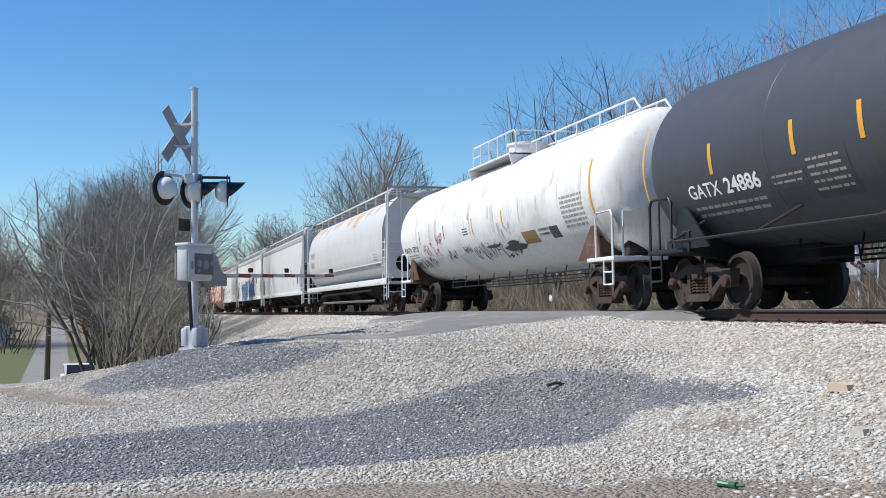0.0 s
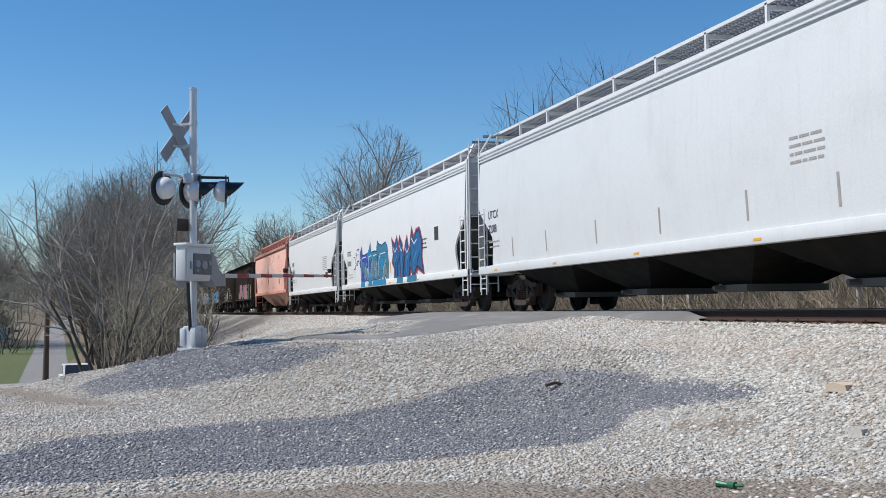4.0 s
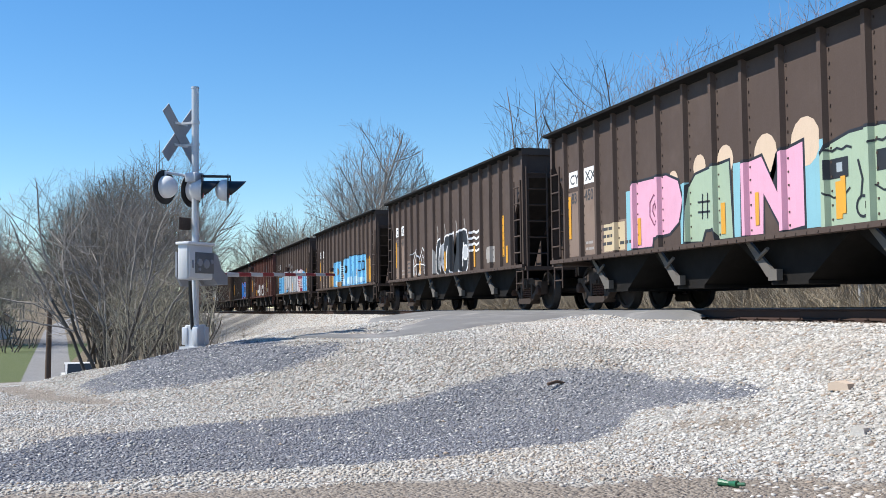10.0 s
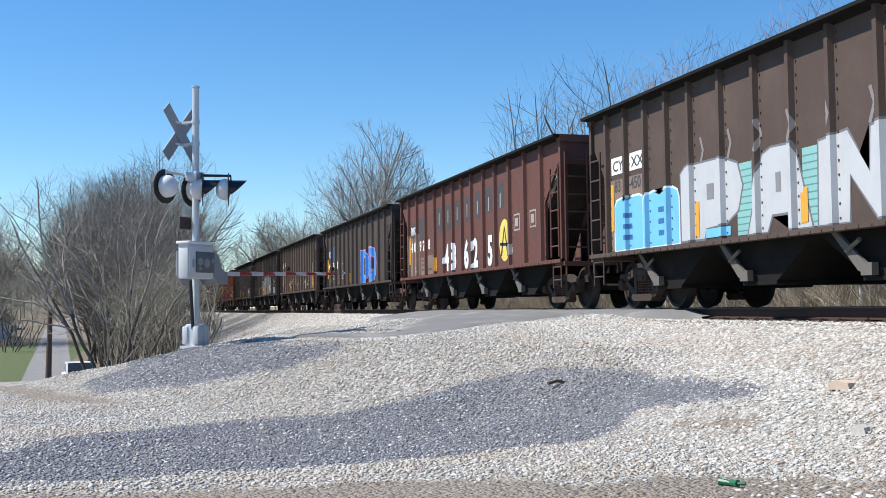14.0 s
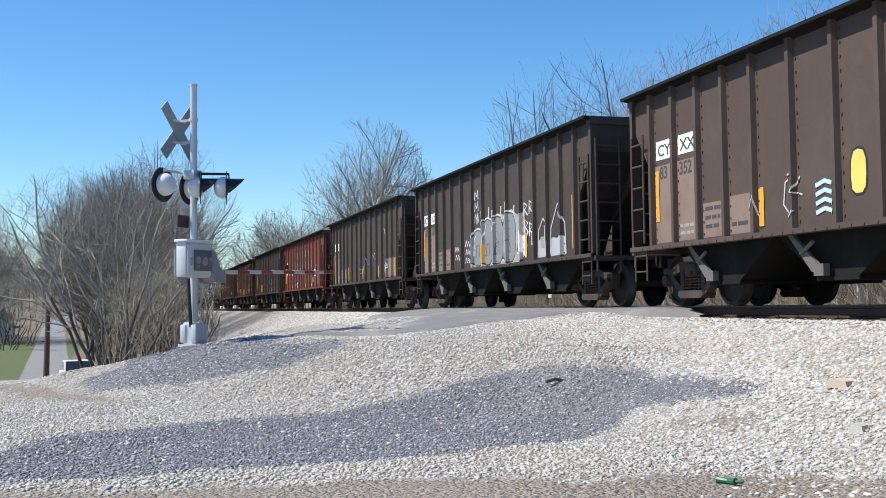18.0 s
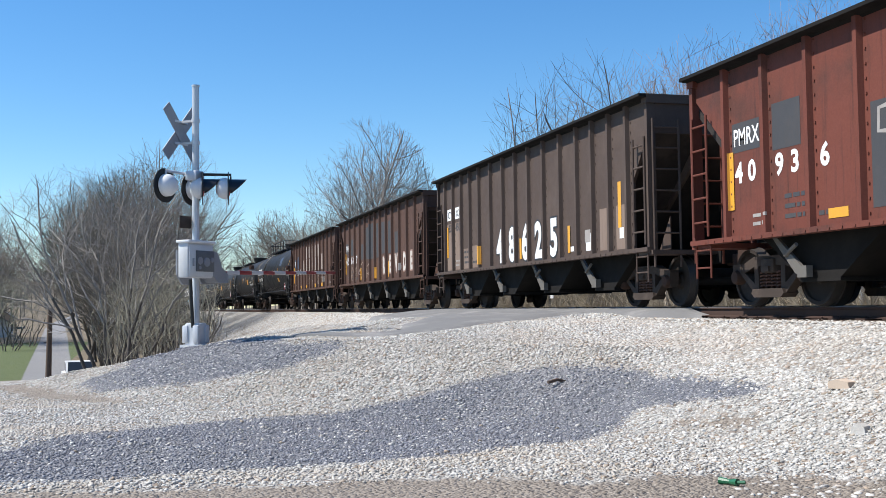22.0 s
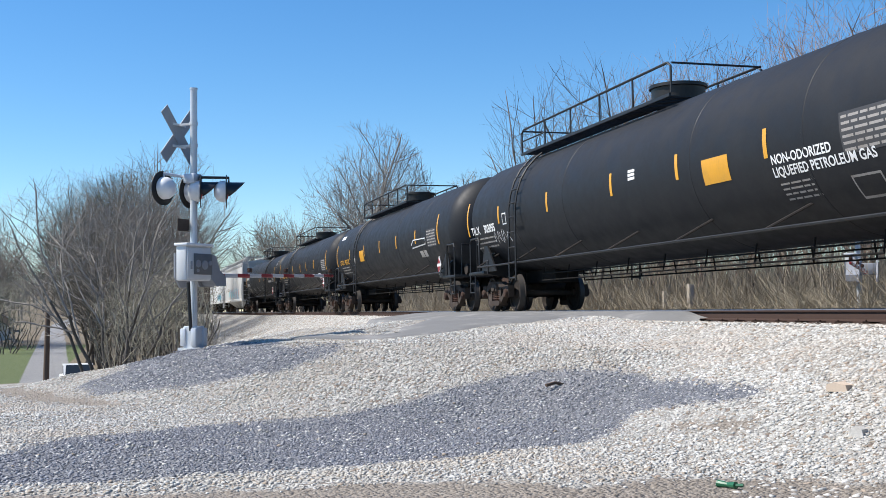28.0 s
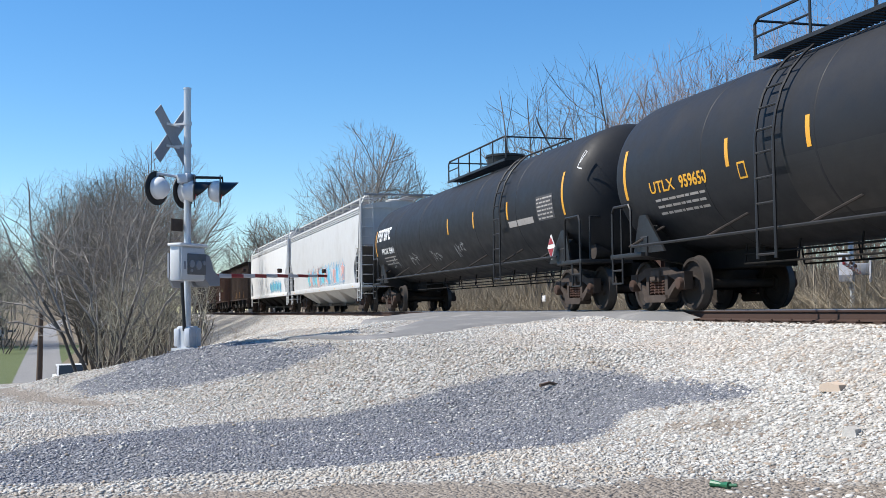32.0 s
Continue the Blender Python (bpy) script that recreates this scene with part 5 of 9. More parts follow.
        for i, r in enumerate(rings):
            self.put("graffiti", shapes([grow(r, 0.95)]), spray(fills[i % len(fills)]), x0, z0, 0.008 + 0.001 * (i % 3), 1.0, label)
            cuts = []
            for k in range(3):
                a, b = rnd.uniform(0, 6.28), rnd.uniform(0.1, 0.45)
                u, q = r[0] + w * 0.4 * b * math.cos(a) * 2, r[1] + h * 0.42 * b * math.sin(a) * 2
                e = rnd.uniform(-0.6, 0.6)
                s, l = 0.035, rnd.uniform(0.12, 0.3)
                cuts.append([(u - s, q - l), (u + s, q - l), (u + s + e * l, q + l), (u - s + e * l, q + l)])
            self.put("graffiti", shapes(cuts), spray(outline), x0, z0, 0.012, 1.0)

    def scrawl(self, colour, x, z, size, n=4, seed=3, thick=0.03):
        """A quick hand-styled tag of looping strokes."""
        rnd = random.Random(seed)
        polys = []
        u = 0.0
        for i in range(n):
            pts = [(u + size * rnd.uniform(0, 0.7), size * rnd.uniform(0, 1)) for k in range(5)]
            for (ax, ay), (bx, by) in zip(pts, pts[1:]):
                d = Vector((bx - ax, by - ay))
                if d.length < 0.04:
                    continue
                e = Vector((-d.y, d.x)).normalized() * thick * 0.5
                polys.append([(ax - e.x, ay - e.y), (bx - e.x, by - e.y), (bx + e.x, by + e.y), (ax + e.x, ay + e.y)])
            u += size * 0.62
        self.put("graffiti_tag", shapes(polys), spray(colour), x, z, 0.01)


P_FORM = [(0, 0), (0, 0.92), (0.08, 1), (0.7, 1), (0.93, 0.88), (1, 0.6), (0.93, 0.3), (0.75, 0.16), (0.42, 0.13), (0.4, 0)]
A_FORM = [(0, 0.02), (0.05, 0.8), (0.2, 0.95), (0.6, 1), (0.95, 1.03), (1, 0), (0.72, 0), (0.66, 0.16), (0.4, 0.16), (0.32, 0)]
PEAK_FORM = [(0, 0), (0.26, 0.94), (0.4, 1), (0.76, 0.99), (1, 0), (0.72, 0), (0.66, 0.2), (0.4, 0.2), (0.32, 0)]
N_FORM = [(0, 0), (0.02, 0.95), (0.36, 1), (0.6, 0.5), (0.62, 0.98), (1, 1.06), (1, 0.04), (0.68, 0), (0.38, 0.52), (0.36, 0)]
BLOCK_FORM = [(0, 0), (0.01, 0.86), (0.08, 0.97), (0.24, 1), (0.42, 0.93), (0.6, 1), (0.82, 1), (0.96, 0.93), (1, 0.8), (1, 0)]
FACE_FORM = [(0, 0), (0, 0.8), (0.08, 0.93), (0.3, 1), (0.66, 1.01), (0.86, 0.94), (0.97, 0.78), (1, 0.5), (0.97, 0)]
BLOB_FORM = [(0.06, 0.1), (0, 0.4), (0.03, 0.75), (0.2, 0.96), (0.5, 1), (0.82, 0.95), (0.98, 0.76), (1, 0.4), (0.93, 0.12), (0.72, 0), (0.3, 0)]
WHITE, GREY_S, BLACK_S = (0.72, 0.72, 0.72), (0.36, 0.37, 0.37), (0.015, 0.015, 0.018)
BLUE_A, BLUE_B, BLUE_C = (0.03, 0.06, 0.3), (0.015, 0.19, 0.36), (0.3, 0.36, 0.42)
SKY_S, PINK_S, SAGE, CREAM, YEL_S = (0.14, 0.42, 0.66), (0.62, 0.32, 0.42), (0.3, 0.38, 0.27), (0.5, 0.4, 0.25), (0.62, 0.5, 0.1)

# ---- the train: one car after another, each with the place of its rear end at 0 s ----
TRAIN = []


def join_train(car, x0, label, group):
    car.matrix_world = pose(x0, 0, 0)
    tagged(car, label, "", group)
    TRAIN.append((car, x0))
    return car


TANK_CUTS_Z = [1.0 + 0.06 * i for i in range(52)]
# leading tank car, faded black
c = join_train(tank_car(18.1, M_TANK_GREY, M_BLACK, 0.5, (6.5, 11.5), bands=(0.22, 0.4, 0.6, 0.78)), 18.9, "faded black tank car with yellow reflector strips", "tank cars")
a = Art(c, tank_skin, (), TANK_CUTS_Z)
a.strips((2.1, 4.35, 5.85, 8.3, 10.8, 13.3), 2.12, 2.6, 0.1)
a.strips((-0.2,), 1.9, 3.2, 0.06)
a.mark(M_INK, 1.25, 1.8, 0.22, "GATX", 0.23)
a.word("24886", M_INK, 2.4, 1.8, 0.32, 1.25, 0.008, "white car number")
a.bars(M_INK_DIM, 1.25, 1.62, 2.1, 2, 0.11, 0.045, 3)
a.rect("paint_patch", M_GREYPATCH, 3.55, 4.5, 1.7, 1.95)
a.bars(M_INK_DIM, 3.65, 1.87, 0.8, 2, 0.09, 0.03, 8)
a.rect("paint_patch", M_GREYPATCH, 4.55, 5.5, 1.5, 2.12)
a.bars(M_INK_DIM, 4.6, 2.0, 0.8, 5, 0.1, 0.035, 4)
a.rect("paint_patch", M_GREYPATCH, 6.0, 8.6, 1.6, 2.3)

# white tank car
c = join_train(tank_car(16.8, M_TANK_WHITE, M_WHITE, 0.51, (6.6, 10.2), bands=(0.16, 0.33, 0.5, 0.67, 0.84), long_rail=True, side_gear=False, saddle_mat=M_RUSTSTEEL), 0.05, "weathered white tank car with black tags", "tank cars")
a = Art(c, tank_skin, (), TANK_CUTS_Z)
a.mark(M_INK_BLACK, 0.45, 1.92, 0.16, "GATX", 0.24)
a.word("57713", M_INK_BLACK, 1.5, 1.92, 0.23, 1.25)
a.bars(M_INK_DIM, 0.8, 1.8, 1.2, 2, 0.08, 0.03, 2)
for x in (2.6, 5.4):
    a.rect("reflector", M_GREYPATCH, x, x + 0.06, 2.1, 2.5)
a.strips((8.2, 10.7), 2.04, 2.47, 0.07)
a.strips((16.2,), 1.9, 3.0, 0.09)
a.scrawl((0.3, 0.04, 0.06), 2.8, 1.65, 0.45, 6, 5, 0.025)
a.scrawl((0.3, 0.04, 0.06), 4.3, 1.95, 0.35, 4, 15, 0.025)
for k, seed in enumerate((6, 16, 26)):
    a.scrawl(BLACK_S, 0.8 + 0.9 * k, 1.33 + 0.02 * k, 0.32, 5, seed, 0.03)
a.scrawl(BLACK_S, 5.1, 1.5, 0.3, 5, 7, 0.025)
a.scrawl(BLACK_S, 6.9, 1.6, 0.22, 5, 9, 0.025)
for k, seed in enumerate((12, 22, 32, 42)):
    a.scrawl(BLACK_S, 7.7 + 0.9 * k, 1.33 + 0.03 * (k % 2), 0.45, 3, seed, 0.028)
for x0, x1, z0, z1 in ((8.8, 10.1, 1.62, 1.7), (10.1, 11.9, 1.47, 1.63), (10.5, 11.4, 1.58, 1.72)):
    a.put("paint_patch", shapes([[((x1 - x0) * (0.5 + 0.5 * math.cos(t) * (0.9 + 0.1 * math.sin(5 * t))), (z1 - z0) * (0.5 + 0.5 * math.sin(t))) for t in np.linspace(0, 6.0, 18)]]), spray(BLACK_S), x0, z0, 0.012)
a.scrawl(GREY_S, 10.2, 1.8, 0.4, 4, 19, 0.02)
a.rect("placard", M_ORANGEPATCH, 11.8, 12.75, 1.57, 1.85, 0.005, "orange printed placard")
a.bars(M_INK_BLACK, 11.85, 1.78, 0.85, 3, 0.08, 0.03, 14)
a.bars(M_INK_BLACK, 7.3, 2.22, 0.5, 3, 0.07, 0.03, 4)
a.bars(M_INK_DIM, 14.6, 2.35, 1.2, 7, 0.1, 0.05, 14)
a.rect("placard", M_INK_BLACK, 13.6, 14.1, 1.6, 1.85, 0.005, "black printed placard")
for k in range(5):
    a.bars(M_INK_DIM, 12.9 + 0.12 * k, 1.8, 0.3, 2, 0.1, 0.05, 60 + k)
rnd = random.Random(14)
for k in range(16):
    x, w, h = rnd.uniform(0.3, 16), rnd.uniform(0.05, 0.3), rnd.uniform(0.2, 0.9)
    z = rnd.uniform(2.6, 3.6)
    a.put("rust_stain", shapes([[(0, 0), (w * 0.6, -0.1 * h), (w, h * 0.5), (w * 0.7, h), (0.1 * w, h * 0.9)]]), M_STAIN, x, z - h, 0.003)
a.put("rust_stain", shapes([[(0.4 * math.cos(t), 0.28 * math.sin(t)) for t in np.linspace(0, 5.9, 14)]]), M_STAIN, 16.6, 1.75, 0.003)

# rounded grey covered hopper with rust on its shoulder
c = join_train(covered_hopper(18.6, M_GREY, round_skin, 1.22, 4.15, (0.98, 1.2), 0.12, 4.46, 3, M_UNDER, M_LIGHT, (4.3, 4.2, 0.55, 0.5), False, True, 2.0), -20.5, "rounded grey covered hopper car streaked with orange rust", "covered hoppers")
a = Art(c, round_skin, (), [1.25 + 0.12 * i for i in range(25)])
rnd = random.Random(4)
for x, w in ((0.75, 0.8), (1.62, 0.7), (2.4, 1.5), (4.6, 0.5), (6.2, 1.0), (7.3, 0.6), (9.6, 1.3), (11.2, 1.7), (13.6, 0.9), (15.4, 0.7)):
    n, h = 12, rnd.uniform(0.5, 0.8)
    edge = [(w * k / (n - 1), h * (1 - rnd.uniform(0.3, 1.0) * math.sin(math.pi * (k + 0.6) / n))) for k in range(n)]
    top = [(w * (1 - k / 5) + rnd.uniform(-0.05, 0.05), h * rnd.uniform(0.93, 1.0)) for k in range(6)]
    a.put("rust_stain", shapes([edge + top]), M_RUSTPATCH, x, 4.05 - h, 0.003, label="orange rust bloom")
a.mark(M_INK_DIM, 1.3, 2.62, 0.3, "NAHX", 0.26)
a.word("552024", M_INK_DIM, 1.3, 2.15, 0.4, 0.9, 0.008, "faded car number")
a.bars(M_INK_DIM, 16.3, 2.1, 0.7, 5, 0.1, 0.05, 2)
part("lower_band", Geo().prism([(1.0, 1.78), (1.4, 1.83), (17.2, 1.83), (17.6, 1.78)], "y", -1.53, -1.5), M_GREY, c)
part("long_pipe", Geo().pipe([(2.6, -1.25, 0.72), (3.4, -1.3, 0.78), (14.8, -1.3, 0.84)], 0.045).pipe([(3.0, -1.2, 0.42), (15.0, -1.2, 0.42)], 0.055), M_LEVER, c, "grey pneumatic outlet pipe")

# pale covered hoppers
SK4 = flat_skin(1.1, 4.05)
CUT4 = [1.2 + 0.2 * i for i in range(14)]
c = join_train(covered_hopper(18.7, M_LIGHT, SK4, 1.1, 4.05), -40.95, "pale grey covered hopper car with a grated roof walkway", "covered hoppers")
a = Art(c, SK4, (), CUT4)
a.mark(M_INK_BLACK, 0.9, 2.3, 0.2, "UTCX", 0.18)
a.word("72088", M_INK_BLACK, 0.9, 1.95, 0.28, 0.9)
a.bars(M_INK_DIM, 0.9, 1.7, 0.8, 2, 0.12, 0.04, 2)
a.bars(M_INK_DIM, 14.2, 2.3, 0.8, 4, 0.11, 0.04, 5)
a.rect("data_panel", M_INK_BLACK, 16.6, 16.95, 1.55, 1.95)
for x in (2.6, 4.8, 7.5, 10.2, 13.0, 15.2):
    a.rect("reflector", M_INK_DIM, x, x + 0.06, 1.3, 1.75)
c = join_train(covered_hopper(18.5, M_WHITE, SK4, 1.1, 4.05), -60.45, "white covered hopper car with large blue graffiti", "covered hoppers")
a = Art(c, SK4, (), CUT4)
a.mark(M_INK_BLACK, 1.42, 2.28, 0.2, "UTCX", 0.19)
a.word("59502", M_INK_BLACK, 1.45, 1.88, 0.27, 1.05, 0.006)
a.bars(M_INK_DIM, 1.6, 1.5, 0.75, 2, 0.12, 0.035, 2)
a.rect("reflector", M_YELLOW, 1.28, 1.36, 1.32, 2.2)
a.piece([("B", 2.78, 1.78, 0.5, 0.9, WHITE), ("A", 3.12, 1.92, 0.5, 0.9, WHITE), ("M", 3.48, 2.06, 0.5, 0.85, WHITE)], BLACK_S)
TEAL_D, SLATE = (0.03, 0.16, 0.26), (0.13, 0.19, 0.22)
SPIKE_A = [(0.08, 0), (0.1, 0.4), (0, 0.56), (0.13, 0.6), (0.1, 0.84), (0.3, 1), (0.38, 0.74), (0.96, 0.78), (1, 0.46), (0.66, 0.32), (0.85, 0)]
SPIKE_B = [(0, 0), (0.05, 0.72), (0.4, 0.84), (0.62, 1), (0.74, 0.74), (1, 0.7), (0.86, 0.3), (1, 0)]
SPIKE_C = [(0.05, 0.1), (0, 0.84), (0.5, 0.86), (1, 0.82), (0.98, 0.4), (0.72, 0), (0.3, 0.05)]
SPIKE_D = [(0, 0.1), (0.05, 0.86), (0.12, 1), (0.24, 0.92), (0.5, 0.86), (0.8, 0.92), (0.95, 0.8), (1, 0.4), (0.9, 0.04), (0.75, 0), (0.6, 0.22), (0.3, 0)]
for pts, x0, x1, z1, fill, inner in ((SPIKE_A, 3.92, 5.55, 2.5, BLUE_A, TEAL_D), (SPIKE_C, 6.15, 7.35, 2.4, TEAL_D, SLATE), (SPIKE_B, 5.4, 6.4, 2.58, BLUE_B, BLUE_A), (SPIKE_D, 7.05, 9.0, 2.56, TEAL_D, BLUE_B)):
    a.form(pts, x0, x1, 1.15, z1, fill, BLACK_S, 0.04, (0.6, 0.66, 0.72), label="blue and teal graffiti letter with a black edge")
    w = x1 - x0
    a.form(BLOB_FORM, x0 + 0.3 * w, x0 + 0.62 * w, 1.5, 1.95, inner, BLACK_S, 0.02, proud=0.009)
    a.form(PEAK_FORM, x0 + 0.5 * w, x0 + 0.9 * w, 1.2, 1.7, SLATE, BLACK_S, 0.02, proud=0.0105)
    a.line([(x0 + 0.12 * w, 1.3), (x0 + 0.2 * w, 1.85), (x0 + 0.34 * w, 2.08), (x0 + 0.8 * w, 2.1)], spray((0.62, 0.66, 0.7)), 0.035)
    a.line([(x0 + 0.85 * w, 1.85), (x0 + 0.6 * w, 1.6), (x0 + 0.5 * w, 1.3)], spray((0.5, 0.55, 0.6)), 0.03, 0.0135)
a.rect("reflector", M_YELLOW, 9.18, 9.28, 1.34, 1.74)
for k, (pts, x0, x1, z0, z1) in enumerate((([(0.1, 0), (0.2, 0.3), (0, 0.45), (0.14, 0.62), (0, 1), (0.3, 0.82), (0.56, 1), (0.7, 0.78), (1, 0.3), (0.7, 0)], 9.66, 10.9, 1.12, 2.42), ([(0.1, 0), (0, 0.9), (0.1, 1), (0.4, 0.84), (0.62, 0.5), (1, 0.86), (0.9, 0.1)], 10.7, 11.6, 1.12, 2.4), ([(0, 0.05), (0.08, 0.7), (0.36, 1), (0.5, 0.7), (0.75, 0.74), (1, 0.84), (0.92, 0.1), (0.6, 0.3), (0.45, 0)], 11.4, 12.5, 1.12, 2.32), ([(0.05, 0), (0, 0.7), (0.12, 1), (0.3, 0.78), (0.55, 0.96), (0.8, 0.98), (1, 0.74), (0.9, 0.4), (1, 0.1), (0.5, 0.25)], 12.3, 13.7, 1.12, 2.55))):
    a.form(pts, x0, x1, z0, z1, (0.015, 0.1, 0.25), (0.02, 0.012, 0.02), 0.06, (0.3, 0.05, 0.1), 0.006 + 0.003 * k, "dark blue graffiti letter with a red edge")
    w = x1 - x0
    a.line([(x0 + 0.1 * w, z1 - 0.2), (x0 + 0.35 * w, z1 - 0.4), (x0 + 0.6 * w, z1 - 0.28)], spray((0.6, 0.64, 0.7)), 0.04, 0.018)
    a.line([(x0 + 0.2 * w, 1.25), (x0 + 0.3 * w, 1.7), (x0 + 0.55 * w, 1.9)], spray((0.02, 0.2, 0.38)), 0.09, 0.018)
    a.line([(x0 + 0.45 * w, 1.2), (x0 + 0.55 * w, 1.6), (x0 + 0.8 * w, 1.8)], spray((0.02, 0.012, 0.02)), 0.045, 0.019)
a.bars(M_INK_BLACK, 13.4, 2.2, 0.9, 3, 0.13, 0.04, 9)
a.rect("data_panel", M_INK_BLACK, 15.2, 15.65, 2.1, 2.5)
for x, w, col in ((4.14, 0.8, BLUE_B), (5.0, 0.5, (0.5, 0.55, 0.6)), (5.55, 0.7, TEAL_D), (6.3, 2.3, BLUE_B), (10.25, 0.9, TEAL_D), (11.7, 1.3, TEAL_D)):
    bm = shapes([[(0, 0), (w, 0), (w, 0.2), (0.1, 0.2)]])
    part("graffiti", lay(bm, x, 0.965, lambda u, q: 1.572, 0.004, (), ()), spray(col), c, smooth=0)
c = join_train(covered_hopper(15.5, M_WHITE, SK4, 1.1, 4.0, cut=(3.2, 1.9, 1.4, 1.35), truck_in=1.7), -77.15, "white covered hopper car with a few grey tags", "covered hoppers")
a = Art(c, SK4, (), CUT4)
a.mark(M_INK_BLACK, 1.6, 2.5, 0.22, "SHPX", 0.2)
a.word("454610", M_INK_BLACK, 1.6, 2.1, 0.32, 0.9, 0.006)
a.bars(M_INK_BLACK, 1.8, 1.75, 0.6, 2, 0.14, 0.045, 2)
a.scrawl(GREY_S, 6.9, 1.7, 0.25, 4, 15, 0.02)
a.scrawl((0.4, 0.15, 0.15), 8.2, 1.72, 0.25, 5, 16, 0.02)
a.scrawl(GREY_S, 2.5, 1.5, 0.35, 3, 18, 0.02)
a.bars(M_INK_DIM, 11.8, 2.55, 1.2, 8, 0.085, 0.03, 4)
a.rect("data_panel", M_INK_BLACK, 12.5, 13.1, 1.58, 1.84)

# salmon pink covered hopper
SKP = flat_skin(1.3, 3.95, 1.55, 1.5)
c = join_train(covered_hopper(16.9, M_PINK, SKP, 1.3, 3.95, (1.16, 1.36), 0.3, 4.58, 3, M_PINK, M_PINK_TRIM, (3.3, 2.0, 1.0, 0.95), False, False, 1.8), -95.35, "faded salmon pink covered hopper car with patchy paint", "covered hoppers")
a = Art(c, SKP, (), CUT4)
a.mark(M_INK, 1.45, 2.62, 0.24, "GACX", 0.23)
a.word("4261", M_INK, 1.7, 2.2, 0.32, 0.95, 0.006)
a.bars(M_INK_DIM, 1.7, 1.95, 0.9, 3, 0.1, 0.03, 6)
a.strips((1.2, 3.2, 6.3, 9.0, 11.6, 14.9), 1.5, 2.0, 0.08)
a.rect("reflector", M_YELLOW, 15.65, 15.73, 1.5, 2.3)
for x in (4.1, 8.0):
    a.put("placard", shapes([[(0.2, 0), (0.4, 0.28), (0.2, 0.56), (0, 0.28)]]), M_INK_BLACK, x, 1.75, 0.005, label="black diamond placard holder")
for i in range(5):
    a.put("emblem", shapes([[(0.0 + 0.13 * i, 0.0), (0.1 + 0.13 * i, 0.0), (0.02 + 0.1 * i, 0.75 - 0.05 * i), (-0.06 + 0.1 * i, 0.75 - 0.05 * i)]]), M_PALEPINK, 5.1, 2.5, 0.004, label="faded pale emblem")
a.mark(M_PALEPINK, 6.5, 2.62, 0.45, "########", 0.42)
a.mark(M_PALEPINK, 10.2, 2.72, 0.42, "####", 0.4)
rnd = random.Random(8)
for x, z in ((8.7, 3.3), (9.2, 3.2), (13.2, 3.35), (13.6, 3.2), (14.9, 2.9), (13.3, 2.6), (7.1, 3.5), (10.6, 3.45)):
    for k in range(4):
        u, w = rnd.uniform(-0.2, 0.2), rnd.uniform(-0.3, 0.3)
        pts = [(u + 0.07 * math.cos(t) * rnd.uniform(0.3, 1), w + 0.11 * math.sin(t) * rnd.uniform(0.3, 1)) for t in np.linspace(0, 5.8, 9)]
        a.put("rust_stain", shapes([pts]), M_PINKWEAR, x, z, 0.003)
a.rect("data_panel", M_INK_BLACK, 13.4, 13.8, 1.75, 2.05)
a.bars(M_INK_DIM, 13.8, 2.45, 0.9, 4, 0.11, 0.03, 9)

# open hoppers
LONG = (4, 5, 9, 11, 12)
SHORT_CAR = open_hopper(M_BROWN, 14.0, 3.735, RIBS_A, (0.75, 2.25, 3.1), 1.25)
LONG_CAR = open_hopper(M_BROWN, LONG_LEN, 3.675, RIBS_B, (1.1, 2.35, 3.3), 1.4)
HOPPER_X = [-110.99, -126.79, -142.93, -159.0, -175.15, -191.08, -207.17, -222.95, -238.75, -255.12, -270.67, -286.89, -302.65, -460.8, -476.8, -492.8, -508.8, -524.8]
PAINTS = {2: M_BROWN, 4: M_MAROON, 5: M_DARK, 7: M_DARK, 8: M_DARK, 9: M_RED, 11: M_RUSTBROWN, 12: M_RUSTBROWN, 14: M_RUSTBROWN, 16: M_DARK}
LABELS = {0: "brown open hopper car with pink and green graffiti letters", 1: "dark brown open hopper car with black and white graffiti", 2: "brown open hopper car with sky blue graffiti letters",
          3: "brown open hopper car with white and blue graffiti letters", 4: "maroon open hopper car with painted-over lettering", 5: "dark brown open hopper car with bright blue graffiti",
          7: "dark brown open hopper car with grey and white graffiti", 9: "rust red open hopper car with grey paint-out blocks", 10: "brown open hopper car with tall white graffiti numerals",
          11: "rusty brown open hopper car with grey paint-out blocks", 12: "rusty brown open hopper car with pale paint-out patches"}
HOPPERS = []
for i, x in enumerate(HOPPER_X):
    base = LONG_CAR if i in LONG else SHORT_CAR
    car = base if i in (0, 4) else copy_thing(base, pose(x, 0, 0))
    HOPPERS.append(car)
for i, x in enumerate(HOPPER_X):
    join_train(HOPPERS[i], x, LABELS.get(i, "weathered brown open hopper car with worn stencils"), "open hoppers")
    if i in PAINTS:
        repaint(HOPPERS[i], M_BROWN, PAINTS[i])


def hopper_art(i):
    skin, cuts = ribbed(RIBS_B if i in LONG else RIBS_A)
    return Art(HOPPERS[i], skin, cuts, ())


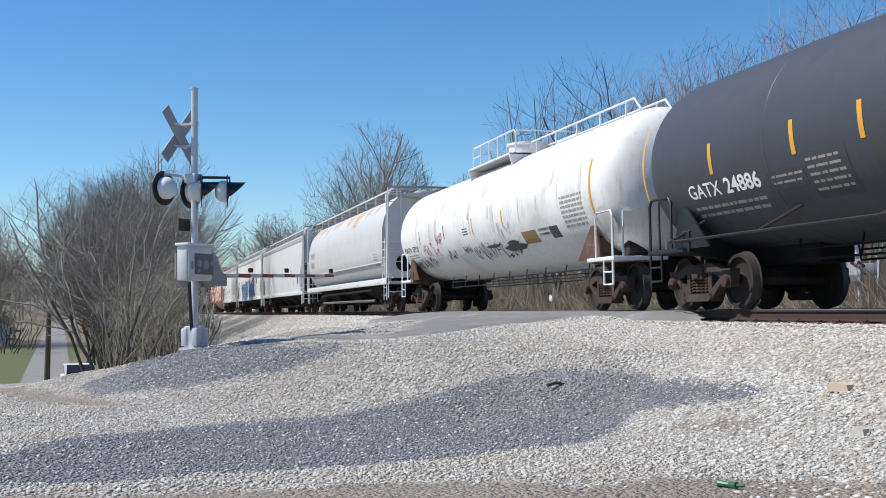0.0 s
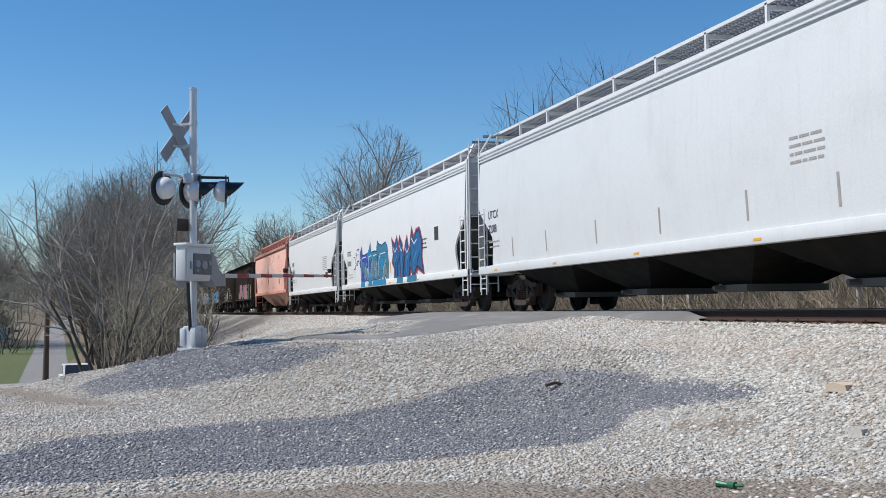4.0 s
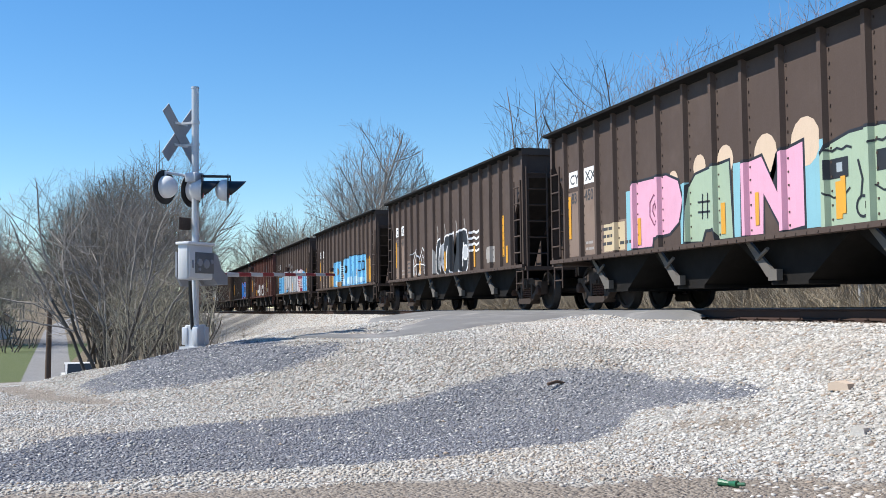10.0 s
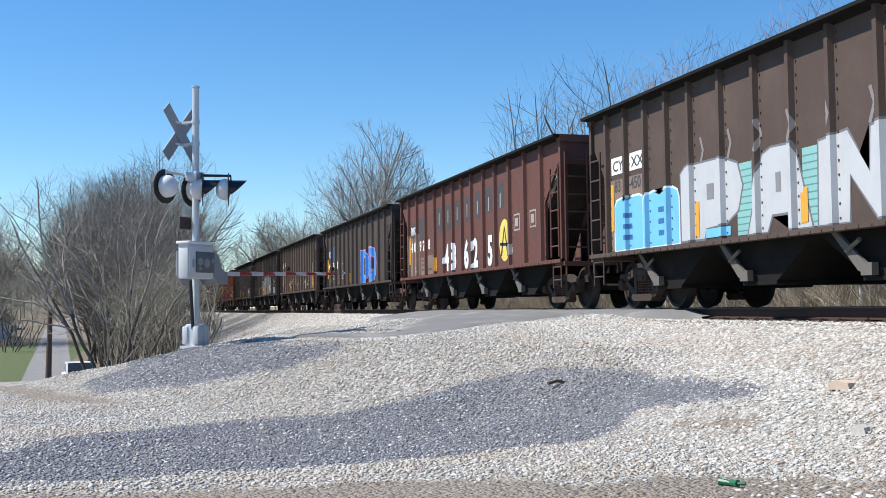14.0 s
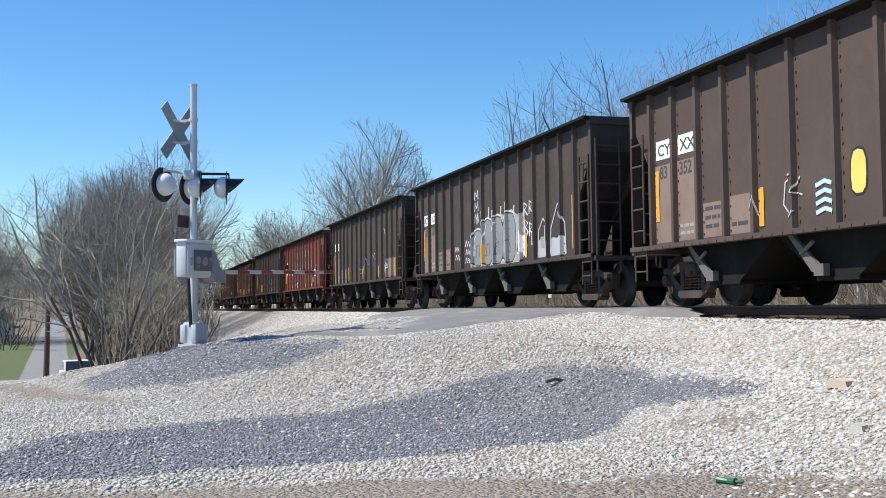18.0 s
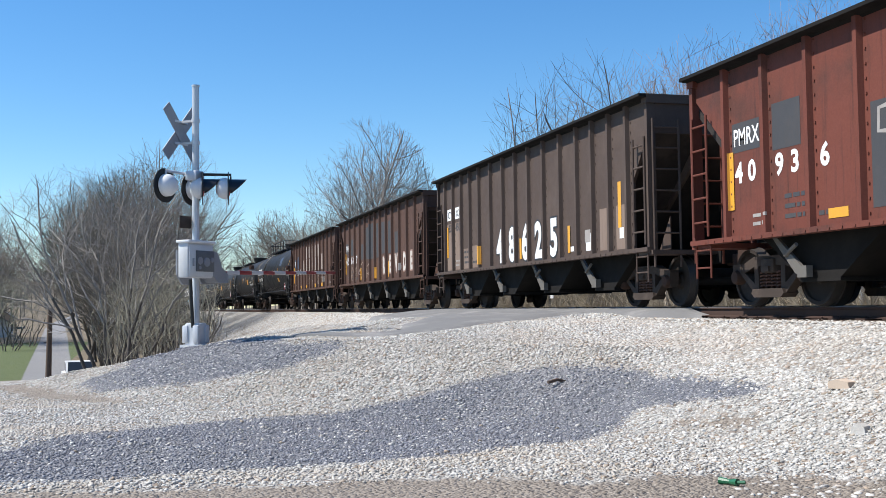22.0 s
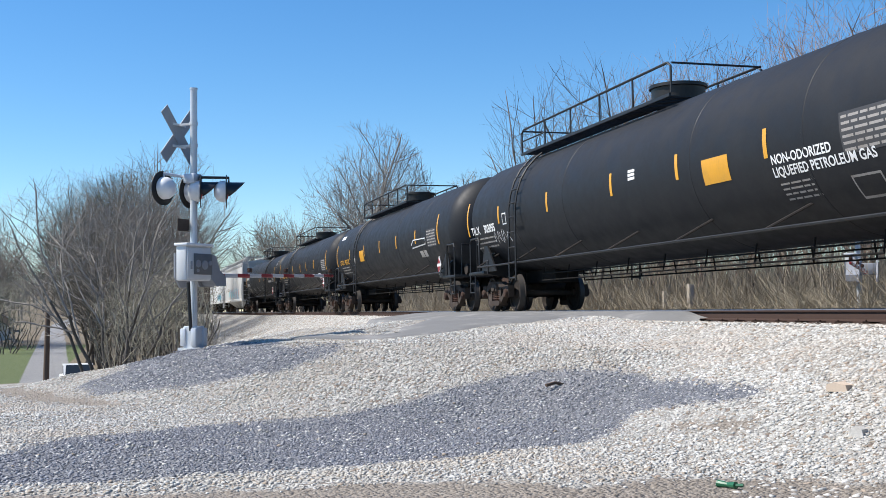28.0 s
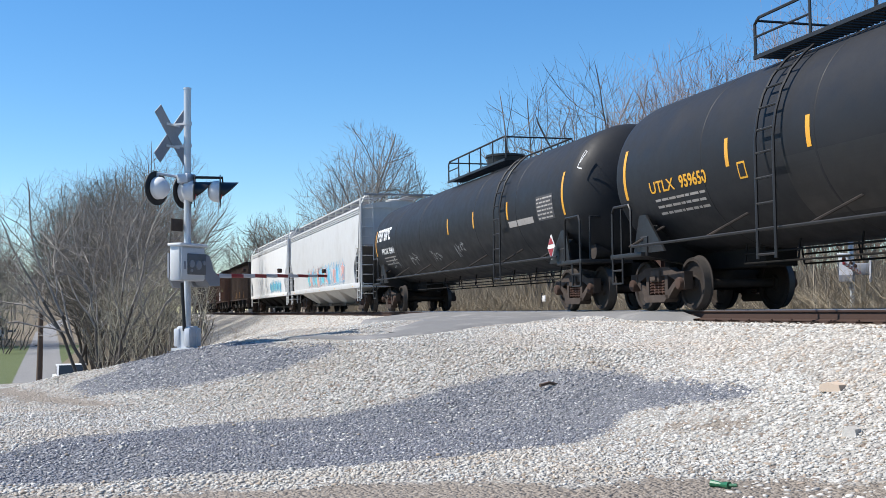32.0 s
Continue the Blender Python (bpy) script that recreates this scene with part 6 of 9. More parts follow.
def stencils(i, number, boxed=True, yellow=(0.87, 4.12, 7.05, 9.95, 12.6), patch=True, owner="SPSX"):
    """Owner's mark and number at the rear end, reflector strips, small print."""
    a = hopper_art(i)
    if patch:
        for x0, x1, top in ((0.86, 1.44, 2.4), (1.66, 2.28, 2.4), (2.48, 3.1, 1.62), (3.3, 3.92, 1.66)):
            a.rect("paint_patch", M_TANPATCH, x0, x1, H_SILL + 0.06, top, 0.002)
    if boxed:
        for x in (0.9, 1.69):
            a.rect("stencil_box", M_INK, x, x + 0.54, 2.5, 2.82, 0.004)
        a.mark(M_INK_BLACK, 0.96, 2.56, 0.2, "CY", 0.22)
        a.mark(M_INK_BLACK, 1.76, 2.56, 0.2, "XX", 0.22)
        a.word(number[:2], M_GREYPATCH, 1.02, 2.17, 0.3, 0.95, 0.006)
        a.word(number[2:], M_GREYPATCH, 1.72, 2.17, 0.3, 0.95, 0.006)
    else:
        first, second = (M_BLUEPATCH, M_BLUEPATCH) if owner == "SPSX" else (M_GREYPATCH, M_GREYPATCH)
        a.rect("paint_patch", first, 1.19, 1.95, 2.3, 2.74)
        a.rect("paint_patch", second, 2.28, 2.97, 2.2, 2.86)
        a.mark(M_INK, 1.23, 2.4, 0.26, owner, 0.17)
        for x, ch in zip((1.26, 1.62, 2.34, 2.72, 3.4), number):
            a.word(ch, M_INK, x, 1.85, 0.42, 1.0, 0.014)
    rnd = random.Random(50 + i)
    for x in yellow:
        a.rect("reflector", M_YELLOW, x, x + 0.13, 1.14 if x > 2 else 1.45, rnd.choice((1.55, 1.62, 1.7)) if x > 2 else 2.32, 0.013, "yellow reflective strip")
    a.bars(M_GREYPATCH, 2.55, 1.5, 0.48, 3, 0.14, 0.06, i)
    a.bars(M_GREYPATCH, 3.34, 1.2, 0.5, 1, 0.13, 0.06, i + 30)
    a.bars(M_INK_DIM, 1.72, 1.3, 0.45, 2, 0.12, 0.05, i + 60)
    a.rect("data_panel", M_INK_DIM, 11.0, 11.3, 1.3, 1.55, 0.006)
    return a


a = stencils(0, "83450")
TEAL_S = (0.2, 0.4, 0.45)
a.rect("graffiti", spray(CREAM), 2.62, 3.56, 1.1, 1.62, 0.003)
for x, z, r in ((5.5, 2.14, 0.17), (6.4, 2.26, 0.2), (7.2, 2.26, 0.24), (8.32, 2.2, 0.3), (9.3, 2.24, 0.34)):
    a.put("graffiti", shapes([[(r * math.cos(t), r * math.sin(t)) for t in np.linspace(0, 5.9, 14)]]), spray((0.55, 0.42, 0.3)), x, z)
for x0, x1, z1 in ((3.64, 4.0, 2.15), (5.72, 6.05, 2.05), (7.42, 7.75, 2.18), (9.2, 9.8, 2.2)):
    a.rect("graffiti", spray(TEAL_S), x0, x1, 1.07, z1, 0.003, "teal letter shading")
a.form(P_FORM, 3.92, 5.8, 1.09, 2.26, PINK_S, BLACK_S, label="pink block letter with a black edge")
a.line([(4.82 + (0.03 + 0.055 * k / 3) * math.cos(0.9 * k), 1.75 + (0.03 + 0.055 * k / 3) * math.sin(0.9 * k) * 1.2) for k in range(14)], spray((0.18, 0.05, 0.1)), 0.03)
a.form(A_FORM, 5.98, 7.38, 1.07, 2.2, SAGE, BLACK_S, label="sage green block letter with a black edge")
for k in (-0.08, 0.08):
    a.line([(6.55 + k, 1.42), (6.57 + k, 1.82)], spray(BLACK_S), 0.03)
    a.line([(6.33, 1.62 + k), (6.8, 1.6 + k)], spray(BLACK_S), 0.03)
a.form(N_FORM, 7.64, 9.24, 1.07, 2.18, PINK_S, BLACK_S, label="pink block letter with a black edge")
a.form(FACE_FORM, 9.72, 11.5, 1.05, 2.2, SAGE, BLACK_S, label="sage green block letter with painted eyes")
for x in (10.0, 11.0):
    a.rect("graffiti", spray(BLACK_S), x - 0.22, x + 0.22, 1.66, 1.92, 0.009)
    a.rect("graffiti", spray((0.3, 0.34, 0.36)), x - 0.02, x + 0.1, 1.74, 1.86, 0.0105)
    a.line([(x - 0.3 + 0.1 * k, 2.02 + 0.03 * (k % 2)) for k in range(7)], spray(BLACK_S), 0.03)
    a.line([(x - 0.25, 1.5), (x - 0.1, 1.42), (x + 0.1, 1.42), (x + 0.25, 1.52)], spray(BLACK_S), 0.025)
a.line([(10.5 + 0.13 * math.cos(t), 1.26 + 0.13 * math.sin(t)) for t in np.linspace(1.8, 8.0, 14)], spray(BLACK_S), 0.035)
a.line([(10.42, 1.85), (10.5, 1.6), (10.46, 1.38)], spray(BLACK_S), 0.035)
a.rect("reflector", M_YELLOW, 8.03, 8.13, 1.2, 1.68, 0.014)
a.rect("reflector", M_YELLOW, 10.06, 10.16, 1.2, 1.68, 0.014)
a.rect("graffiti", spray(CREAM), 11.6, 13.0, 1.08, 2.05, 0.003)
for k in range(5):
    x = 11.72 + 0.24 * k
    a.line([(x, 1.2), (x + 0.08, 1.62), (x + 0.16, 1.25), (x + 0.2, 1.55)], spray(BLACK_S), 0.03)
a.scrawl(WHITE, 12.95, 1.9, 0.3, 2, 24, 0.02)
a = stencils(1, "83434")
for x0, x1, z1 in ((3.32, 4.2, 1.98), (4.1, 5.0, 1.96)):
    a.line([(x0, 1.1), (x0 + 0.05, 1.6), ((x0 + x1) / 2, z1), (x1 - 0.06, 1.65), (x1, 1.12)], spray(WHITE), 0.045)
    a.line([(x0 + 0.16, 1.12), (x0 + 0.22, 1.5), ((x0 + x1) / 2, z1 - 0.22), (x1 - 0.24, 1.5), (x1 - 0.18, 1.12)], spray(WHITE), 0.035)
a.line([(3.3, 1.4), (4.2, 1.46), (5.05, 1.38)], spray(WHITE), 0.04)
a.line([(3.0, 1.75), (3.5, 1.85), (4.0, 1.7)], spray((0.4, 0.42, 0.42)), 0.035)
a.form([(0, 0), (0.1, 0.6), (0.5, 1), (0.8, 0.5), (1, 0)], 5.7, 6.3, 1.1, 1.85, (0.33, 0.32, 0.31), None)
for x0, x1, z1 in ((6.16, 6.9, 2.08), (6.96, 7.7, 2.14), (8.62, 9.4, 2.2)):
    a.form(BLOB_FORM, x0, x1, 1.06, z1, BLACK_S, WHITE, 0.05, label="black bubble letter with a white outline")
    a.line([(x0 + 0.3, 1.2), (x0 + 0.3, 1.55), (x0 + 0.42, 1.85)], spray(WHITE), 0.07)
a.form([(0, 0.1), (0, 0.95), (0.3, 1), (0.34, 0.5), (0.5, 0.38), (0.66, 0.5), (0.7, 1), (1, 1), (1, 0.1), (0.8, 0), (0.2, 0)], 7.76, 8.56, 1.06, 2.16, BLACK_S, WHITE, 0.05, label="black bubble letter with a white outline")
a.form(BLOB_FORM, 9.0, 9.36, 1.4, 1.75, (0.42, 0.43, 0.44), WHITE, 0.04, proud=0.012)
for x in (6.3, 7.1, 8.3, 9.1):
    a.line([(x, 2.1), (x + 0.05, 2.3), (x - 0.04, 2.5)], spray((0.24, 0.22, 0.2)), 0.07, 0.003)
for k in range(4):
    a.line([(9.75, 2.05 - 0.16 * k), (10.0, 2.09 - 0.16 * k), (10.2, 2.03 - 0.16 * k), (10.45, 2.08 - 0.16 * k)], spray(WHITE), 0.06)
a.rect("paint_patch", M_INK_DIM, 11.05, 11.7, 1.2, 1.6)
a.rect("reflector", M_YELLOW, 12.35, 12.47, 1.3, 2.3, 0.006)
a = stencils(2, "82440")
a.rect("paint_patch", M_ORANGEPATCH, 3.42, 4.64, 1.1, 1.95, 0.0045)
for x0, x1 in ((4.66, 5.0), (6.6, 7.1), (8.25, 8.6), (9.3, 9.7)):
    a.rect("graffiti", spray((0.6, 0.3, 0.36)), x0, x1, 1.1, 2.0, 0.003, "pink shading stripes")
    for k in range(9):
        a.rect("graffiti", spray(WHITE), x0, x1, 1.14 + 0.095 * k, 1.17 + 0.095 * k, 0.005)
PALE_S = (0.42, 0.6, 0.74)
a.slab(4.98, 6.9, 1.1, 2.15, SKY_S, BLACK_S, ((0.38, 0.56, 0.4, 0.76, (0.3, 0.16, 0.06)), (0.44, 1.02, -0.04, 0.17, (0.3, 0.16, 0.06)), (0.05, 0.4, 0.02, 0.22, PALE_S), (0.7, 0.78, 0.3, 0.9, PALE_S)), 0.0, 0.0, "sky blue block letter with a black edge")
a.slab(6.95, 8.4, 1.08, 2.2, SKY_S, BLACK_S, ((0.38, 0.68, 0.45, 0.75, BLACK_S), (0.44, 0.62, 0.5, 0.7, SKY_S), (0.5, 0.58, 0.56, 0.63, BLACK_S), (0.36, 0.6, -0.04, 0.2, (0.6, 0.3, 0.36)), (0.04, 0.34, 0.02, 0.26, PALE_S), (0.66, 0.97, 0.02, 0.3, PALE_S)), 0.0, 0.05, "sky blue block letter with a black edge")
a.slab(8.6, 10.2, 1.06, 2.25, SKY_S, BLACK_S, ((0.3, 0.38, 0.0, 0.5, BLACK_S), (0.62, 0.7, 0.5, 1.0, BLACK_S), (0.04, 0.28, 0.02, 0.3, PALE_S), (0.72, 0.97, 0.02, 0.3, PALE_S)), 0.0, 0.0, "sky blue block letter with a black edge")
a.slab(10.3, 11.9, 1.06, 2.2, SKY_S, BLACK_S, ((0.15, 0.42, 0.45, 0.8, BLACK_S), (0.2, 0.38, 0.5, 0.76, SKY_S), (0.55, 0.85, 0.45, 0.8, BLACK_S), (0.6, 0.8, 0.5, 0.76, SKY_S), (0.15, 0.8, 0.05, 0.25, PALE_S)), 0.0, 0.03, "sky blue block letter with a black edge")
a.rect("paint_patch", M_ORANGEPATCH, 12.05, 12.95, 1.1, 2.0)
a.rect("reflector", M_YELLOW, 12.4, 12.52, 1.2, 2.1, 0.006)
a.rect("placard", M_BLUEPATCH, 2.62, 3.0, 1.55, 1.75, 0.006)
a.scrawl(WHITE, 3.55, 1.75, 0.22, 3, 27, 0.02)
a = stencils(3, "83450")
PALE_S, WINE_S, NAVY_S = (0.42, 0.43, 0.44), (0.28, 0.03, 0.08), (0.03, 0.12, 0.3)
for x0, x1 in ((5.4, 5.95), (7.1, 7.7), (9.15, 9.65)):
    a.rect("graffiti", spray((0.2, 0.4, 0.37)), x0, x1, 1.08, 2.15, 0.003, "teal striped letter shading")
    for k in range(10):
        a.rect("graffiti", spray((0.1, 0.2, 0.2)), x0, x1, 1.13 + 0.1 * k, 1.15 + 0.1 * k, 0.0035)
for x0, x1 in ((1.02, 2.3), (2.36, 3.55)):
    a.form(BLOCK_FORM, x0, x1, 1.08, 2.02, SKY_S, (0.55, 0.66, 0.74), 0.04, label="sky blue block letter")
    for k in range(3):
        a.rect("graffiti", spray(NAVY_S), x0 + 0.45, x0 + 0.75, 1.25 + 0.2 * k, 1.34 + 0.2 * k, 0.009)
a.form(P_FORM, 3.64, 5.56, 1.1, 2.3, PALE_S, (0.13, 0.13, 0.14), 0.035, label="white block letter")
a.rect("graffiti", spray((0.2, 0.19, 0.19)), 4.5, 4.72, 1.7, 1.95, 0.009)
a.rect("graffiti", spray(SKY_S), 4.45, 5.2, 1.1, 1.24, 0.009)
a.form(PEAK_FORM, 5.7, 7.3, 1.08, 2.26, PALE_S, (0.13, 0.13, 0.14), 0.035, label="white block letter")
a.rect("graffiti", spray((0.2, 0.19, 0.19)), 6.45, 6.58, 1.62, 1.9, 0.009)
a.form(N_FORM, 7.45, 9.25, 1.08, 2.24, PALE_S, (0.13, 0.13, 0.14), 0.035, label="white block letter")
a.rect("reflector", M_YELLOW, 7.12, 7.22, 1.15, 1.62, 0.014)
a.rect("reflector", M_YELLOW, 9.62, 9.7, 1.15, 1.62, 0.014)
a.form(FACE_FORM, 9.56, 11.22, 1.04, 2.24, (0.62, 0.55, 0.56), (0.22, 0.05, 0.08), 0.035, label="pale block letter with a wine red painted face")
for x, w in ((9.98, 0.24), (10.8, 0.27)):
    a.put("graffiti", shapes([[(w * math.cos(t), 0.17 * math.sin(t)) for t in np.linspace(0, 5.9, 14)]]), spray((0.62, 0.5, 0.52)), x, 1.84, 0.0095)
    a.rect("graffiti", spray(WINE_S), x - w, x + w * 0.5, 1.74, 1.95, 0.011)
    a.line([(x + w * math.cos(t), 1.8 + 0.26 * math.sin(t)) for t in np.linspace(3.0, 6.4, 12)], spray(WINE_S), 0.03)
    a.line([(x + 1.15 * w * math.cos(t), 1.74 + 0.3 * math.sin(t)) for t in np.linspace(3.2, 6.2, 12)], spray(WINE_S), 0.025)
a.line([(9.75, 1.38), (10.1, 1.33), (10.35, 1.36), (10.8, 1.32), (11.05, 1.36)], spray(WINE_S), 0.03)
a.rect("graffiti", spray(WINE_S), 10.6, 11.0, 1.06, 1.24, 0.011)
a.form(BLOCK_FORM, 11.3, 12.15, 1.04, 2.1, SKY_S, PALE_S, 0.04, label="sky blue block letter")
a.form(BLOCK_FORM, 12.2, 13.02, 1.03, 1.98, SKY_S, PALE_S, 0.04, label="sky blue block letter")
for x in (11.6, 12.45):
    for k in range(4):
        a.rect("graffiti", spray(NAVY_S if k < 3 else (0.35, 0.5, 0.6)), x, x + 0.28, 1.25 + 0.17 * k, 1.31 + 0.17 * k, 0.009)
a.rect("reflector", M_YELLOW, 12.5, 12.6, 1.3, 2.24, 0.014)
for k in range(9):
    x = 4.3 + 0.85 * k
    a.line([(x, 2.26), (x + 0.1, 2.5), (x + 0.02, 2.72)], spray((0.2, 0.18, 0.17)), 0.06, 0.003)
a = stencils(4, "40928", False, (1.1, 4.3), True, "PMRX")
for k, ch in enumerate("48625"):
    a.piece([(ch, (5.3, 6.05, 7.25, 8.1, 9.35)[k], 1.15, 1.0, 0.8, WHITE)], (0.04, 0.04, 0.045))
a.put("graffiti", shapes([[(0.42 * math.cos(t), 0.52 * math.sin(t)) for t in np.linspace(0, 5.9, 16)]]), spray(YEL_S), 10.7, 1.68, 0.006, label="yellow painted disc")
a.line([(10.45, 1.3), (10.7, 2.0), (10.95, 1.3)], spray(BLACK_S), 0.09)
a.line([(10.35, 1.6), (11.05, 1.56)], spray(BLACK_S), 0.07)
for k in range(7):
    a.rect("paint_patch", M_GREYPATCH, 4.5 + 0.95 * k, 4.95 + 0.95 * k, 2.25 + 0.04 * k, 3.0 + 0.02 * k)
    a.line([(4.7 + 0.95 * k, 2.5), (4.72 + 0.95 * k, 2.85)], M_INK_DIM, 0.07, 0.006, "lettering")
for x in (11.4, 12.5):
    a.rect("stencil_box", M_INK_DIM, x, x + 0.42, 1.85, 2.25)
    a.rect("stencil_box", M_MAROON, x + 0.04, x + 0.38, 1.89, 2.21, 0.006)
    a.rect("stencil_box", M_INK_DIM, x + 0.1, x + 0.3, 1.95, 2.15, 0.009)
a = stencils(5, "46308", False, (1.1, 3.85, 6.4), False)
for pts in ([(4.75, 1.65), (4.6, 1.95), (4.85, 2.05), (5.0, 1.8), (5.25, 1.9)], [(4.9, 1.55), (5.15, 1.7), (5.35, 1.6), (5.2, 1.35), (5.05, 1.15)], [(4.55, 1.5), (4.85, 1.45)], [(4.6, 1.4), (4.9, 1.35)]):
    a.line(pts, spray((0.45, 0.44, 0.43)), 0.03)
a.bars(M_INK_DIM, 2.35, 1.55, 0.7, 2, 0.18, 0.07, 9)
a.piece([("D", 9.0, 1.12, 1.7, 1.1, (0.03, 0.22, 0.6)), ("D", 10.25, 1.12, 1.8, 1.1, (0.03, 0.22, 0.6))], (0.6, 0.25, 0.48), None, "bright blue letters with a pink edge")
a.rect("graffiti", spray(YEL_S), 8.85, 9.25, 1.1, 1.6)
a = stencils(6, "83352")
for x, pts in ((3.95, ((0, 0.15), (0.1, 0.4), (0.15, 0.1), (0.3, 0.35))), (4.75, ((0.25, 0.6), (0.05, 0.5), (0.0, 0.2), (0.2, 0.0), (0.3, 0.1))), (4.85, ((0.3, 0.55), (0.15, 0.35), (0.35, 0.3))), (7.0, ((0.0, 0.1), (0.15, 0.5), (0.2, 0.15), (0.35, 0.45), (0.4, 0.2))), (8.35, ((0.0, 0.1), (0.05, 0.6), (0.3, 0.7), (0.45, 0.4), (0.3, 0.05), (0.0, 0.1))), (8.6, ((0.0, 0.2), (0.05, 0.55), (0.15, 0.25))), (9.6, ((0.0, 0.9), (0.06, 0.7), (0.0, 0.5), (0.08, 0.35))), (9.55, ((0.0, 0.1), (0.1, 0.35), (0.2, 0.05), (0.3, 0.4), (0.42, 0.1))), (10.75, ((0.0, 0.1), (0.02, 0.35), (0.6, 0.38), (0.6, 0.12), (0.0, 0.1))), (10.75, ((0.0, 0.75), (0.15, 0.5), (0.3, 0.8), (0.4, 0.5), (0.62, 0.85)))):
    a.line([(x + u, 1.2 + q) for u, q in pts], spray((0.42, 0.41, 0.39)), 0.03)
for k in range(4):
    a.line([(5.5, 1.22 + 0.12 * k), (5.7, 1.27 + 0.12 * k), (5.95, 1.2 + 0.12 * k)], spray((0.4, 0.55, 0.66)), 0.06)
a.form(BLOB_FORM, 6.25, 6.55, 1.4, 1.95, YEL_S, BLACK_S, 0.03, label="small yellow painted shape")
a.rect("paint_patch", M_TANPATCH, 11.7, 13.0, 1.1, 1.95, 0.002)
a.rect("reflector", M_INK_DIM, 12.35, 12.45, 1.6, 2.4)
a.rect("reflector", M_YELLOW, 12.35, 12.5, 1.2, 1.8, 0.006)
a = stencils(7, "83520", True, (0.87, 3.9, 6.85, 10.0))
a.form([(0, 0), (0.02, 0.5), (0.12, 0.85), (0.2, 0.82), (0.3, 1.0), (0.42, 0.95), (0.55, 1.05), (0.68, 0.98), (0.78, 1.08), (0.9, 0.9), (1.0, 0.98), (0.98, 0.5), (1.04, 0.3), (0.94, 0)], 5.75, 10.0, 1.05, 2.25, (0.3, 0.28, 0.25), None, 0.05, proud=0.0035, label="pale sprayed background")
for x0, x1, z1 in ((5.94, 6.82, 2.0), (6.78, 7.6, 2.22), (7.56, 8.42, 2.24), (8.38, 9.34, 2.26)):
    a.form(BLOB_FORM, x0, x1, 1.1, z1, (0.2, 0.205, 0.205), (0.03, 0.03, 0.03), 0.035, (0.5, 0.48, 0.45), 0.008, "grey bubble letter edged in black and white")
    a.line([(x0 + 0.3, 1.3), (x0 + 0.32, 1.6), (x0 + 0.55, 1.62), (x0 + 0.56, 1.32)], spray((0.08, 0.08, 0.08)), 0.03)
    a.line([(x0 + 0.12, 1.35), (x0 + 0.14, 1.8), (x0 + 0.3, z1 - 0.12)], spray((0.55, 0.55, 0.54)), 0.04)
for k in range(7):
    a.line([(6.3 + 0.48 * k, 2.18), (6.36 + 0.48 * k, 2.42 + 0.06 * (k % 3))], spray((0.4, 0.38, 0.35)), 0.09, 0.003)
a.form([(0.0, 0.1), (0.35, 0.45), (0.3, 1.0), (0.55, 0.62), (1.0, 0.7), (0.7, 0.35), (0.75, 0.0), (0.45, 0.2)], 9.4, 10.2, 1.15, 1.95, WHITE, None, label="white painted star")
for k in range(3):
    z = 2.92 - 0.3 * k
    a.line([(6.15, z - 0.1), (6.2, z + 0.12), (6.32, z - 0.02), (6.42, z + 0.14), (6.46, z - 0.1)], spray(WHITE), 0.045)
for x, z in ((4.25, 1.55), (4.3, 1.32), (5.25, 1.65), (5.28, 1.42), (5.26, 1.2)):
    a.line([(x, z), (x + 0.1, z + 0.14), (x + 0.2, z), (x + 0.3, z + 0.13), (x + 0.4, z - 0.02)], spray(WHITE), 0.04)
for x, z in ((9.95, 2.1), (10.3, 2.12), (10.0, 1.7), (10.3, 1.62), (10.45, 1.4)):
    a.line([(x, z), (x + 0.02, z + 0.3), (x + 0.22, z + 0.22), (x + 0.04, z + 0.14), (x + 0.24, z)], spray(WHITE), 0.045)
for x0, x1, z1 in ((10.85, 11.5, 1.95), (11.6, 12.5, 2.2)):
    a.line([(x0, 1.12), (x0 + 0.05, 1.7), ((x0 + x1) / 2, z1), (x1 - 0.05, 1.75), (x1, 1.12)], spray((0.4, 0.4, 0.4)), 0.05)
    a.form(BLOCK_FORM, x0, x1, 1.1, 1.5, (0.36, 0.37, 0.37), None, proud=0.005)
a.rect("reflector", M_YELLOW, 12.85, 12.98, 1.2, 2.3, 0.014)
a = stencils(8, "82352")
a.scrawl(WHITE, 8.9, 1.7, 0.5, 2, 61, 0.03)
a.scrawl((0.12, 0.12, 0.4), 7.8, 1.55, 0.4, 3, 62, 0.03)
a.scrawl((0.2, 0.4, 0.3), 6.7, 1.15, 0.6, 2, 63, 0.03)
a.scrawl(WHITE, 10.9, 2.4, 0.45, 2, 64, 0.025)
a.rect("reflector", M_INK_DIM, 12.05, 12.15, 1.55, 2.5)
a.rect("paint_patch", M_TANPATCH, 11.4, 12.9, 1.1, 1.75, 0.002)
a.scrawl(WHITE, 11.0, 1.3, 0.35, 3, 65, 0.04)
a = stencils(9, "40936", False, (1.1,), False, "PMRX")
for k, x in enumerate((5.3, 6.42, 7.38, 8.4, 9.38)):
    a.rect("paint_patch", M_GREYPATCH, x - 0.02, x + 0.4, 2.62, 3.12, 0.003, "dark grey paint-out block")
    a.line([(x + 0.1, 2.7), (x + 0.12, 3.05), (x + 0.28, 2.72 + 0.1 * (k % 2)), (x + 0.3, 3.02)], M_INK_DIM, 0.06, 0.006, "lettering")
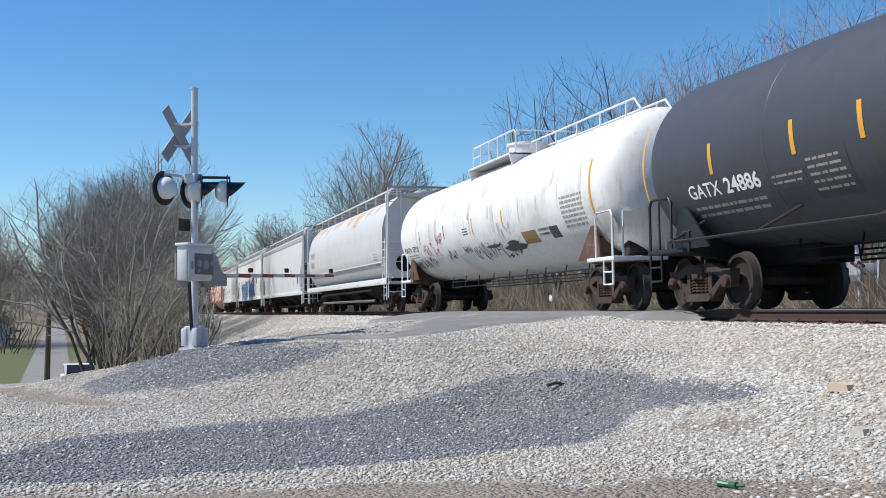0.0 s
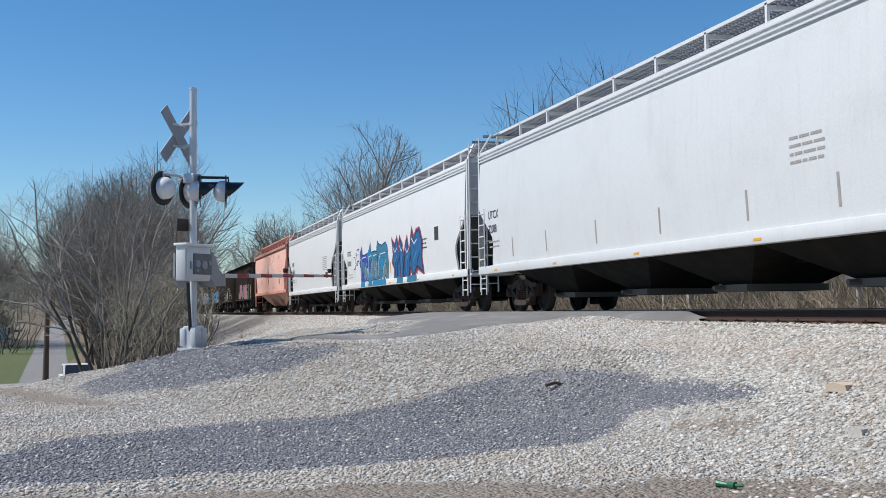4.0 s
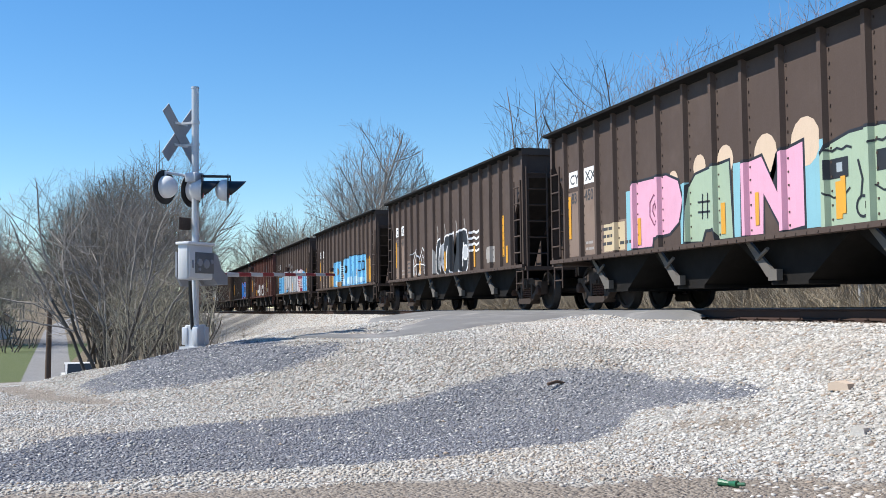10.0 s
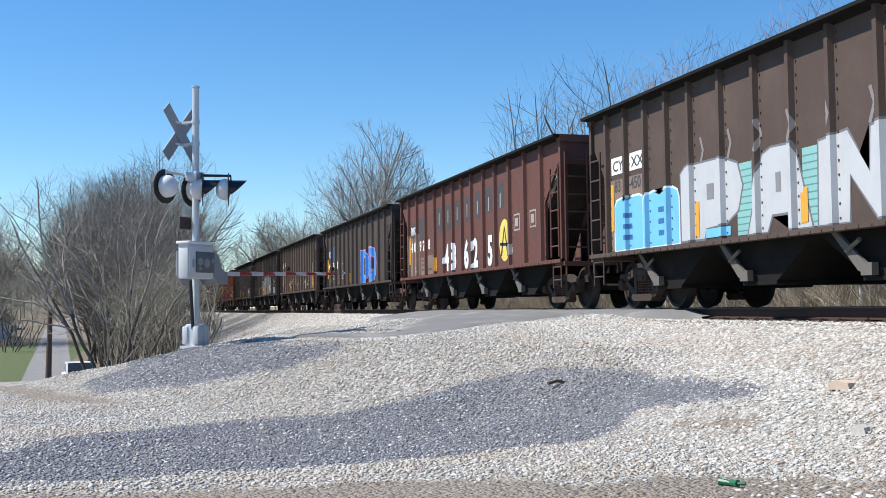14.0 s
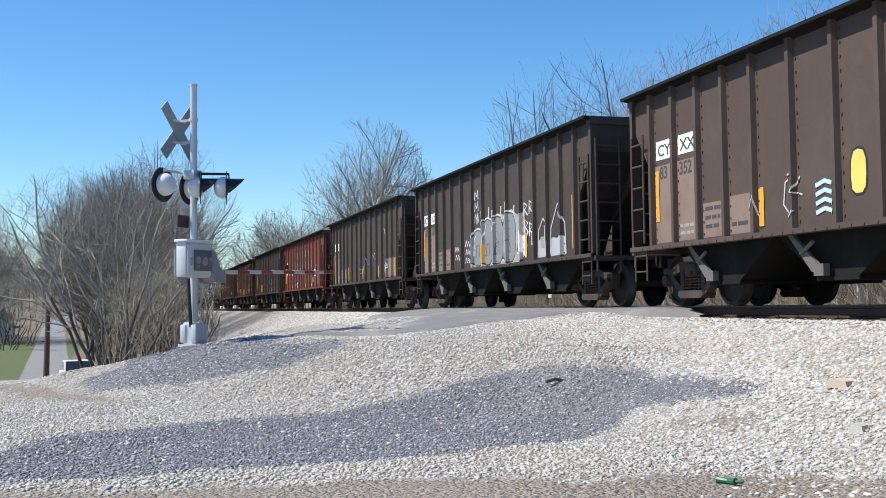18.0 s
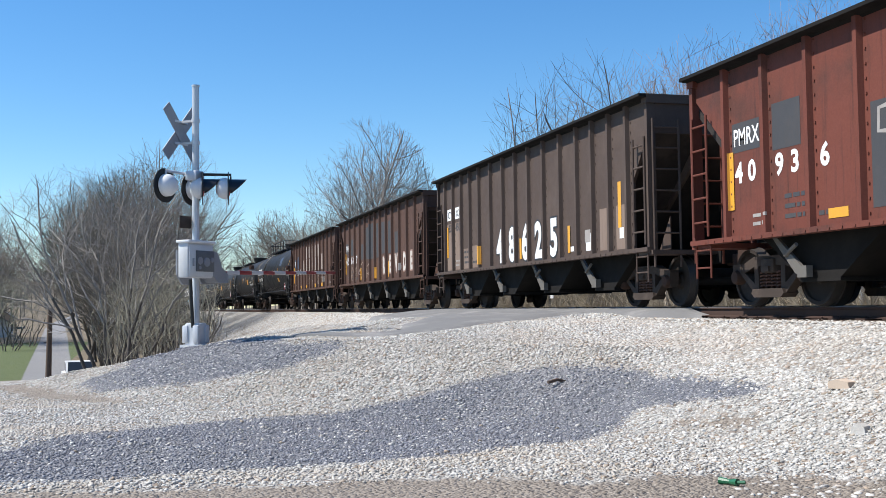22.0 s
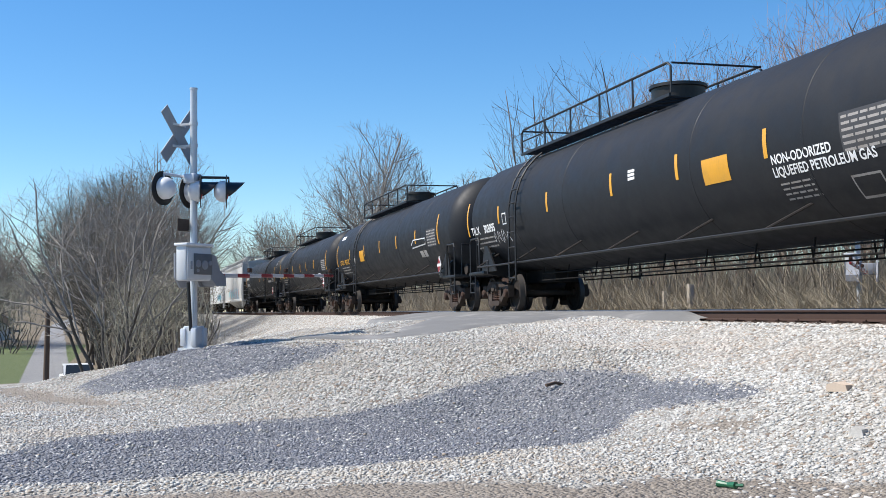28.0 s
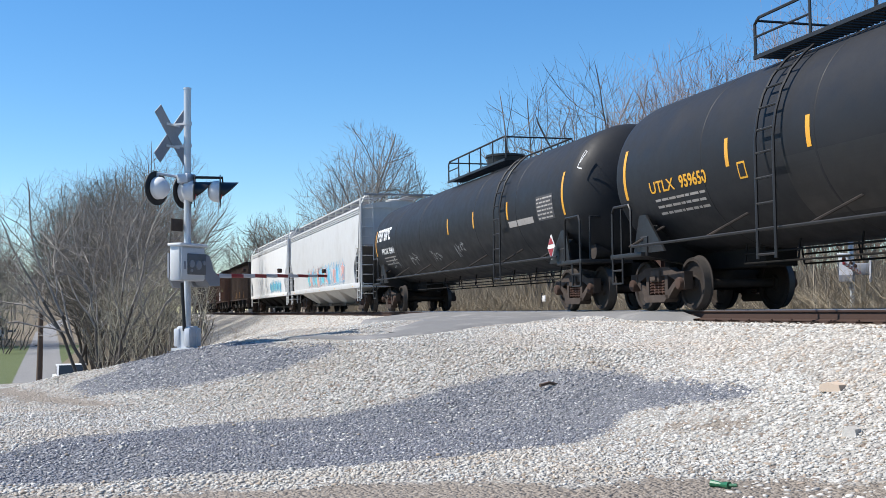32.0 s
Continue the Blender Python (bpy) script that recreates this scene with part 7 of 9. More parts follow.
for k, x in enumerate((4.5, 5.4, 6.42, 7.38, 8.4, 9.36, 10.36)):
    a.rect("paint_patch", M_GREYPATCH, x - 0.04, x + 0.42, 1.2 if k in (0, 6) else 2.02, 2.5, 0.003, "dark grey paint-out block")
    a.line([(x + 0.3, 2.42), (x + 0.12, 2.4), (x + 0.1, 2.12), (x + 0.3, 2.1)], M_INK_DIM, 0.06, 0.006, "lettering")
for x in (3.55, 5.42, 8.4, 10.4):
    a.rect("reflector", M_YELLOW, x, x + 0.42, 1.14, 1.27, 0.006)
a.rect("stencil_box", M_INK, 11.35, 11.78, 1.6, 1.95)
a.rect("stencil_box", M_GREYPATCH, 11.39, 11.74, 1.64, 1.91, 0.005)
a.rect("reflector", M_YELLOW, 13.08, 13.22, 1.05, 1.95, 0.014)
for pts in ([(5.2, 1.55), (5.3, 1.25), (5.4, 1.5), (5.5, 1.2), (5.62, 1.45)], [(5.35, 1.38), (5.75, 1.36)]):
    a.line(pts, spray((0.2, 0.5, 0.58)), 0.05)
for x in (7.9, 8.6, 12.1, 12.4):
    a.line([(x, 1.15), (x + 0.05, 1.6), (x + 0.2, 1.85), (x + 0.38, 1.55), (x + 0.34, 1.2)], spray((0.4, 0.28, 0.22)), 0.035)
a.line([(12.1, 1.9), (12.35, 2.15), (12.5, 1.95)], spray((0.36, 0.25, 0.2)), 0.035)
a = stencils(10, "83450", True, (0.87, 3.98, 7.1, 10.1))
for k, ch in enumerate("48625"):
    a.piece([(ch, (5.4, 6.32, 7.25, 8.12, 9.06)[k], 1.15, 1.08, 0.84, WHITE)], BLACK_S, None, "white numerals with a dark edge")
a.rect("stencil_box", M_INK, 11.04, 11.46, 1.13, 1.46)
a.rect("stencil_box", M_INK, 10.2, 10.4, 1.16, 1.26)
a.rect("paint_patch", M_TANPATCH, 11.74, 12.22, 1.1, 1.9, 0.002)
a.rect("paint_patch", M_TANPATCH, 12.5, 13.0, 1.08, 1.9, 0.002)
a.rect("reflector", M_YELLOW, 12.6, 12.74, 1.48, 2.34, 0.006)
a.rect("stencil_box", M_INK, 12.66, 12.84, 1.28, 1.48, 0.008)
a = stencils(11, "45687", False, (1.12, 4.35, 7.2, 9.3), False, "PMRX")
for x0, x1, z0, z1 in ((4.42, 5.1, 1.95, 2.55), (5.34, 6.05, 1.92, 3.15), (6.24, 7.0, 1.9, 3.24), (7.3, 7.9, 1.9, 3.18), (8.2, 8.94, 2.0, 3.15), (9.29, 9.94, 1.97, 3.12), (10.33, 11.05, 1.78, 2.66)):
    a.rect("paint_patch", M_GREYPATCH, x0, x1, z0, z1, 0.003, "dark grey paint-out block")
CHALK = (0.52, 0.48, 0.43)
for ch, x in (("R", 8.42), ("E", 9.48), ("V", 10.4), ("D", 11.6), ("E", 12.6)):
    a.piece([(ch, x, 1.32, 0.76, 0.72, CHALK)], (0.28, 0.16, 0.12))
for pts in ([(2.5, 1.15), (2.3, 1.5), (2.5, 1.75), (2.8, 1.55), (2.6, 1.3)], [(3.3, 1.1), (3.3, 1.7), (3.4, 1.4), (3.5, 1.75), (3.52, 1.15)], [(4.6, 1.15), (4.3, 1.4), (4.4, 1.75), (4.8, 1.85)], [(5.5, 1.2), (5.55, 1.6), (5.85, 1.75), (6.0, 1.5), (5.8, 1.3), (5.6, 1.4)]):
    a.line(pts, spray((0.4, 0.3, 0.23)), 0.035)
a = stencils(12, "44879", False, (1.1,), False)
for x0, x1, z0, z1 in ((4.46, 4.98, 1.99, 2.59), (5.44, 5.96, 2.63, 3.24), (5.46, 5.96, 1.95, 2.6), (6.38, 6.9, 2.64, 3.22), (6.44, 6.9, 1.98, 2.59), (7.43, 7.78, 1.97, 3.2), (8.38, 8.85, 2.62, 3.2), (8.4, 8.8, 1.95, 2.6), (9.28, 9.8, 2.6, 3.2), (9.46, 9.76, 1.93, 2.6), (10.36, 10.85, 1.93, 2.67)):
    a.rect("paint_patch", M_PALEPATCH, x0, x1, z0, z1, 0.003, "pale paint-out patch")
for x in (3.45, 5.4, 8.3, 10.3):
    a.rect("reflector", M_YELLOW, x, x + 0.45, 1.12, 1.27, 0.006)
a.rect("reflector", M_YELLOW, 12.98, 13.14, 1.52, 2.02, 0.014)
a.rect("stencil_box", M_INK_DIM, 12.7, 12.95, 1.2, 1.3)
for pts in ([(6.5, 1.3), (6.35, 1.5), (6.6, 1.6), (6.45, 1.75)], [(9.3, 1.25), (9.25, 1.7), (9.4, 1.3), (9.6, 1.25), (9.65, 1.6), (9.45, 1.65)], [(7.5, 1.3), (7.6, 1.45), (7.45, 1.5)], [(10.2, 1.5), (10.3, 1.75), (10.45, 1.5), (10.7, 1.7)]):
    a.line(pts, spray((0.4, 0.33, 0.28)), 0.035)
for i in range(13, 18):
    a = stencils(i, "8%d50" % (i * 7))
    a.piece([("RED"[i % 3], 3.4, 1.12, 1.2, 1.0, WHITE)], BLACK_S)

# five black tank cars
BLACK_GIRTH = (1.46, 2.44)
BLACK_SKIN = tank_side(*BLACK_GIRTH)


def black_tank(x_rear, pitch, label, owner, mark, number, yellow, deck, dome, seed, ladder_at=4.98, strips=(3.6, 6.6, 9.3, 12.0, 14.7), at=1.35, ends=(0.45, 17.3), panel=(15.9, 17.0)):
    """ends: the two long strips; panel: the printed sheet, from and to."""
    L = pitch - 2.0
    car = join_train(tank_car(L, M_TANK_BLACK, M_BLACK, dome, deck, ladder_at, girth=BLACK_GIRTH), x_rear + 1.0, label, "tank cars")
    a = Art(car, BLACK_SKIN, (), TANK_CUTS_Z)
    a.strips(strips, 2.17, 2.6, 0.1)
    a.strips(ends, 2.0, 2.9, 0.1)
    a.mark(mark, at, 2.02, 0.2, owner, 0.22)
    a.word(number, mark, at + 1.08, 2.02, 0.28, 1.05, 0.008, "stencilled car number")
    a.bars(M_INK_DIM, at + 0.1, 1.87, 1.7, 3, 0.11, 0.04, seed)
    a.rect("data_panel", M_GREYPATCH, *panel, 1.98, 2.52, 0.004, "printed inspection panel")
    a.bars(M_INK_DIM, panel[0] + 0.04, 2.44, panel[1] - panel[0] - 0.08, 6, 0.085, 0.035, seed + 3)
    cx, cz = L - 1.2, 1.36
    p = part("placard", Geo().prism([(cx - 0.2, cz), (cx, cz - 0.27), (cx + 0.2, cz), (cx, cz + 0.27)], "y", -1.47, -1.45), M_INK, car, "red and white diamond hazard placard", smooth=0)
    part("placard_field", Geo().prism([(cx - 0.16, cz - 0.03), (cx, cz - 0.24), (cx + 0.16, cz - 0.03)], "y", -1.476, -1.468).prism([(cx - 0.15, cz + 0.06), (cx + 0.15, cz + 0.06), (cx, cz + 0.22)], "y", -1.476, -1.468), M_GATE_RED, p, smooth=0)
    if yellow:
        a.rect("placard", M_YELLOW, *yellow, 0.005, "yellow printed placard")
        a.bars(M_INK_BLACK, yellow[0] + 0.06, yellow[3] - 0.12, yellow[1] - yellow[0] - 0.12, 3, 0.11, 0.035, seed)
    return car, a, L


def block_name(a, x, z, h=0.42, step=0.34, n=6):
    """A builder's name as plain heavy blocks."""
    for i in range(n):
        u = step * i
        b = h * 0.2
        polys = [[(u, 0), (u + b, 0), (u + b, h), (u, h)], [(u + b, h - b), (u + step * 0.8, h - b), (u + step * 0.8, h), (u + b, h)]]
        if i % 2:
            polys.append([(u + b, 0), (u + step * 0.8, 0), (u + step * 0.8, b), (u + b, b)])
        if i % 3 != 2:
            polys.append([(u + step * 0.8 - b, b if i % 2 else h * 0.4), (u + step * 0.8, b if i % 2 else h * 0.4), (u + step * 0.8, h - b), (u + step * 0.8 - b, h - b)])
        a.put("owner_name", shapes(polys), M_INK, x, z, 0.005, label="white block lettering")


car, a, L = black_tank(-322.9, 18.8, "black tank car with heavy white block lettering", "PROX", M_INK, "33394", (11.4, 12.0, 1.75, 2.0), (4.0, 10.8), 0.52, 5)
block_name(a, 0.75, 2.45)
a.rect("paint_patch", M_BLUEPATCH, 12.6, 13.8, 2.7, 3.2)
car, a, L = black_tank(-343.7, 20.8, "black gas tank car with yellow strips", "TILX", M_INK, "303095", (12.6, 13.4, 1.98, 2.38), (2.7, 10.6), 0.485, 15, 3.5, (2.3, 5.65, 9.05, 11.7, 14.4), 0.0, (-0.3, 17.6), (16.2, 17.5))
a.word("NON-ODORIZED", M_INK, 14.55, 2.06, 0.19, 0.95, 0.004)
a.word("LIQUEFIED PETROLEUM GAS", M_INK, 14.53, 1.88, 0.19, 0.95, 0.004)
a.bars(M_INK_DIM, 14.6, 1.76, 0.8, 4, 0.07, 0.025, 19)
a.rect("data_panel", M_INK_DIM, 16.15, 16.75, 1.42, 1.72, 0.004)
a.rect("data_panel", M_TANK_BLACK, 16.18, 16.72, 1.45, 1.69, 0.006)
for k in range(3):
    a.rect("stencil_box", M_INK, 9.87, 10.15, 2.37 + 0.07 * k, 2.42 + 0.07 * k)
for pts in ([(1.75, 1.75), (1.85, 2.0), (1.95, 1.72), (2.1, 2.0), (2.2, 1.75)], [(2.2, 1.98), (2.3, 1.7), (2.42, 2.02)], [(2.4, 1.75), (2.55, 2.0), (2.65, 1.75), (2.8, 1.95), (2.9, 1.7)]):
    a.line(pts, spray(WHITE), 0.025)
a.rect("stencil_box", M_INK, 2.62, 2.9, 2.12, 2.4)
a.rect("stencil_box", M_TANK_BLACK, 2.65, 2.87, 2.15, 2.37, 0.006)
car, a, L = black_tank(-364.45, 20.75, "black tank car with amber number and a white mark", "UTLX", M_INK_AMBER, "953112", (5.5, 6.28, 2.0, 2.42), (4.05, 11.5), 0.52, 25, 4.95, (3.4, 6.4, 9.2, 11.9, 14.6), 1.2, (0.47, 17.3), (16.05, 17.1))
a.line([(14.1, 2.15), (14.4, 2.3), (15.9, 2.28)], spray(WHITE), 0.03)
a.line([(14.15, 2.05), (15.85, 2.1), (15.9, 2.25)], spray((0.4, 0.4, 0.4)), 0.04)
a.rect("stencil_box", M_INK, 0.85, 1.65, 3.13, 3.28)
a.rect("stencil_box", M_INK_DIM, 4.3, 4.55, 1.96, 2.2)
a.rect("placard", M_INK_DIM, 14.9, 15.7, 1.72, 1.92)
car, a, L = black_tank(-384.3, 19.85, "black tank car with amber number and dark patch", "UTLX", M_INK_AMBER, "959650", None, (4.07, 11.2), 0.5, 35, 5.05, (4.0, 6.1, 8.95, 11.07, 13.6), 1.4, (0.43, 17.2), (15.85, 17.0))
a.rect("paint_patch", M_BLACK, 5.5, 13.5, 1.3, 2.12)
a.rect("stencil_box", M_INK_AMBER, 4.3, 4.52, 1.95, 2.2)
a.rect("stencil_box", M_TANK_BLACK, 4.33, 4.49, 1.98, 2.17, 0.006)
a.rect("placard", M_INK, 14.4, 15.15, 1.6, 1.9, 0.004, "white printed notice")
for k in range(3):
    a.rect("placard", M_GATE_RED, 14.45, 15.1, 1.82 - 0.09 * k, 1.86 - 0.09 * k, 0.006)
car, a, L = black_tank(-405.3, 21.0, "black tank car with white block lettering and tags", "PROX", M_INK, "33411", None, (8.2, 13.4), 0.565, 45, 14.3, (9.8, 12.2, 14.9), 1.35, (0.45, 18.4), (16.9, 17.9))
a.line([(19.2, 3.0), (19.35, 3.2), (19.2, 3.25), (19.15, 2.9), (19.4, 2.85)], spray(WHITE), 0.025)
a.rect("stencil_box", M_INK_DIM, 14.95, 16.6, 1.98, 2.12)
block_name(a, 0.75, 2.5)
for k in range(4):
    a.scrawl(GREY_S, 2.2 + 2.6 * k, 1.5, 0.4, 4, 95 + k, 0.02)

# last covered hoppers
c = join_train(covered_hopper(18.6, M_GREY, SK4, 1.1, 4.05, bays=4, bay_mat=M_GREY), -424.9, "pale grey covered hopper car with teal and pink graffiti", "covered hoppers")
a = Art(c, SK4, (), CUT4)
a.wild(6.0, 10.6, 1.15, 2.1, ((0.12, 0.5, 0.55), (0.6, 0.35, 0.3), (0.2, 0.45, 0.6)), (0.3, 0.2, 0.2), 61, 7)
a.wild(10.8, 15.5, 1.15, 2.1, ((0.6, 0.3, 0.25), (0.15, 0.45, 0.6), (0.5, 0.5, 0.5)), (0.1, 0.3, 0.45), 62, 7)
c = join_train(covered_hopper(18.6, M_WHITE, SK4, 1.1, 4.05), -444.9, "white covered hopper car with blue tags", "covered hoppers")
a = Art(c, SK4, (), CUT4)
a.wild(11.0, 16.0, 1.2, 1.9, ((0.1, 0.4, 0.55), (0.2, 0.5, 0.5)), (0.1, 0.25, 0.4), 63, 7)

# ---- crossing signals ----
def disc(g, x, y, z, r, y0, y1, n=28):
    g.lathe([(y0, r), (y1, r)], (x, y, z), "y", n)


def lamp_unit(parent, x, z, face, y0=0.0, hood=0.27):
    """One flashing lamp: black backing disc, white housing behind it, hood before it. face: +1 shines towards +y."""
    g = Geo()
    disc(g, x, y0, z, 0.305, face * 0.02 - 0.006, face * 0.02 + 0.006)
    lamp = part("backing_disc", g, M_BLACK, parent, "round matt black backing disc")
    prof = [(-face * 0.0, 0.2), (-face * 0.08, 0.195), (-face * 0.16, 0.15), (-face * 0.2, 0.07), (-face * 0.205, 0.0)]
    part("housing", Geo().lathe(prof, (x, y0, z), "y", 24), M_HOUSE, lamp, "domed white lamp housing", smooth=50)
    part("lens", Geo().lathe([(face * 0.03, 0.15), (face * 0.05, 0.13), (face * 0.06, 0.0)], (x, y0, z), "y", 20), M_GATE_RED, lamp, "unlit red lens")
    g = Geo()
    n = 12
    v, f = [], []
    for k in range(n + 1):
        a = radians(-25 + 230 * k / n)
        w = math.sin(radians(180 * k / n))
        v += [(x + 0.16 * math.cos(a), y0 + face * 0.03, z + 0.16 * math.sin(a)), (x + 0.165 * math.cos(a), y0 + face * (0.08 + hood * w), z + 0.165 * math.sin(a)), (x + 0.172 * math.cos(a), y0 + face * (0.08 + hood * w), z + 0.172 * math.sin(a)), (x + 0.17 * math.cos(a), y0 + face * 0.03, z + 0.17 * math.sin(a))]
    for k in range(n):
        for e in range(4):
            f.append((4 * k + e, 4 * k + (e + 1) % 4, 4 * k + 4 + (e + 1) % 4, 4 * k + 4 + e))
    part("hood", g.add(v, f), M_HOOD, lamp, "black lamp hood")
    return lamp


def crossing_signal(x, y, z, turn):
    """Mast with crossbuck, two pairs of lamps, gate machine and lowered arm. Its face looks along local -x."""
    sig = thing("crossing_signal", (x, y, z), turn, "galvanised railway crossing signal mast with gate arm down", "signal", "crossing signals")
    H = 4.7
    part("mast", Geo().rod((0, 0, 0.3), (0, 0, H), 0.064, 20).rod((0, 0, H), (0, 0, H + 0.03), 0.072, 20), M_GALV, sig, smooth=40)
    g = Geo()
    g.prism([(-0.1, 0), (0.1, 0), (0.08, 0.4), (-0.08, 0.4)], "y", -0.15, 0.15)
    g.prism([(-0.12, 0), (0.12, 0), (0.07, 0.42), (-0.07, 0.42)], "y", -0.1, 0.1)
    g.soft(-0.15, 0.15, -0.13, 0.13, 0.0, 0.42, 0.03)
    for a in (-1, 1):
        for b in (-1, 1):
            g.soft(a * 0.115 - 0.06, a * 0.115 + 0.06, b * 0.115 - 0.06, b * 0.115 + 0.06, 0.06, 0.38, 0.02)
    part("base", g, M_ALU, sig, "cast aluminium split base")
    part("footing", Geo().prism([(-0.2, -0.2), (0.2, -0.2), (0.2, 0.2), (-0.2, 0.2)], "z", -0.4, 0.035), M_BOX, sig, "pale concrete footing")
    # crossbuck: two boards crossed on brackets, its face turned away
    for a in (-1, 1):
        c, s = math.cos(radians(47)), math.sin(radians(47)) * a
        L, w = 0.61, 0.115
        pts = [(u * c - q * s, 3.88 + u * s + q * c) for u, q in ((-L, -w), (L, -w), (L, w), (-L, w))]
        part("crossbuck_board", Geo().prism(pts, "x", -0.345 - 0.008 * a, -0.333 - 0.008 * a), M_SIGNBACK, sig, "grey back of a crossbuck board")
    g = Geo()
    for zz in (3.68, 4.08):
        g.box(-0.33, 0.07, -0.02, 0.02, zz - 0.02, zz + 0.02)
        g.box(-0.33, -0.31, -0.18, 0.18, zz - 0.02, zz + 0.02)
        g.lathe([(zz - 0.03, 0.078), (zz + 0.03, 0.078)], (0, 0, 0), "z", 16)
    part("bracket", g, M_GALV, sig)
    # lamp arms: one pair faces the road, the other pair the far side of the tracks
    g = Geo().soft(-0.14, 0.1, -0.13, 0.13, 2.99, 3.16, 0.02)
    g.pipe([(-0.05, 0, 3.1), (-0.2, 0, 3.12), (-0.2, -0.59, 3.12), (-0.2, -0.59, 2.95)], 0.028)
    g.pipe([(-0.2, 0, 3.12), (-0.2, 0.17, 3.12), (-0.2, 0.17, 2.95)], 0.028)
    arm = part("lamp_arm", g, M_ALU, sig)
    for y in (-0.38, 0.38):
        lamp_unit(sig, 0, 0, 1, 0.0, 0.1).matrix_local = pose(-0.2, y - 0.21, 2.86, 0, 0, 90)
    g = Geo().pipe([(0.05, 0.03, 3.1), (0.2, 0.14, 3.1), (0.5, 0.37, 3.1), (0.5, 0.37, 2.95)], 0.025)
    part("lamp_arm", g, M_BLACK, sig)
    for k in (0.1, 0.56):
        lamp_unit(sig, 0, 0, 1).matrix_local = pose(0.79 * k, 0.61 * k, 2.85, 0, 0, -52)
    part("notice_plate", Geo().soft(-0.1, -0.085, -0.34, -0.02, 2.12, 2.34, 0.004), M_CAST, sig, "small brown plate")
    # gate machine
    box = part("gate_machine", Geo().soft(0.075, 0.29, -0.6, 0.12, 1.22, 1.84, 0.025), M_BOX, sig, "pale grey gate machine cabinet")
    part("cabinet_door", Geo().soft(0.29, 0.312, -0.57, 0.09, 1.25, 1.8, 0.01), M_BOX, box)
    part("panel", Geo().soft(0.312, 0.335, -0.41, 0.1, 1.33, 1.7, 0.006), M_DIAL, box, "dark recessed panel")
    for y, zz, r in ((-0.31, 1.52, 0.07), (-0.12, 1.5, 0.085), (0.03, 1.54, 0.045), (-0.32, 1.4, 0.03)):
        part("knob", Geo().lathe([(0.333, 0.0), (0.333, r), (0.352, r * 0.92), (0.354, 0.0)][::-1], (0, y, zz), "x", 16), M_SIGNBACK, box, "round grey cover plate")
    part("latch", Geo().soft(0.312, 0.33, -0.5, -0.46, 1.42, 1.56, 0.006), M_SIGNBACK, box)
    part("lid", Geo().soft(0.05, 0.34, -0.63, 0.15, 1.83, 1.88, 0.015), M_HOUSE, box)
    part("arm_drive", Geo().prism([(0.12, 1.72), (0.12, 1.3), (0.3, 1.14), (0.6, 1.14), (0.6, 1.3), (0.42, 1.42), (0.3, 1.68)], "x", -0.06, 0.27), M_SIGNBACK, sig, "dark grey arm drive housing")
    part("mounting", Geo().soft(-0.08, 0.1, -0.2, 0.3, 1.3, 1.7, 0.02), M_SIGNBACK, sig)
    g = Geo()
    for s in (-1, 1):
        g.prism([(0.05, 1.75), (0.3, 1.68), (0.62, 1.2), (0.62, 1.12), (0.2, 1.12), (0.05, 1.3)], "x", -0.25 + s * 0.22 - 0.02, -0.25 + s * 0.22 + 0.02)
    g.soft(-0.45, -0.05, 0.15, 0.3, 1.3, 1.6, 0.03)
    part("arm_bracket", g, M_SIGNBACK, sig, "grey steel arm bracket")
    part("conduit", Geo().pipe([(0.05, -0.22, 1.2), (0.05, -0.2, 0.9), (0.04, -0.15, 0.5), (0.04, -0.14, 0.34)], 0.032, 8), M_BLACK, sig, "black cable conduit")
    # lowered gate arm in red and white lengths
    n = 12
    for k in range(n):
        y0 = 0.45 + 0.405 * k
        h = 0.042 - 0.0012 * k
        zc = 1.34 + 0.022 * (y0 - 0.45)
        part("gate_arm", Geo().soft(-0.275, -0.225, y0, y0 + 0.405, zc - h, zc + h, 0.006), M_GATE_RED if k % 2 else M_GATE_WHITE, sig, "red gate arm length" if k % 2 else "white gate arm length")
    for y in (2.1, 3.4, 5.2):
        zc = 1.39 + 0.022 * y
        part("arm_lamp", Geo().soft(-0.29, -0.21, y - 0.03, y + 0.03, zc, zc + 0.06, 0.01).rod((-0.25, y - 0.05, zc + 0.06), (-0.25, y + 0.05, zc + 0.06), 0.03, 10), M_CAST_RED, sig, "small dark red gate lamp")
    return sig


SIG = crossing_signal(16.1, -9.13, float(height(np.array([16.1]), np.array([-9.13]))[0]), 49.5)
FAR_SIG = copy_thing(SIG, pose(11.9, 7.8, float(height(np.array([11.9]), np.array([7.8]))[0]) + 0.35, 0, 0, 229.5))
part("mound", Geo().lathe([(-1.2, 1.6), (-0.3, 1.0), (0.0, 0.6), (0.0, 0.0)], (0, 0, 0), "z", 16), M_BALLAST, FAR_SIG)

# posts and a small sign at the edge of the brush
for x, y, h, w in ((4.0, 6.3, 1.5, 0.06), (4.6, 6.9, 1.7, 0.09), (-6.2, 6.2, 1.55, 0.035)):
    z = float(height(np.array([x]), np.array([y]))[0])
    p = thing("post", (x, y, z), 0, "weathered wooden post at the edge of the brush", "post", "posts")
    part("shaft", Geo().soft(-w, w, -w, w, -0.2, h, 0.012), M_POST if w > 0.04 else M_BLACK, p)
    if w < 0.04:
        part("sign_plate", Geo().soft(0.15, 0.55, -0.06, -0.045, h - 0.35, h - 0.1, 0.004), M_HOUSE, p, "small white sign plate")
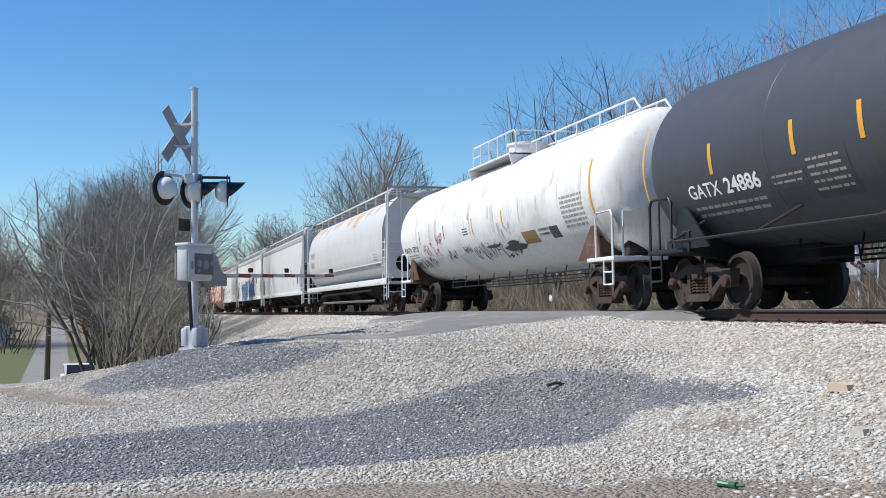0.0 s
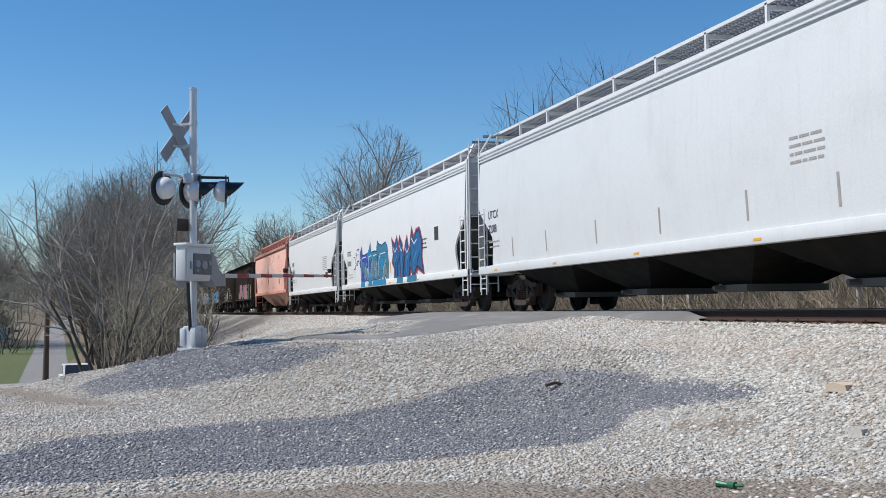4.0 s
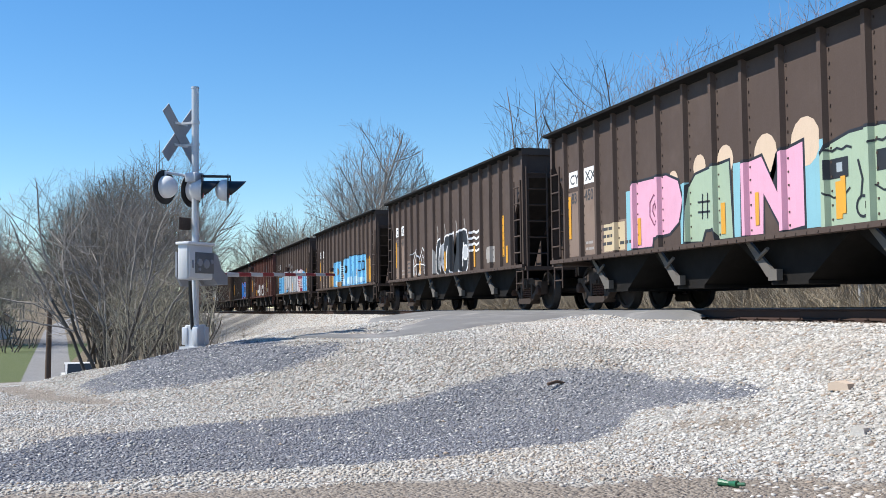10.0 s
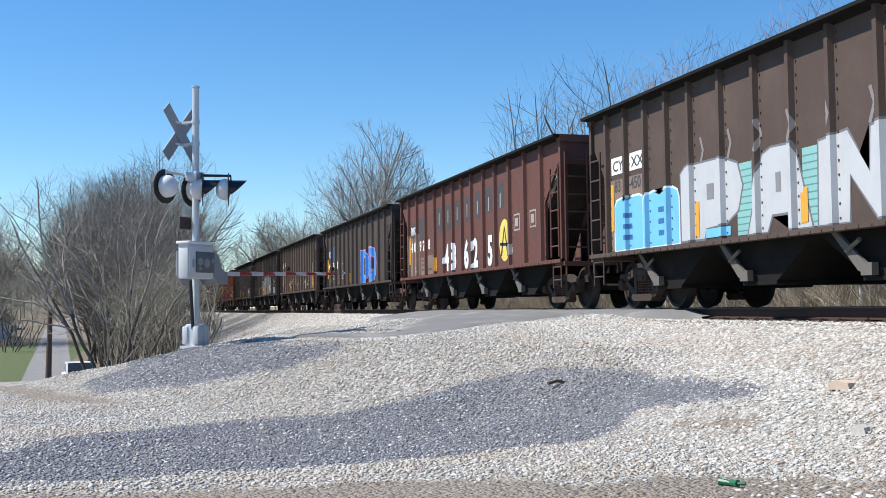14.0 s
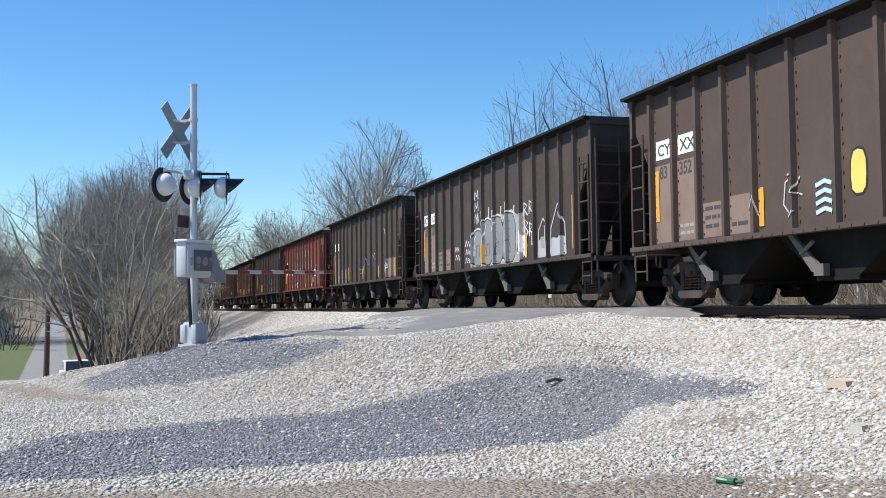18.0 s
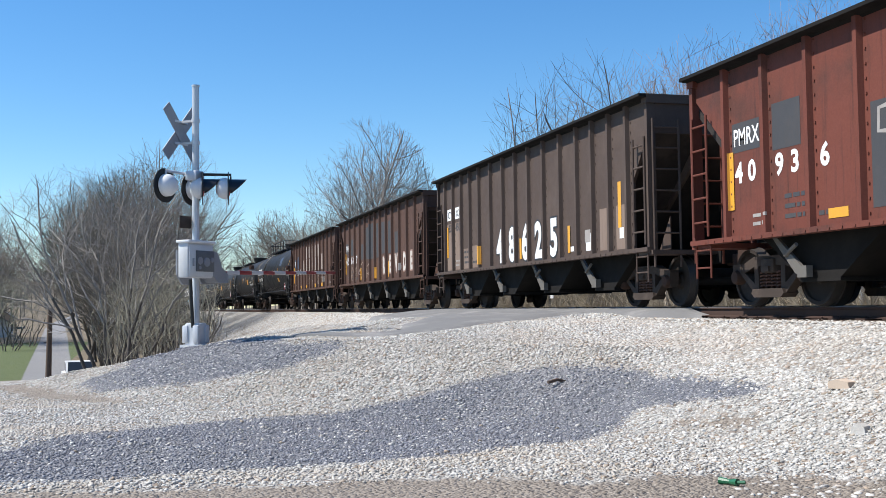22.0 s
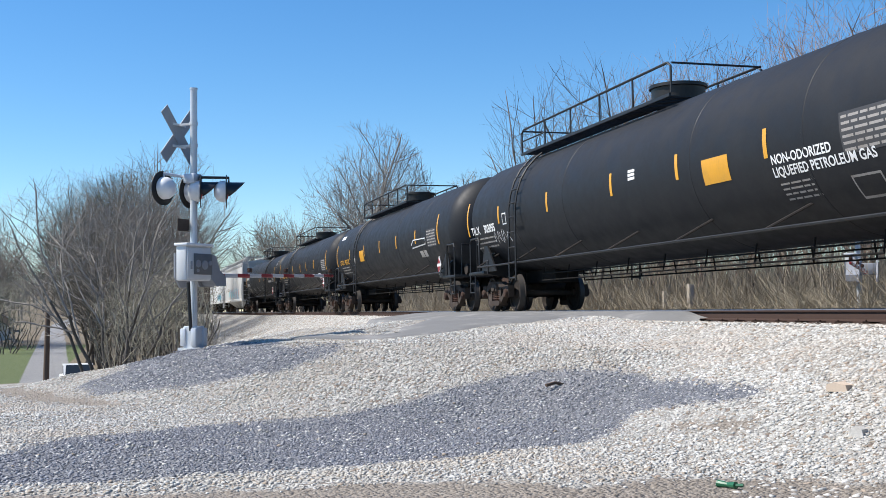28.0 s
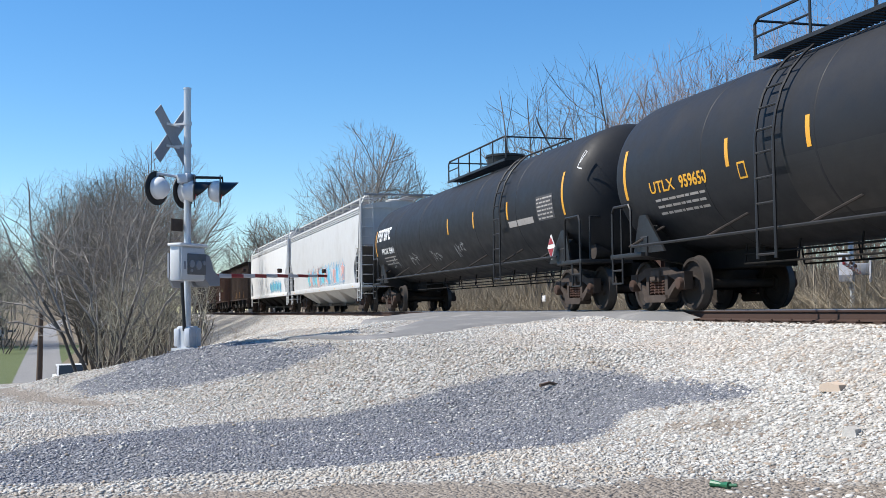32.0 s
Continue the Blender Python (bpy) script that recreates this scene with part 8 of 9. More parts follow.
# ---- trees and brush ----
def bark(name, lo, hi):
    m, t, b = shader(name)
    v = coords(t, shift=30.0)
    c = blend(t, noise_tex(t, v, 2.5, 5), lo, hi)
    c = blend(t, ramp(t, noise_tex(t, v, 0.5, 3), 0.4, 0.7, 0, 0.5), c, tuple(0.6 * k for k in lo))
    t.links.new(c, b.inputs["Base Color"])
    b.inputs["Roughness"].default_value = 0.85
    return m


M_BARK = bark("grey-brown bark", (0.1, 0.085, 0.072), (0.26, 0.225, 0.19))
M_BARK_PALE = bark("pale grey bark", (0.17, 0.15, 0.13), (0.38, 0.345, 0.31))
M_TWIG = bark("brown twig bark", (0.17, 0.14, 0.11), (0.36, 0.31, 0.25))
M_TWIG_RED = bark("reddish twig bark", (0.2, 0.13, 0.1), (0.38, 0.28, 0.22))
M_LIMB = bark("dark limb bark", (0.055, 0.046, 0.038), (0.17, 0.145, 0.12))
M_OLIVE = bark("olive-grey twig bark", (0.19, 0.172, 0.125), (0.44, 0.405, 0.31))
M_BUD = bark("young green buds", (0.1, 0.11, 0.035), (0.2, 0.2, 0.07))
M_REED = bark("dry reed stems", (0.24, 0.195, 0.13), (0.47, 0.4, 0.29))
M_WEED = bark("green weeds", (0.06, 0.085, 0.02), (0.16, 0.18, 0.06))


def stick(v, f, p, q, r0, r1, n=3):
    """A tapered limb segment added to plain lists."""
    d = (q - p)
    if d.length < 1e-5:
        return
    d.normalize()
    a = d.orthogonal().normalized()
    b = d.cross(a)
    k = len(v)
    for c, r in ((p, r0), (q, r1)):
        for i in range(n):
            w = 6.28318 * i / n
            v.append(tuple(c + (a * math.cos(w) + b * math.sin(w)) * r))
    for i in range(n):
        f.append((k + i, k + (i + 1) % n, k + n + (i + 1) % n, k + n + i))


def tube(v, f, pts, rads, n):
    """A tapered limb through the points, added to plain lists as one connected skin."""
    k, side = len(v), None
    for i, p in enumerate(pts):
        d = (pts[min(i + 1, len(pts) - 1)] - pts[max(i - 1, 0)]).normalized()
        a = side - d * side.dot(d) if side is not None else d.orthogonal()
        if a.length < 1e-4:
            a = d.orthogonal()
        side = a.normalized()
        b = d.cross(side)
        for q in range(n):
            w = 6.28318 * q / n
            v.append(tuple(p + (side * math.cos(w) + b * math.sin(w)) * rads[i]))
    for i in range(len(pts) - 1):
        for q in range(n):
            f.append((k + i * n + q, k + i * n + (q + 1) % n, k + (i + 1) * n + (q + 1) % n, k + (i + 1) * n + q))


def bare_tree(seed, stems, centre, radii, limbs=5, gap=0.9, levels=4, mat=None, thin=0.008, bud=0.0, lift=0.02, fan=0.1, spread=35, stem_fork=0.45, wander=1.0, label=""):
    """A leafless tree: stems fork into limbs, and limbs into ever finer branches, all curving upwards and ending at the crown's ellipsoid.
    stems: (x, y, lean x, lean y, height, radius); gap: metres between side branches on a limb; spread: degrees by which limbs leave the stem."""
    rnd = random.Random(seed)
    tree = thing("bare_tree", category="tree", group="trees")
    c, rad = Vector(centre), Vector(radii)
    low = c - Vector((0, 0, 0.55 * rad.z))
    crown_v, crown_f, tips, boughs = [], [], [], []
    many = len(stems) > 4

    def aside(d, degrees, turn):
        a = d.orthogonal().normalized()
        a = a * math.cos(turn) + d.cross(a) * math.sin(turn)
        return (d * math.cos(radians(degrees)) + a * math.sin(radians(degrees))).normalized()

    def branch(p, d, r, level, most):
        step = (0.75, 0.7, 0.52, 0.4, 0.32, 0.26)[level] * max(0.6, min(1.2, gap))
        edge = rnd.uniform(0.88, 1.03)
        pts, rads, kids = [p.copy()], [r], []
        since, gone, turn = rnd.uniform(0.2, 0.8) * gap, 0.0, rnd.uniform(0, 6)
        each = gap * 0.8 ** level
        while gone < most:
            j = wander * (0.05 + 0.022 * level)
            out = p - low
            d = (d + out.normalized() * fan + Vector((rnd.gauss(0, j), rnd.gauss(0, j), rnd.gauss(0, j) + lift))).normalized()
            p = p + d * step
            gone, since, r = gone + step, since + step, max(thin * 0.5, r * 0.925)
            pts.append(p)
            rads.append(r)
            e = p - c
            wide = math.sqrt(max(0.0, 1 - (e.z / rad.z) ** 2)) if e.z > 0 else 1 + 0.6 * e.z / rad.z
            if e.z > rad.z * edge or math.hypot(e.x / rad.x, e.y / rad.y) > max(0.15, wide) * edge:
                break
            if level < levels and since > each:
                since, turn = rnd.uniform(-0.2, 0.2) * each, turn + 2.4 + rnd.uniform(-0.5, 0.5)
                kids.append((p, aside(d, rnd.uniform(30, 58), turn), max(thin * 0.7, r * 0.6), level + 1, min((most - gone) * 0.8 + 0.5, 1.05 * max(rad) * 0.72 ** (level - 1))))
        rads[-1] = min(rads[-1], thin * 0.4)
        if level == 1 and not many:
            boughs.append((pts, rads))
        else:
            tube(crown_v, crown_f, pts, rads, 5 if rads[0] > 0.03 else 3)
        if level >= levels - 1:
            tips.append(pts[-1])
        for kid in kids:
            branch(*kid)

    stem_parts = []
    for n, (x, y, lx, ly, h, r) in enumerate(stems):
        pts = [Vector((x + lx * k / 6 + 0.02 * h * math.sin(2.1 * k + seed + n), y + ly * k / 6 + 0.02 * h * math.cos(1.7 * k + seed + n), -0.3 + (h + 0.3) * k / 6)) for k in range(7)]
        rads = [r * (1.35 if k == 0 else 1.08 - 0.06 * k) for k in range(7)]
        stem_parts.append((pts, rads))
        d = (pts[-1] - pts[-3]).normalized()
        reach = 2.2 * max(rad)
        branch(pts[-1], d, r * 0.68, 1, reach)
        for k in range(limbs - 1):
            at = stem_fork + (1 - stem_fork) * (k + 0.7) / (limbs - 0.3)
            i = min(5, int(at * 6))
            p = pts[i].lerp(pts[i + 1], at * 6 - i)
            branch(p, aside(d, spread * (0.45 + 0.9 * ((k * 0.618) % 1)), 2.4 * k + seed), r * rnd.uniform(0.42, 0.6), 1, reach)
    for name, tubes in (("trunk", stem_parts), ("limb", boughs)):
        for pts, rads in tubes:
            g = Geo()
            tube(g.v, g.f, pts, rads, 8 if name == "trunk" else 5)
            part(name, g, M_LIMB if name == "trunk" else mat or M_BARK, tree, smooth=60)
    g = Geo()
    g.v, g.f = crown_v, crown_f
    part("crown", g, mat or M_BARK, tree, "fine bare branches and twigs", smooth=0)
    if bud:
        g = Geo()
        for p in tips:
            if rnd.random() < bud:
                a = Vector((rnd.uniform(-1, 1), rnd.uniform(-1, 1), rnd.uniform(-1, 1))).normalized() * 0.05
                b = Vector((rnd.uniform(-1, 1), rnd.uniform(-1, 1), rnd.uniform(-1, 1))).normalized() * 0.03
                g.add([p - a, p + b, p + a, p - b], [(0, 1, 2, 3)])
        tagged(part("bud", g, M_BUD, tree, "scattered young green buds", smooth=0), kind="stuff")
    return tagged(tree, label)


def stand_at(x, y, sink=0.0):
    return (x, y, float(height(np.array([float(x)]), np.array([float(y)]))[0]) - sink)


def plant(tree, spots, first=True):
    """Sets the tree itself on the first spot and copies on the rest: x, y, turn, size."""
    for i, (x, y, turn, size) in enumerate(spots):
        m = pose(*stand_at(x, y), 0, 0, turn)
        if i == 0:
            base = tree
            base.matrix_world = m @ Matrix.Diagonal((size, size, size, 1))
        else:
            c = copy_thing(tree, m)
            c.scale = (size, size, size)


OAK = bare_tree(3, [(0, 0, 0.3, 0.1, 6.0, 0.3)], (0, 0, 10.6), (6.2, 6.2, 6.9), 9, 1.05, 5, M_BARK_PALE, 0.013, lift=0.02, fan=0.05, spread=44, stem_fork=0.4, label="tall bare tree with a rounded pale grey crown")
plant(OAK, [(-56.6, 9.0, 0, 0.98), (-63, 11.5, 110, 0.85), (-49, 17, 230, 0.7)])
SLIM = bare_tree(8, [(0, 0, 0.5, 0.2, 5.5, 0.1), (0.2, 0.1, -0.6, 0.3, 4.5, 0.085)], (0, 0, 8.2), (3.0, 3.0, 4.9), 5, 1.0, 4, M_BARK, 0.008, lift=0.03, fan=0.04, spread=36, label="slender bare tree with open dark branches")
plant(SLIM, [(-10.8, 8.2, 20, 0.82), (-15.5, 9.5, 130, 1.02), (-8.4, 9.4, 250, 0.96), (-12.5, 12.4, 310, 1.0), (-21, 11, 60, 0.8), (-26, 13, 160, 0.75)])
RED = bare_tree(15, [(0, 0, 0.3, 0.1, 3.5, 0.09), (0.3, 0.2, 0.5, -0.4, 3.0, 0.07), (-0.3, 0, -0.5, 0.3, 3.2, 0.07)], (0, 0, 6.8), (2.6, 2.6, 4.7), 5, 0.75, 4, M_TWIG_RED, 0.008, lift=0.04, fan=0.03, spread=32, label="bare tree with reddish spring twigs")
plant(RED, [(-5.4, 11.4, 45, 1.05), (-3.2, 11.8, 190, 1.06), (-7.6, 12.2, 280, 0.98), (-1.4, 12.5, 0, 1.08), (1.2, 13.5, 77, 1.1), (3.8, 14.0, 160, 1.1), (5.6, 15.0, 230, 1.1), (8.0, 15.6, 300, 1.1), (10.5, 16.5, 30, 1.08), (0, 17, 120, 1.1), (6.5, 19, 250, 1.1), (-5, 16, 10, 1.05)])
BROAD = bare_tree(21, [(0, 0, 0.4, 0.3, 3.4, 0.2)], (0, 0, 6.8), (5.2, 5.2, 4.9), 8, 0.95, 5, M_TWIG, 0.012, lift=0.01, fan=0.06, spread=55, label="broad bare tree with dense dark branches")
plant(BROAD, [(-78, 5.5, 0, 0.98), (-69, 6.5, 80, 0.86), (-86, 8, 170, 1.12), (-95, 6.5, 250, 1.1), (-74, 13, 20, 1.1), (-40.5, 12.5, 300, 0.76), (-104, 9, 60, 1.1), (-120, 7.5, 200, 1.1), (-60, 22, 130, 1.0), (-33, 17, 200, 0.8)])
SPREAD = bare_tree(34, [(0, 0, 0.8, 0.3, 3.6, 0.14), (0.4, 0.1, -0.9, 0.6, 3.4, 0.11), (-0.3, 0.3, -0.3, -1.0, 3.5, 0.11), (0.1, -0.4, 1.2, -0.4, 3.0, 0.11)], (0, 0, 6.9), (4.6, 4.6, 5.6), 5, 0.9, 4, M_BARK, 0.011, bud=0.05, lift=0.025, fan=0.05, spread=42, label="many-stemmed bare tree with spreading branches")
plant(SPREAD, [(-128, -34, 0, 1.5), (-112, -29, 90, 1.4), (-44, -11.4, 200, 1.1), (-33, -10.4, 140, 0.98), (-38.4, -8.2, 300, 1.12), (-140, -41, 40, 1.3), (-58, -12.4, 20, 1.25), (-64, -9.5, 100, 1.3), (-50, -8.4, 10, 1.15), (-78, -10.5, 210, 1.35), (-90, -13.6, 250, 1.4), (-118, -15.0, 75, 1.6), (-66, -13.6, 160, 1.3), (-132, -37, 220, 1.4), (-118, -29.5, 310, 1.5), (-74, -13.0, 280, 1.3)])
SHRUB = bare_tree(41, [(0.8 * math.cos(0.9 * k), 0.8 * math.sin(0.9 * k), 1.2 * math.cos(0.9 * k + 0.4), 1.2 * math.sin(0.9 * k + 0.4), 2.0 + 0.4 * (k % 3), 0.05) for k in range(7)], (0, 0, 3.8), (2.6, 2.6, 3.5), 3, 0.55, 3, M_OLIVE, 0.01, bud=0.15, lift=0.03, fan=0.03, spread=38, stem_fork=0.3, wander=2.2, label="tall dense bare shrub with green buds")
plant(SHRUB, [(-11.4, -10.2, 70, 0.72), (-15.4, -9.0, 140, 0.85), (-19.5, -7.9, 210, 0.85), (-23.4, -7.4, 20, 0.85), (-17.5, -10.4, 330, 0.78), (-26, -8.6, 190, 0.95), (-30, -7.6, 260, 1.0), (-21, -9.4, 100, 0.85), (-64, 5.8, 30, 1.1), (-70, 6.0, 200, 1.2), (-125, -31, 10, 1.5), (-95, -23.8, 100, 1.3), (-135, -37, 190, 1.6), (-112, -26, 280, 1.5), (-104, -23, 40, 1.3)])
FAN = bare_tree(52, [(0, 0, 0.4, -1.6, 3.6, 0.085), (0.5, 0.3, 0.3, 0.9, 4.0, 0.08), (-0.4, 0.2, -0.5, -0.6, 3.8, 0.085), (-0.2, 0.7, -0.3, 1.7, 3.4, 0.07), (-0.5, -0.3, -0.2, -2.0, 4.2, 0.075), (0.0, 0.5, 0.1, 0.4, 4.6, 0.07)], (0, -0.5, 5.6), (4.4, 4.9, 4.3), 3, 1.0, 5, M_BARK_PALE, 0.006, bud=0.02, lift=0.012, fan=0.06, spread=36, stem_fork=0.5, wander=1.9, label="wide many-stemmed bare tree leaning out over a road")
plant(FAN, [(-13.0, -11.2, 0, 1.0)])


def thicket(name, count, x0, x1, y0, y1, lo, hi, mat, label, seed, lean=0.25, forks=2, r=0.008, keep=None):
    """Countless thin stems in one mesh."""
    rnd = random.Random(seed)
    g = Geo()
    p = None
    for i in range(count):
        x, y = rnd.uniform(x0, x1), rnd.uniform(y0, y1)
        if keep and not keep(x, y):
            continue
        h = rnd.uniform(lo, hi)
        p = Vector(stand_at(x, y, 0.05)) if i % 3 == 0 or p is None else Vector((x, y, p.z))
        d = Vector((rnd.uniform(-lean, lean), rnd.uniform(-lean, lean), 1)).normalized()
        m = p + d * h * 0.55
        d2 = (d + Vector((rnd.uniform(-1, 1), rnd.uniform(-1, 1), 0)) * lean * 1.2).normalized()
        stick(g.v, g.f, p, m, r, r * 0.75)
        stick(g.v, g.f, m, m + d2 * h * 0.45, r * 0.75, r * 0.3)
        for k in range(forks):
            s = p.lerp(m, rnd.uniform(0.3, 1.0))
            e = (d + Vector((rnd.uniform(-1, 1), rnd.uniform(-1, 1), rnd.uniform(-0.2, 0.5))) * 0.9).normalized()
            stick(g.v, g.f, s, s + e * h * rnd.uniform(0.2, 0.45), r * 0.55, r * 0.25)
    ob = new(name, g.mesh(name, mat, 0))
    return tagged(ob, label, "brush", kind="stuff")


thicket("brush", 7000, -40, 26, 5.4, 10, 0.9, 2.6, M_REED, "tangle of dry pale brush behind the track", 5, 0.9, 4, 0.01)
thicket("brush", 3600, -80, 26, 8.5, 14, 2.2, 4.6, M_REED, "tall dry brush behind the track", 15, 0.3, 3, 0.011)
thicket("brush", 2600, -40, 26, 5.6, 10, 0.4, 1.6, M_TWIG, "dark bare brush behind the track", 6, 0.5)
thicket("weeds", 2400, -35, 26, 5.0, 9.5, 0.2, 0.9, M_WEED, "green weeds at the foot of the brush", 7, 0.8, 3)
thicket("brush", 4000, -90, 30, 13, 22, 2.5, 6.5, M_TWIG, "dense bare undergrowth behind the track", 8, 0.35, 3, 0.014)
thicket("brush", 1000, -60, -4, -12.5, -5.6, 0.4, 1.8, M_TWIG, "dry brush on the bank beside the road", 9, 0.4, 3, 0.008, lambda x, y: float(off_road(np.array([x]), np.array([y]))[0]) > 0.5 and y < -5.2 - 0.02 * x)
thicket("brush", 1500, -110, -35, -12, -4.6, 1.0, 3.5, M_TWIG, "dry brush along the railway bank", 10, 0.4, 3, 0.014)
# wooded hillsides far off
rnd = random.Random(77)
g = Geo()
for i in range(900):
    x = rnd.uniform(-420, -130)
    y = rnd.uniform(-190, 40)
    if abs(y) < 6 or float(off_road(np.array([x]), np.array([y]))[0]) < 2:
        continue
    p = Vector(stand_at(x, y))
    h = rnd.uniform(7, 13)
    stick(g.v, g.f, p, p + Vector((0, 0, h * 0.5)), 0.2, 0.12, 4)
    for k in range(16):
        s = p + Vector((0, 0, h * rnd.uniform(0.3, 0.7)))
        e = Vector((rnd.uniform(-1, 1), rnd.uniform(-1, 1), rnd.uniform(0.3, 1.3))).normalized()
        q = s + e * h * rnd.uniform(0.2, 0.42)
        stick(g.v, g.f, s, q, 0.08, 0.03)
        for j in range(3):
            e2 = (e + Vector((rnd.uniform(-1, 1), rnd.uniform(-1, 1), rnd.uniform(-0.4, 1)))).normalized()
            stick(g.v, g.f, s.lerp(q, rnd.uniform(0.4, 1)), q + e2 * h * 0.14, 0.035, 0.02)
tagged(new("far_woods", g.mesh("far_woods", M_TWIG, 0)), "bare brown woods on the hillside", "woods", kind="stuff")

# ---- valley: pole, houses and parked cars ----
def utility_pole(x, y, tall, lean):
    p = thing("utility_pole", stand_at(x, y), 0, "leaning dark wooden utility pole beside the road", "pole")
    part("shaft", Geo().rod((0, 0, -0.5), (lean, 0.1, tall), 0.17, 10, 0.12), M_POLE, p, smooth=60)
    part("step_peg", Geo().rod((lean * 0.6, -0.2, tall * 0.6), (lean * 0.6, 0.2, tall * 0.6), 0.02, 6), M_STEEL, p)
    return p


utility_pole(-23.6, -14.45, 4.3, 0.05)
SIDING = paint("white house siding", (0.68, 0.68, 0.67), 0.6, dirt=(0.45, 0.44, 0.42), amount=0.3, streaks=0.2)
ROOFING = paint("grey roof shingle", (0.14, 0.135, 0.13), 0.85, dirt=(0.08, 0.08, 0.08), amount=0.5, streaks=0.2)
BRICK = paint("tan house wall", (0.36, 0.28, 0.22), 0.8, dirt=(0.22, 0.17, 0.13), amount=0.4, streaks=0.2)
M_PANE, t_, b_ = shader("dark window glass")
b_.inputs["Base Color"].default_value, b_.inputs["Roughness"].default_value = (0.02, 0.025, 0.03, 1), 0.06


def house(x, y, turn, w, d, h, wall):
    ho = thing("house", stand_at(x, y, 0.2), turn, "small single-storey house with a grey roof", "house", "houses")
    g = Geo().prism([(-d / 2, 0), (d / 2, 0), (d / 2, h), (0, h + d * 0.3), (-d / 2, h)], "x", -w / 2, w / 2)
    part("wall", g, wall, ho)
    for s in (-1, 1):
        pts = [(0, h + d * 0.3 + 0.02), (0, h + d * 0.3 + 0.2), (s * (d / 2 + 0.5), h - 0.12), (s * (d / 2 + 0.5), h - 0.3)]
        part("roof", Geo().prism(pts[::-s], "x", -w / 2 - 0.4, w / 2 + 0.4), ROOFING, ho)
        for k in range(3):
            u = -w / 2 + w * (k + 0.5) / 3
            win = part("window", Geo().box(u - 0.55, u + 0.55, min(s * d / 2, s * (d / 2 + 0.06)), max(s * d / 2, s * (d / 2 + 0.06)), 0.9, 2.1), SIDING, ho)
            part("pane", Geo().box(u - 0.46, u + 0.46, min(s * (d / 2 + 0.05), s * (d / 2 + 0.08)), max(s * (d / 2 + 0.05), s * (d / 2 + 0.08)), 1.0, 2.0), M_PANE, win)
    part("door", Geo().box(w / 2, w / 2 + 0.05, -0.45, 0.45, 0, 2.05), ROOFING, ho)
    return ho


house(-142, -33.0, 15, 11, 8, 2.9, SIDING)
house(-190, -36, 5, 12, 8, 3.0, BRICK)


def parked_car(x, y, turn, paint_mat, label):
    ca = thing("parked_car", stand_at(x, y), turn, label, "car", "parked cars")
    low = [(-2.3, 0.35), (-2.35, 0.75), (-2.2, 0.95), (-0.9, 1.02), (1.2, 1.0), (2.1, 0.9), (2.3, 0.7), (2.3, 0.35)]
    part("body", Geo().prism(low[::-1], "y", -0.88, 0.88), paint_mat, ca)
    cab = part("cabin", Geo().prism([(-1.5, 1.0), (-1.1, 1.55), (0.5, 1.58), (1.1, 1.0)][::-1], "y", -0.74, 0.74), paint_mat, ca)
    for s in (-1, 1):
        part("side_window", Geo().prism([(-1.3, 1.05), (-1.0, 1.48), (0.42, 1.5), (0.9, 1.05)][::-1], "y", s * 0.745 - 0.005, s * 0.745 + 0.005), M_PANE, cab)
    part("windscreen", Geo().add([(1.08, -0.66, 1.04), (1.08, 0.66, 1.04), (0.56, 0.62, 1.54), (0.56, -0.62, 1.54)], [(0, 1, 2, 3)]), M_PANE, cab, smooth=0)
    part("rear_window", Geo().add([(-1.5, -0.66, 1.05), (-1.5, 0.66, 1.05), (-1.14, 0.62, 1.52), (-1.14, -0.62, 1.52)], [(3, 2, 1, 0)]), M_PANE, cab, smooth=0)
    for wx in (-1.45, 1.4):
        for s in (-1, 1):
            wh = part("wheel", Geo().lathe([(s * 0.72, 0.16), (s * 0.72, 0.32), (s * 0.92, 0.32), (s * 0.92, 0.18)], (wx, 0, 0.32), "y", 18), M_BLACK, ca)
            part("rim", Geo().lathe([(s * 0.9, 0.2), (s * 0.925, 0.18), (s * 0.93, 0.0)], (wx, 0, 0.32), "y", 14), M_ALU, wh)
    return ca


parked_car(-26.0, -13.0, 5, M_WHITE, "white parked car beside the valley road")
parked_car(-150.0, -31.0, 100, M_WHITE, "white parked car in front of a house")
parked_car(-158.0, -31.5, 80, M_TANK_GREY, "dark grey parked car in front of a house")

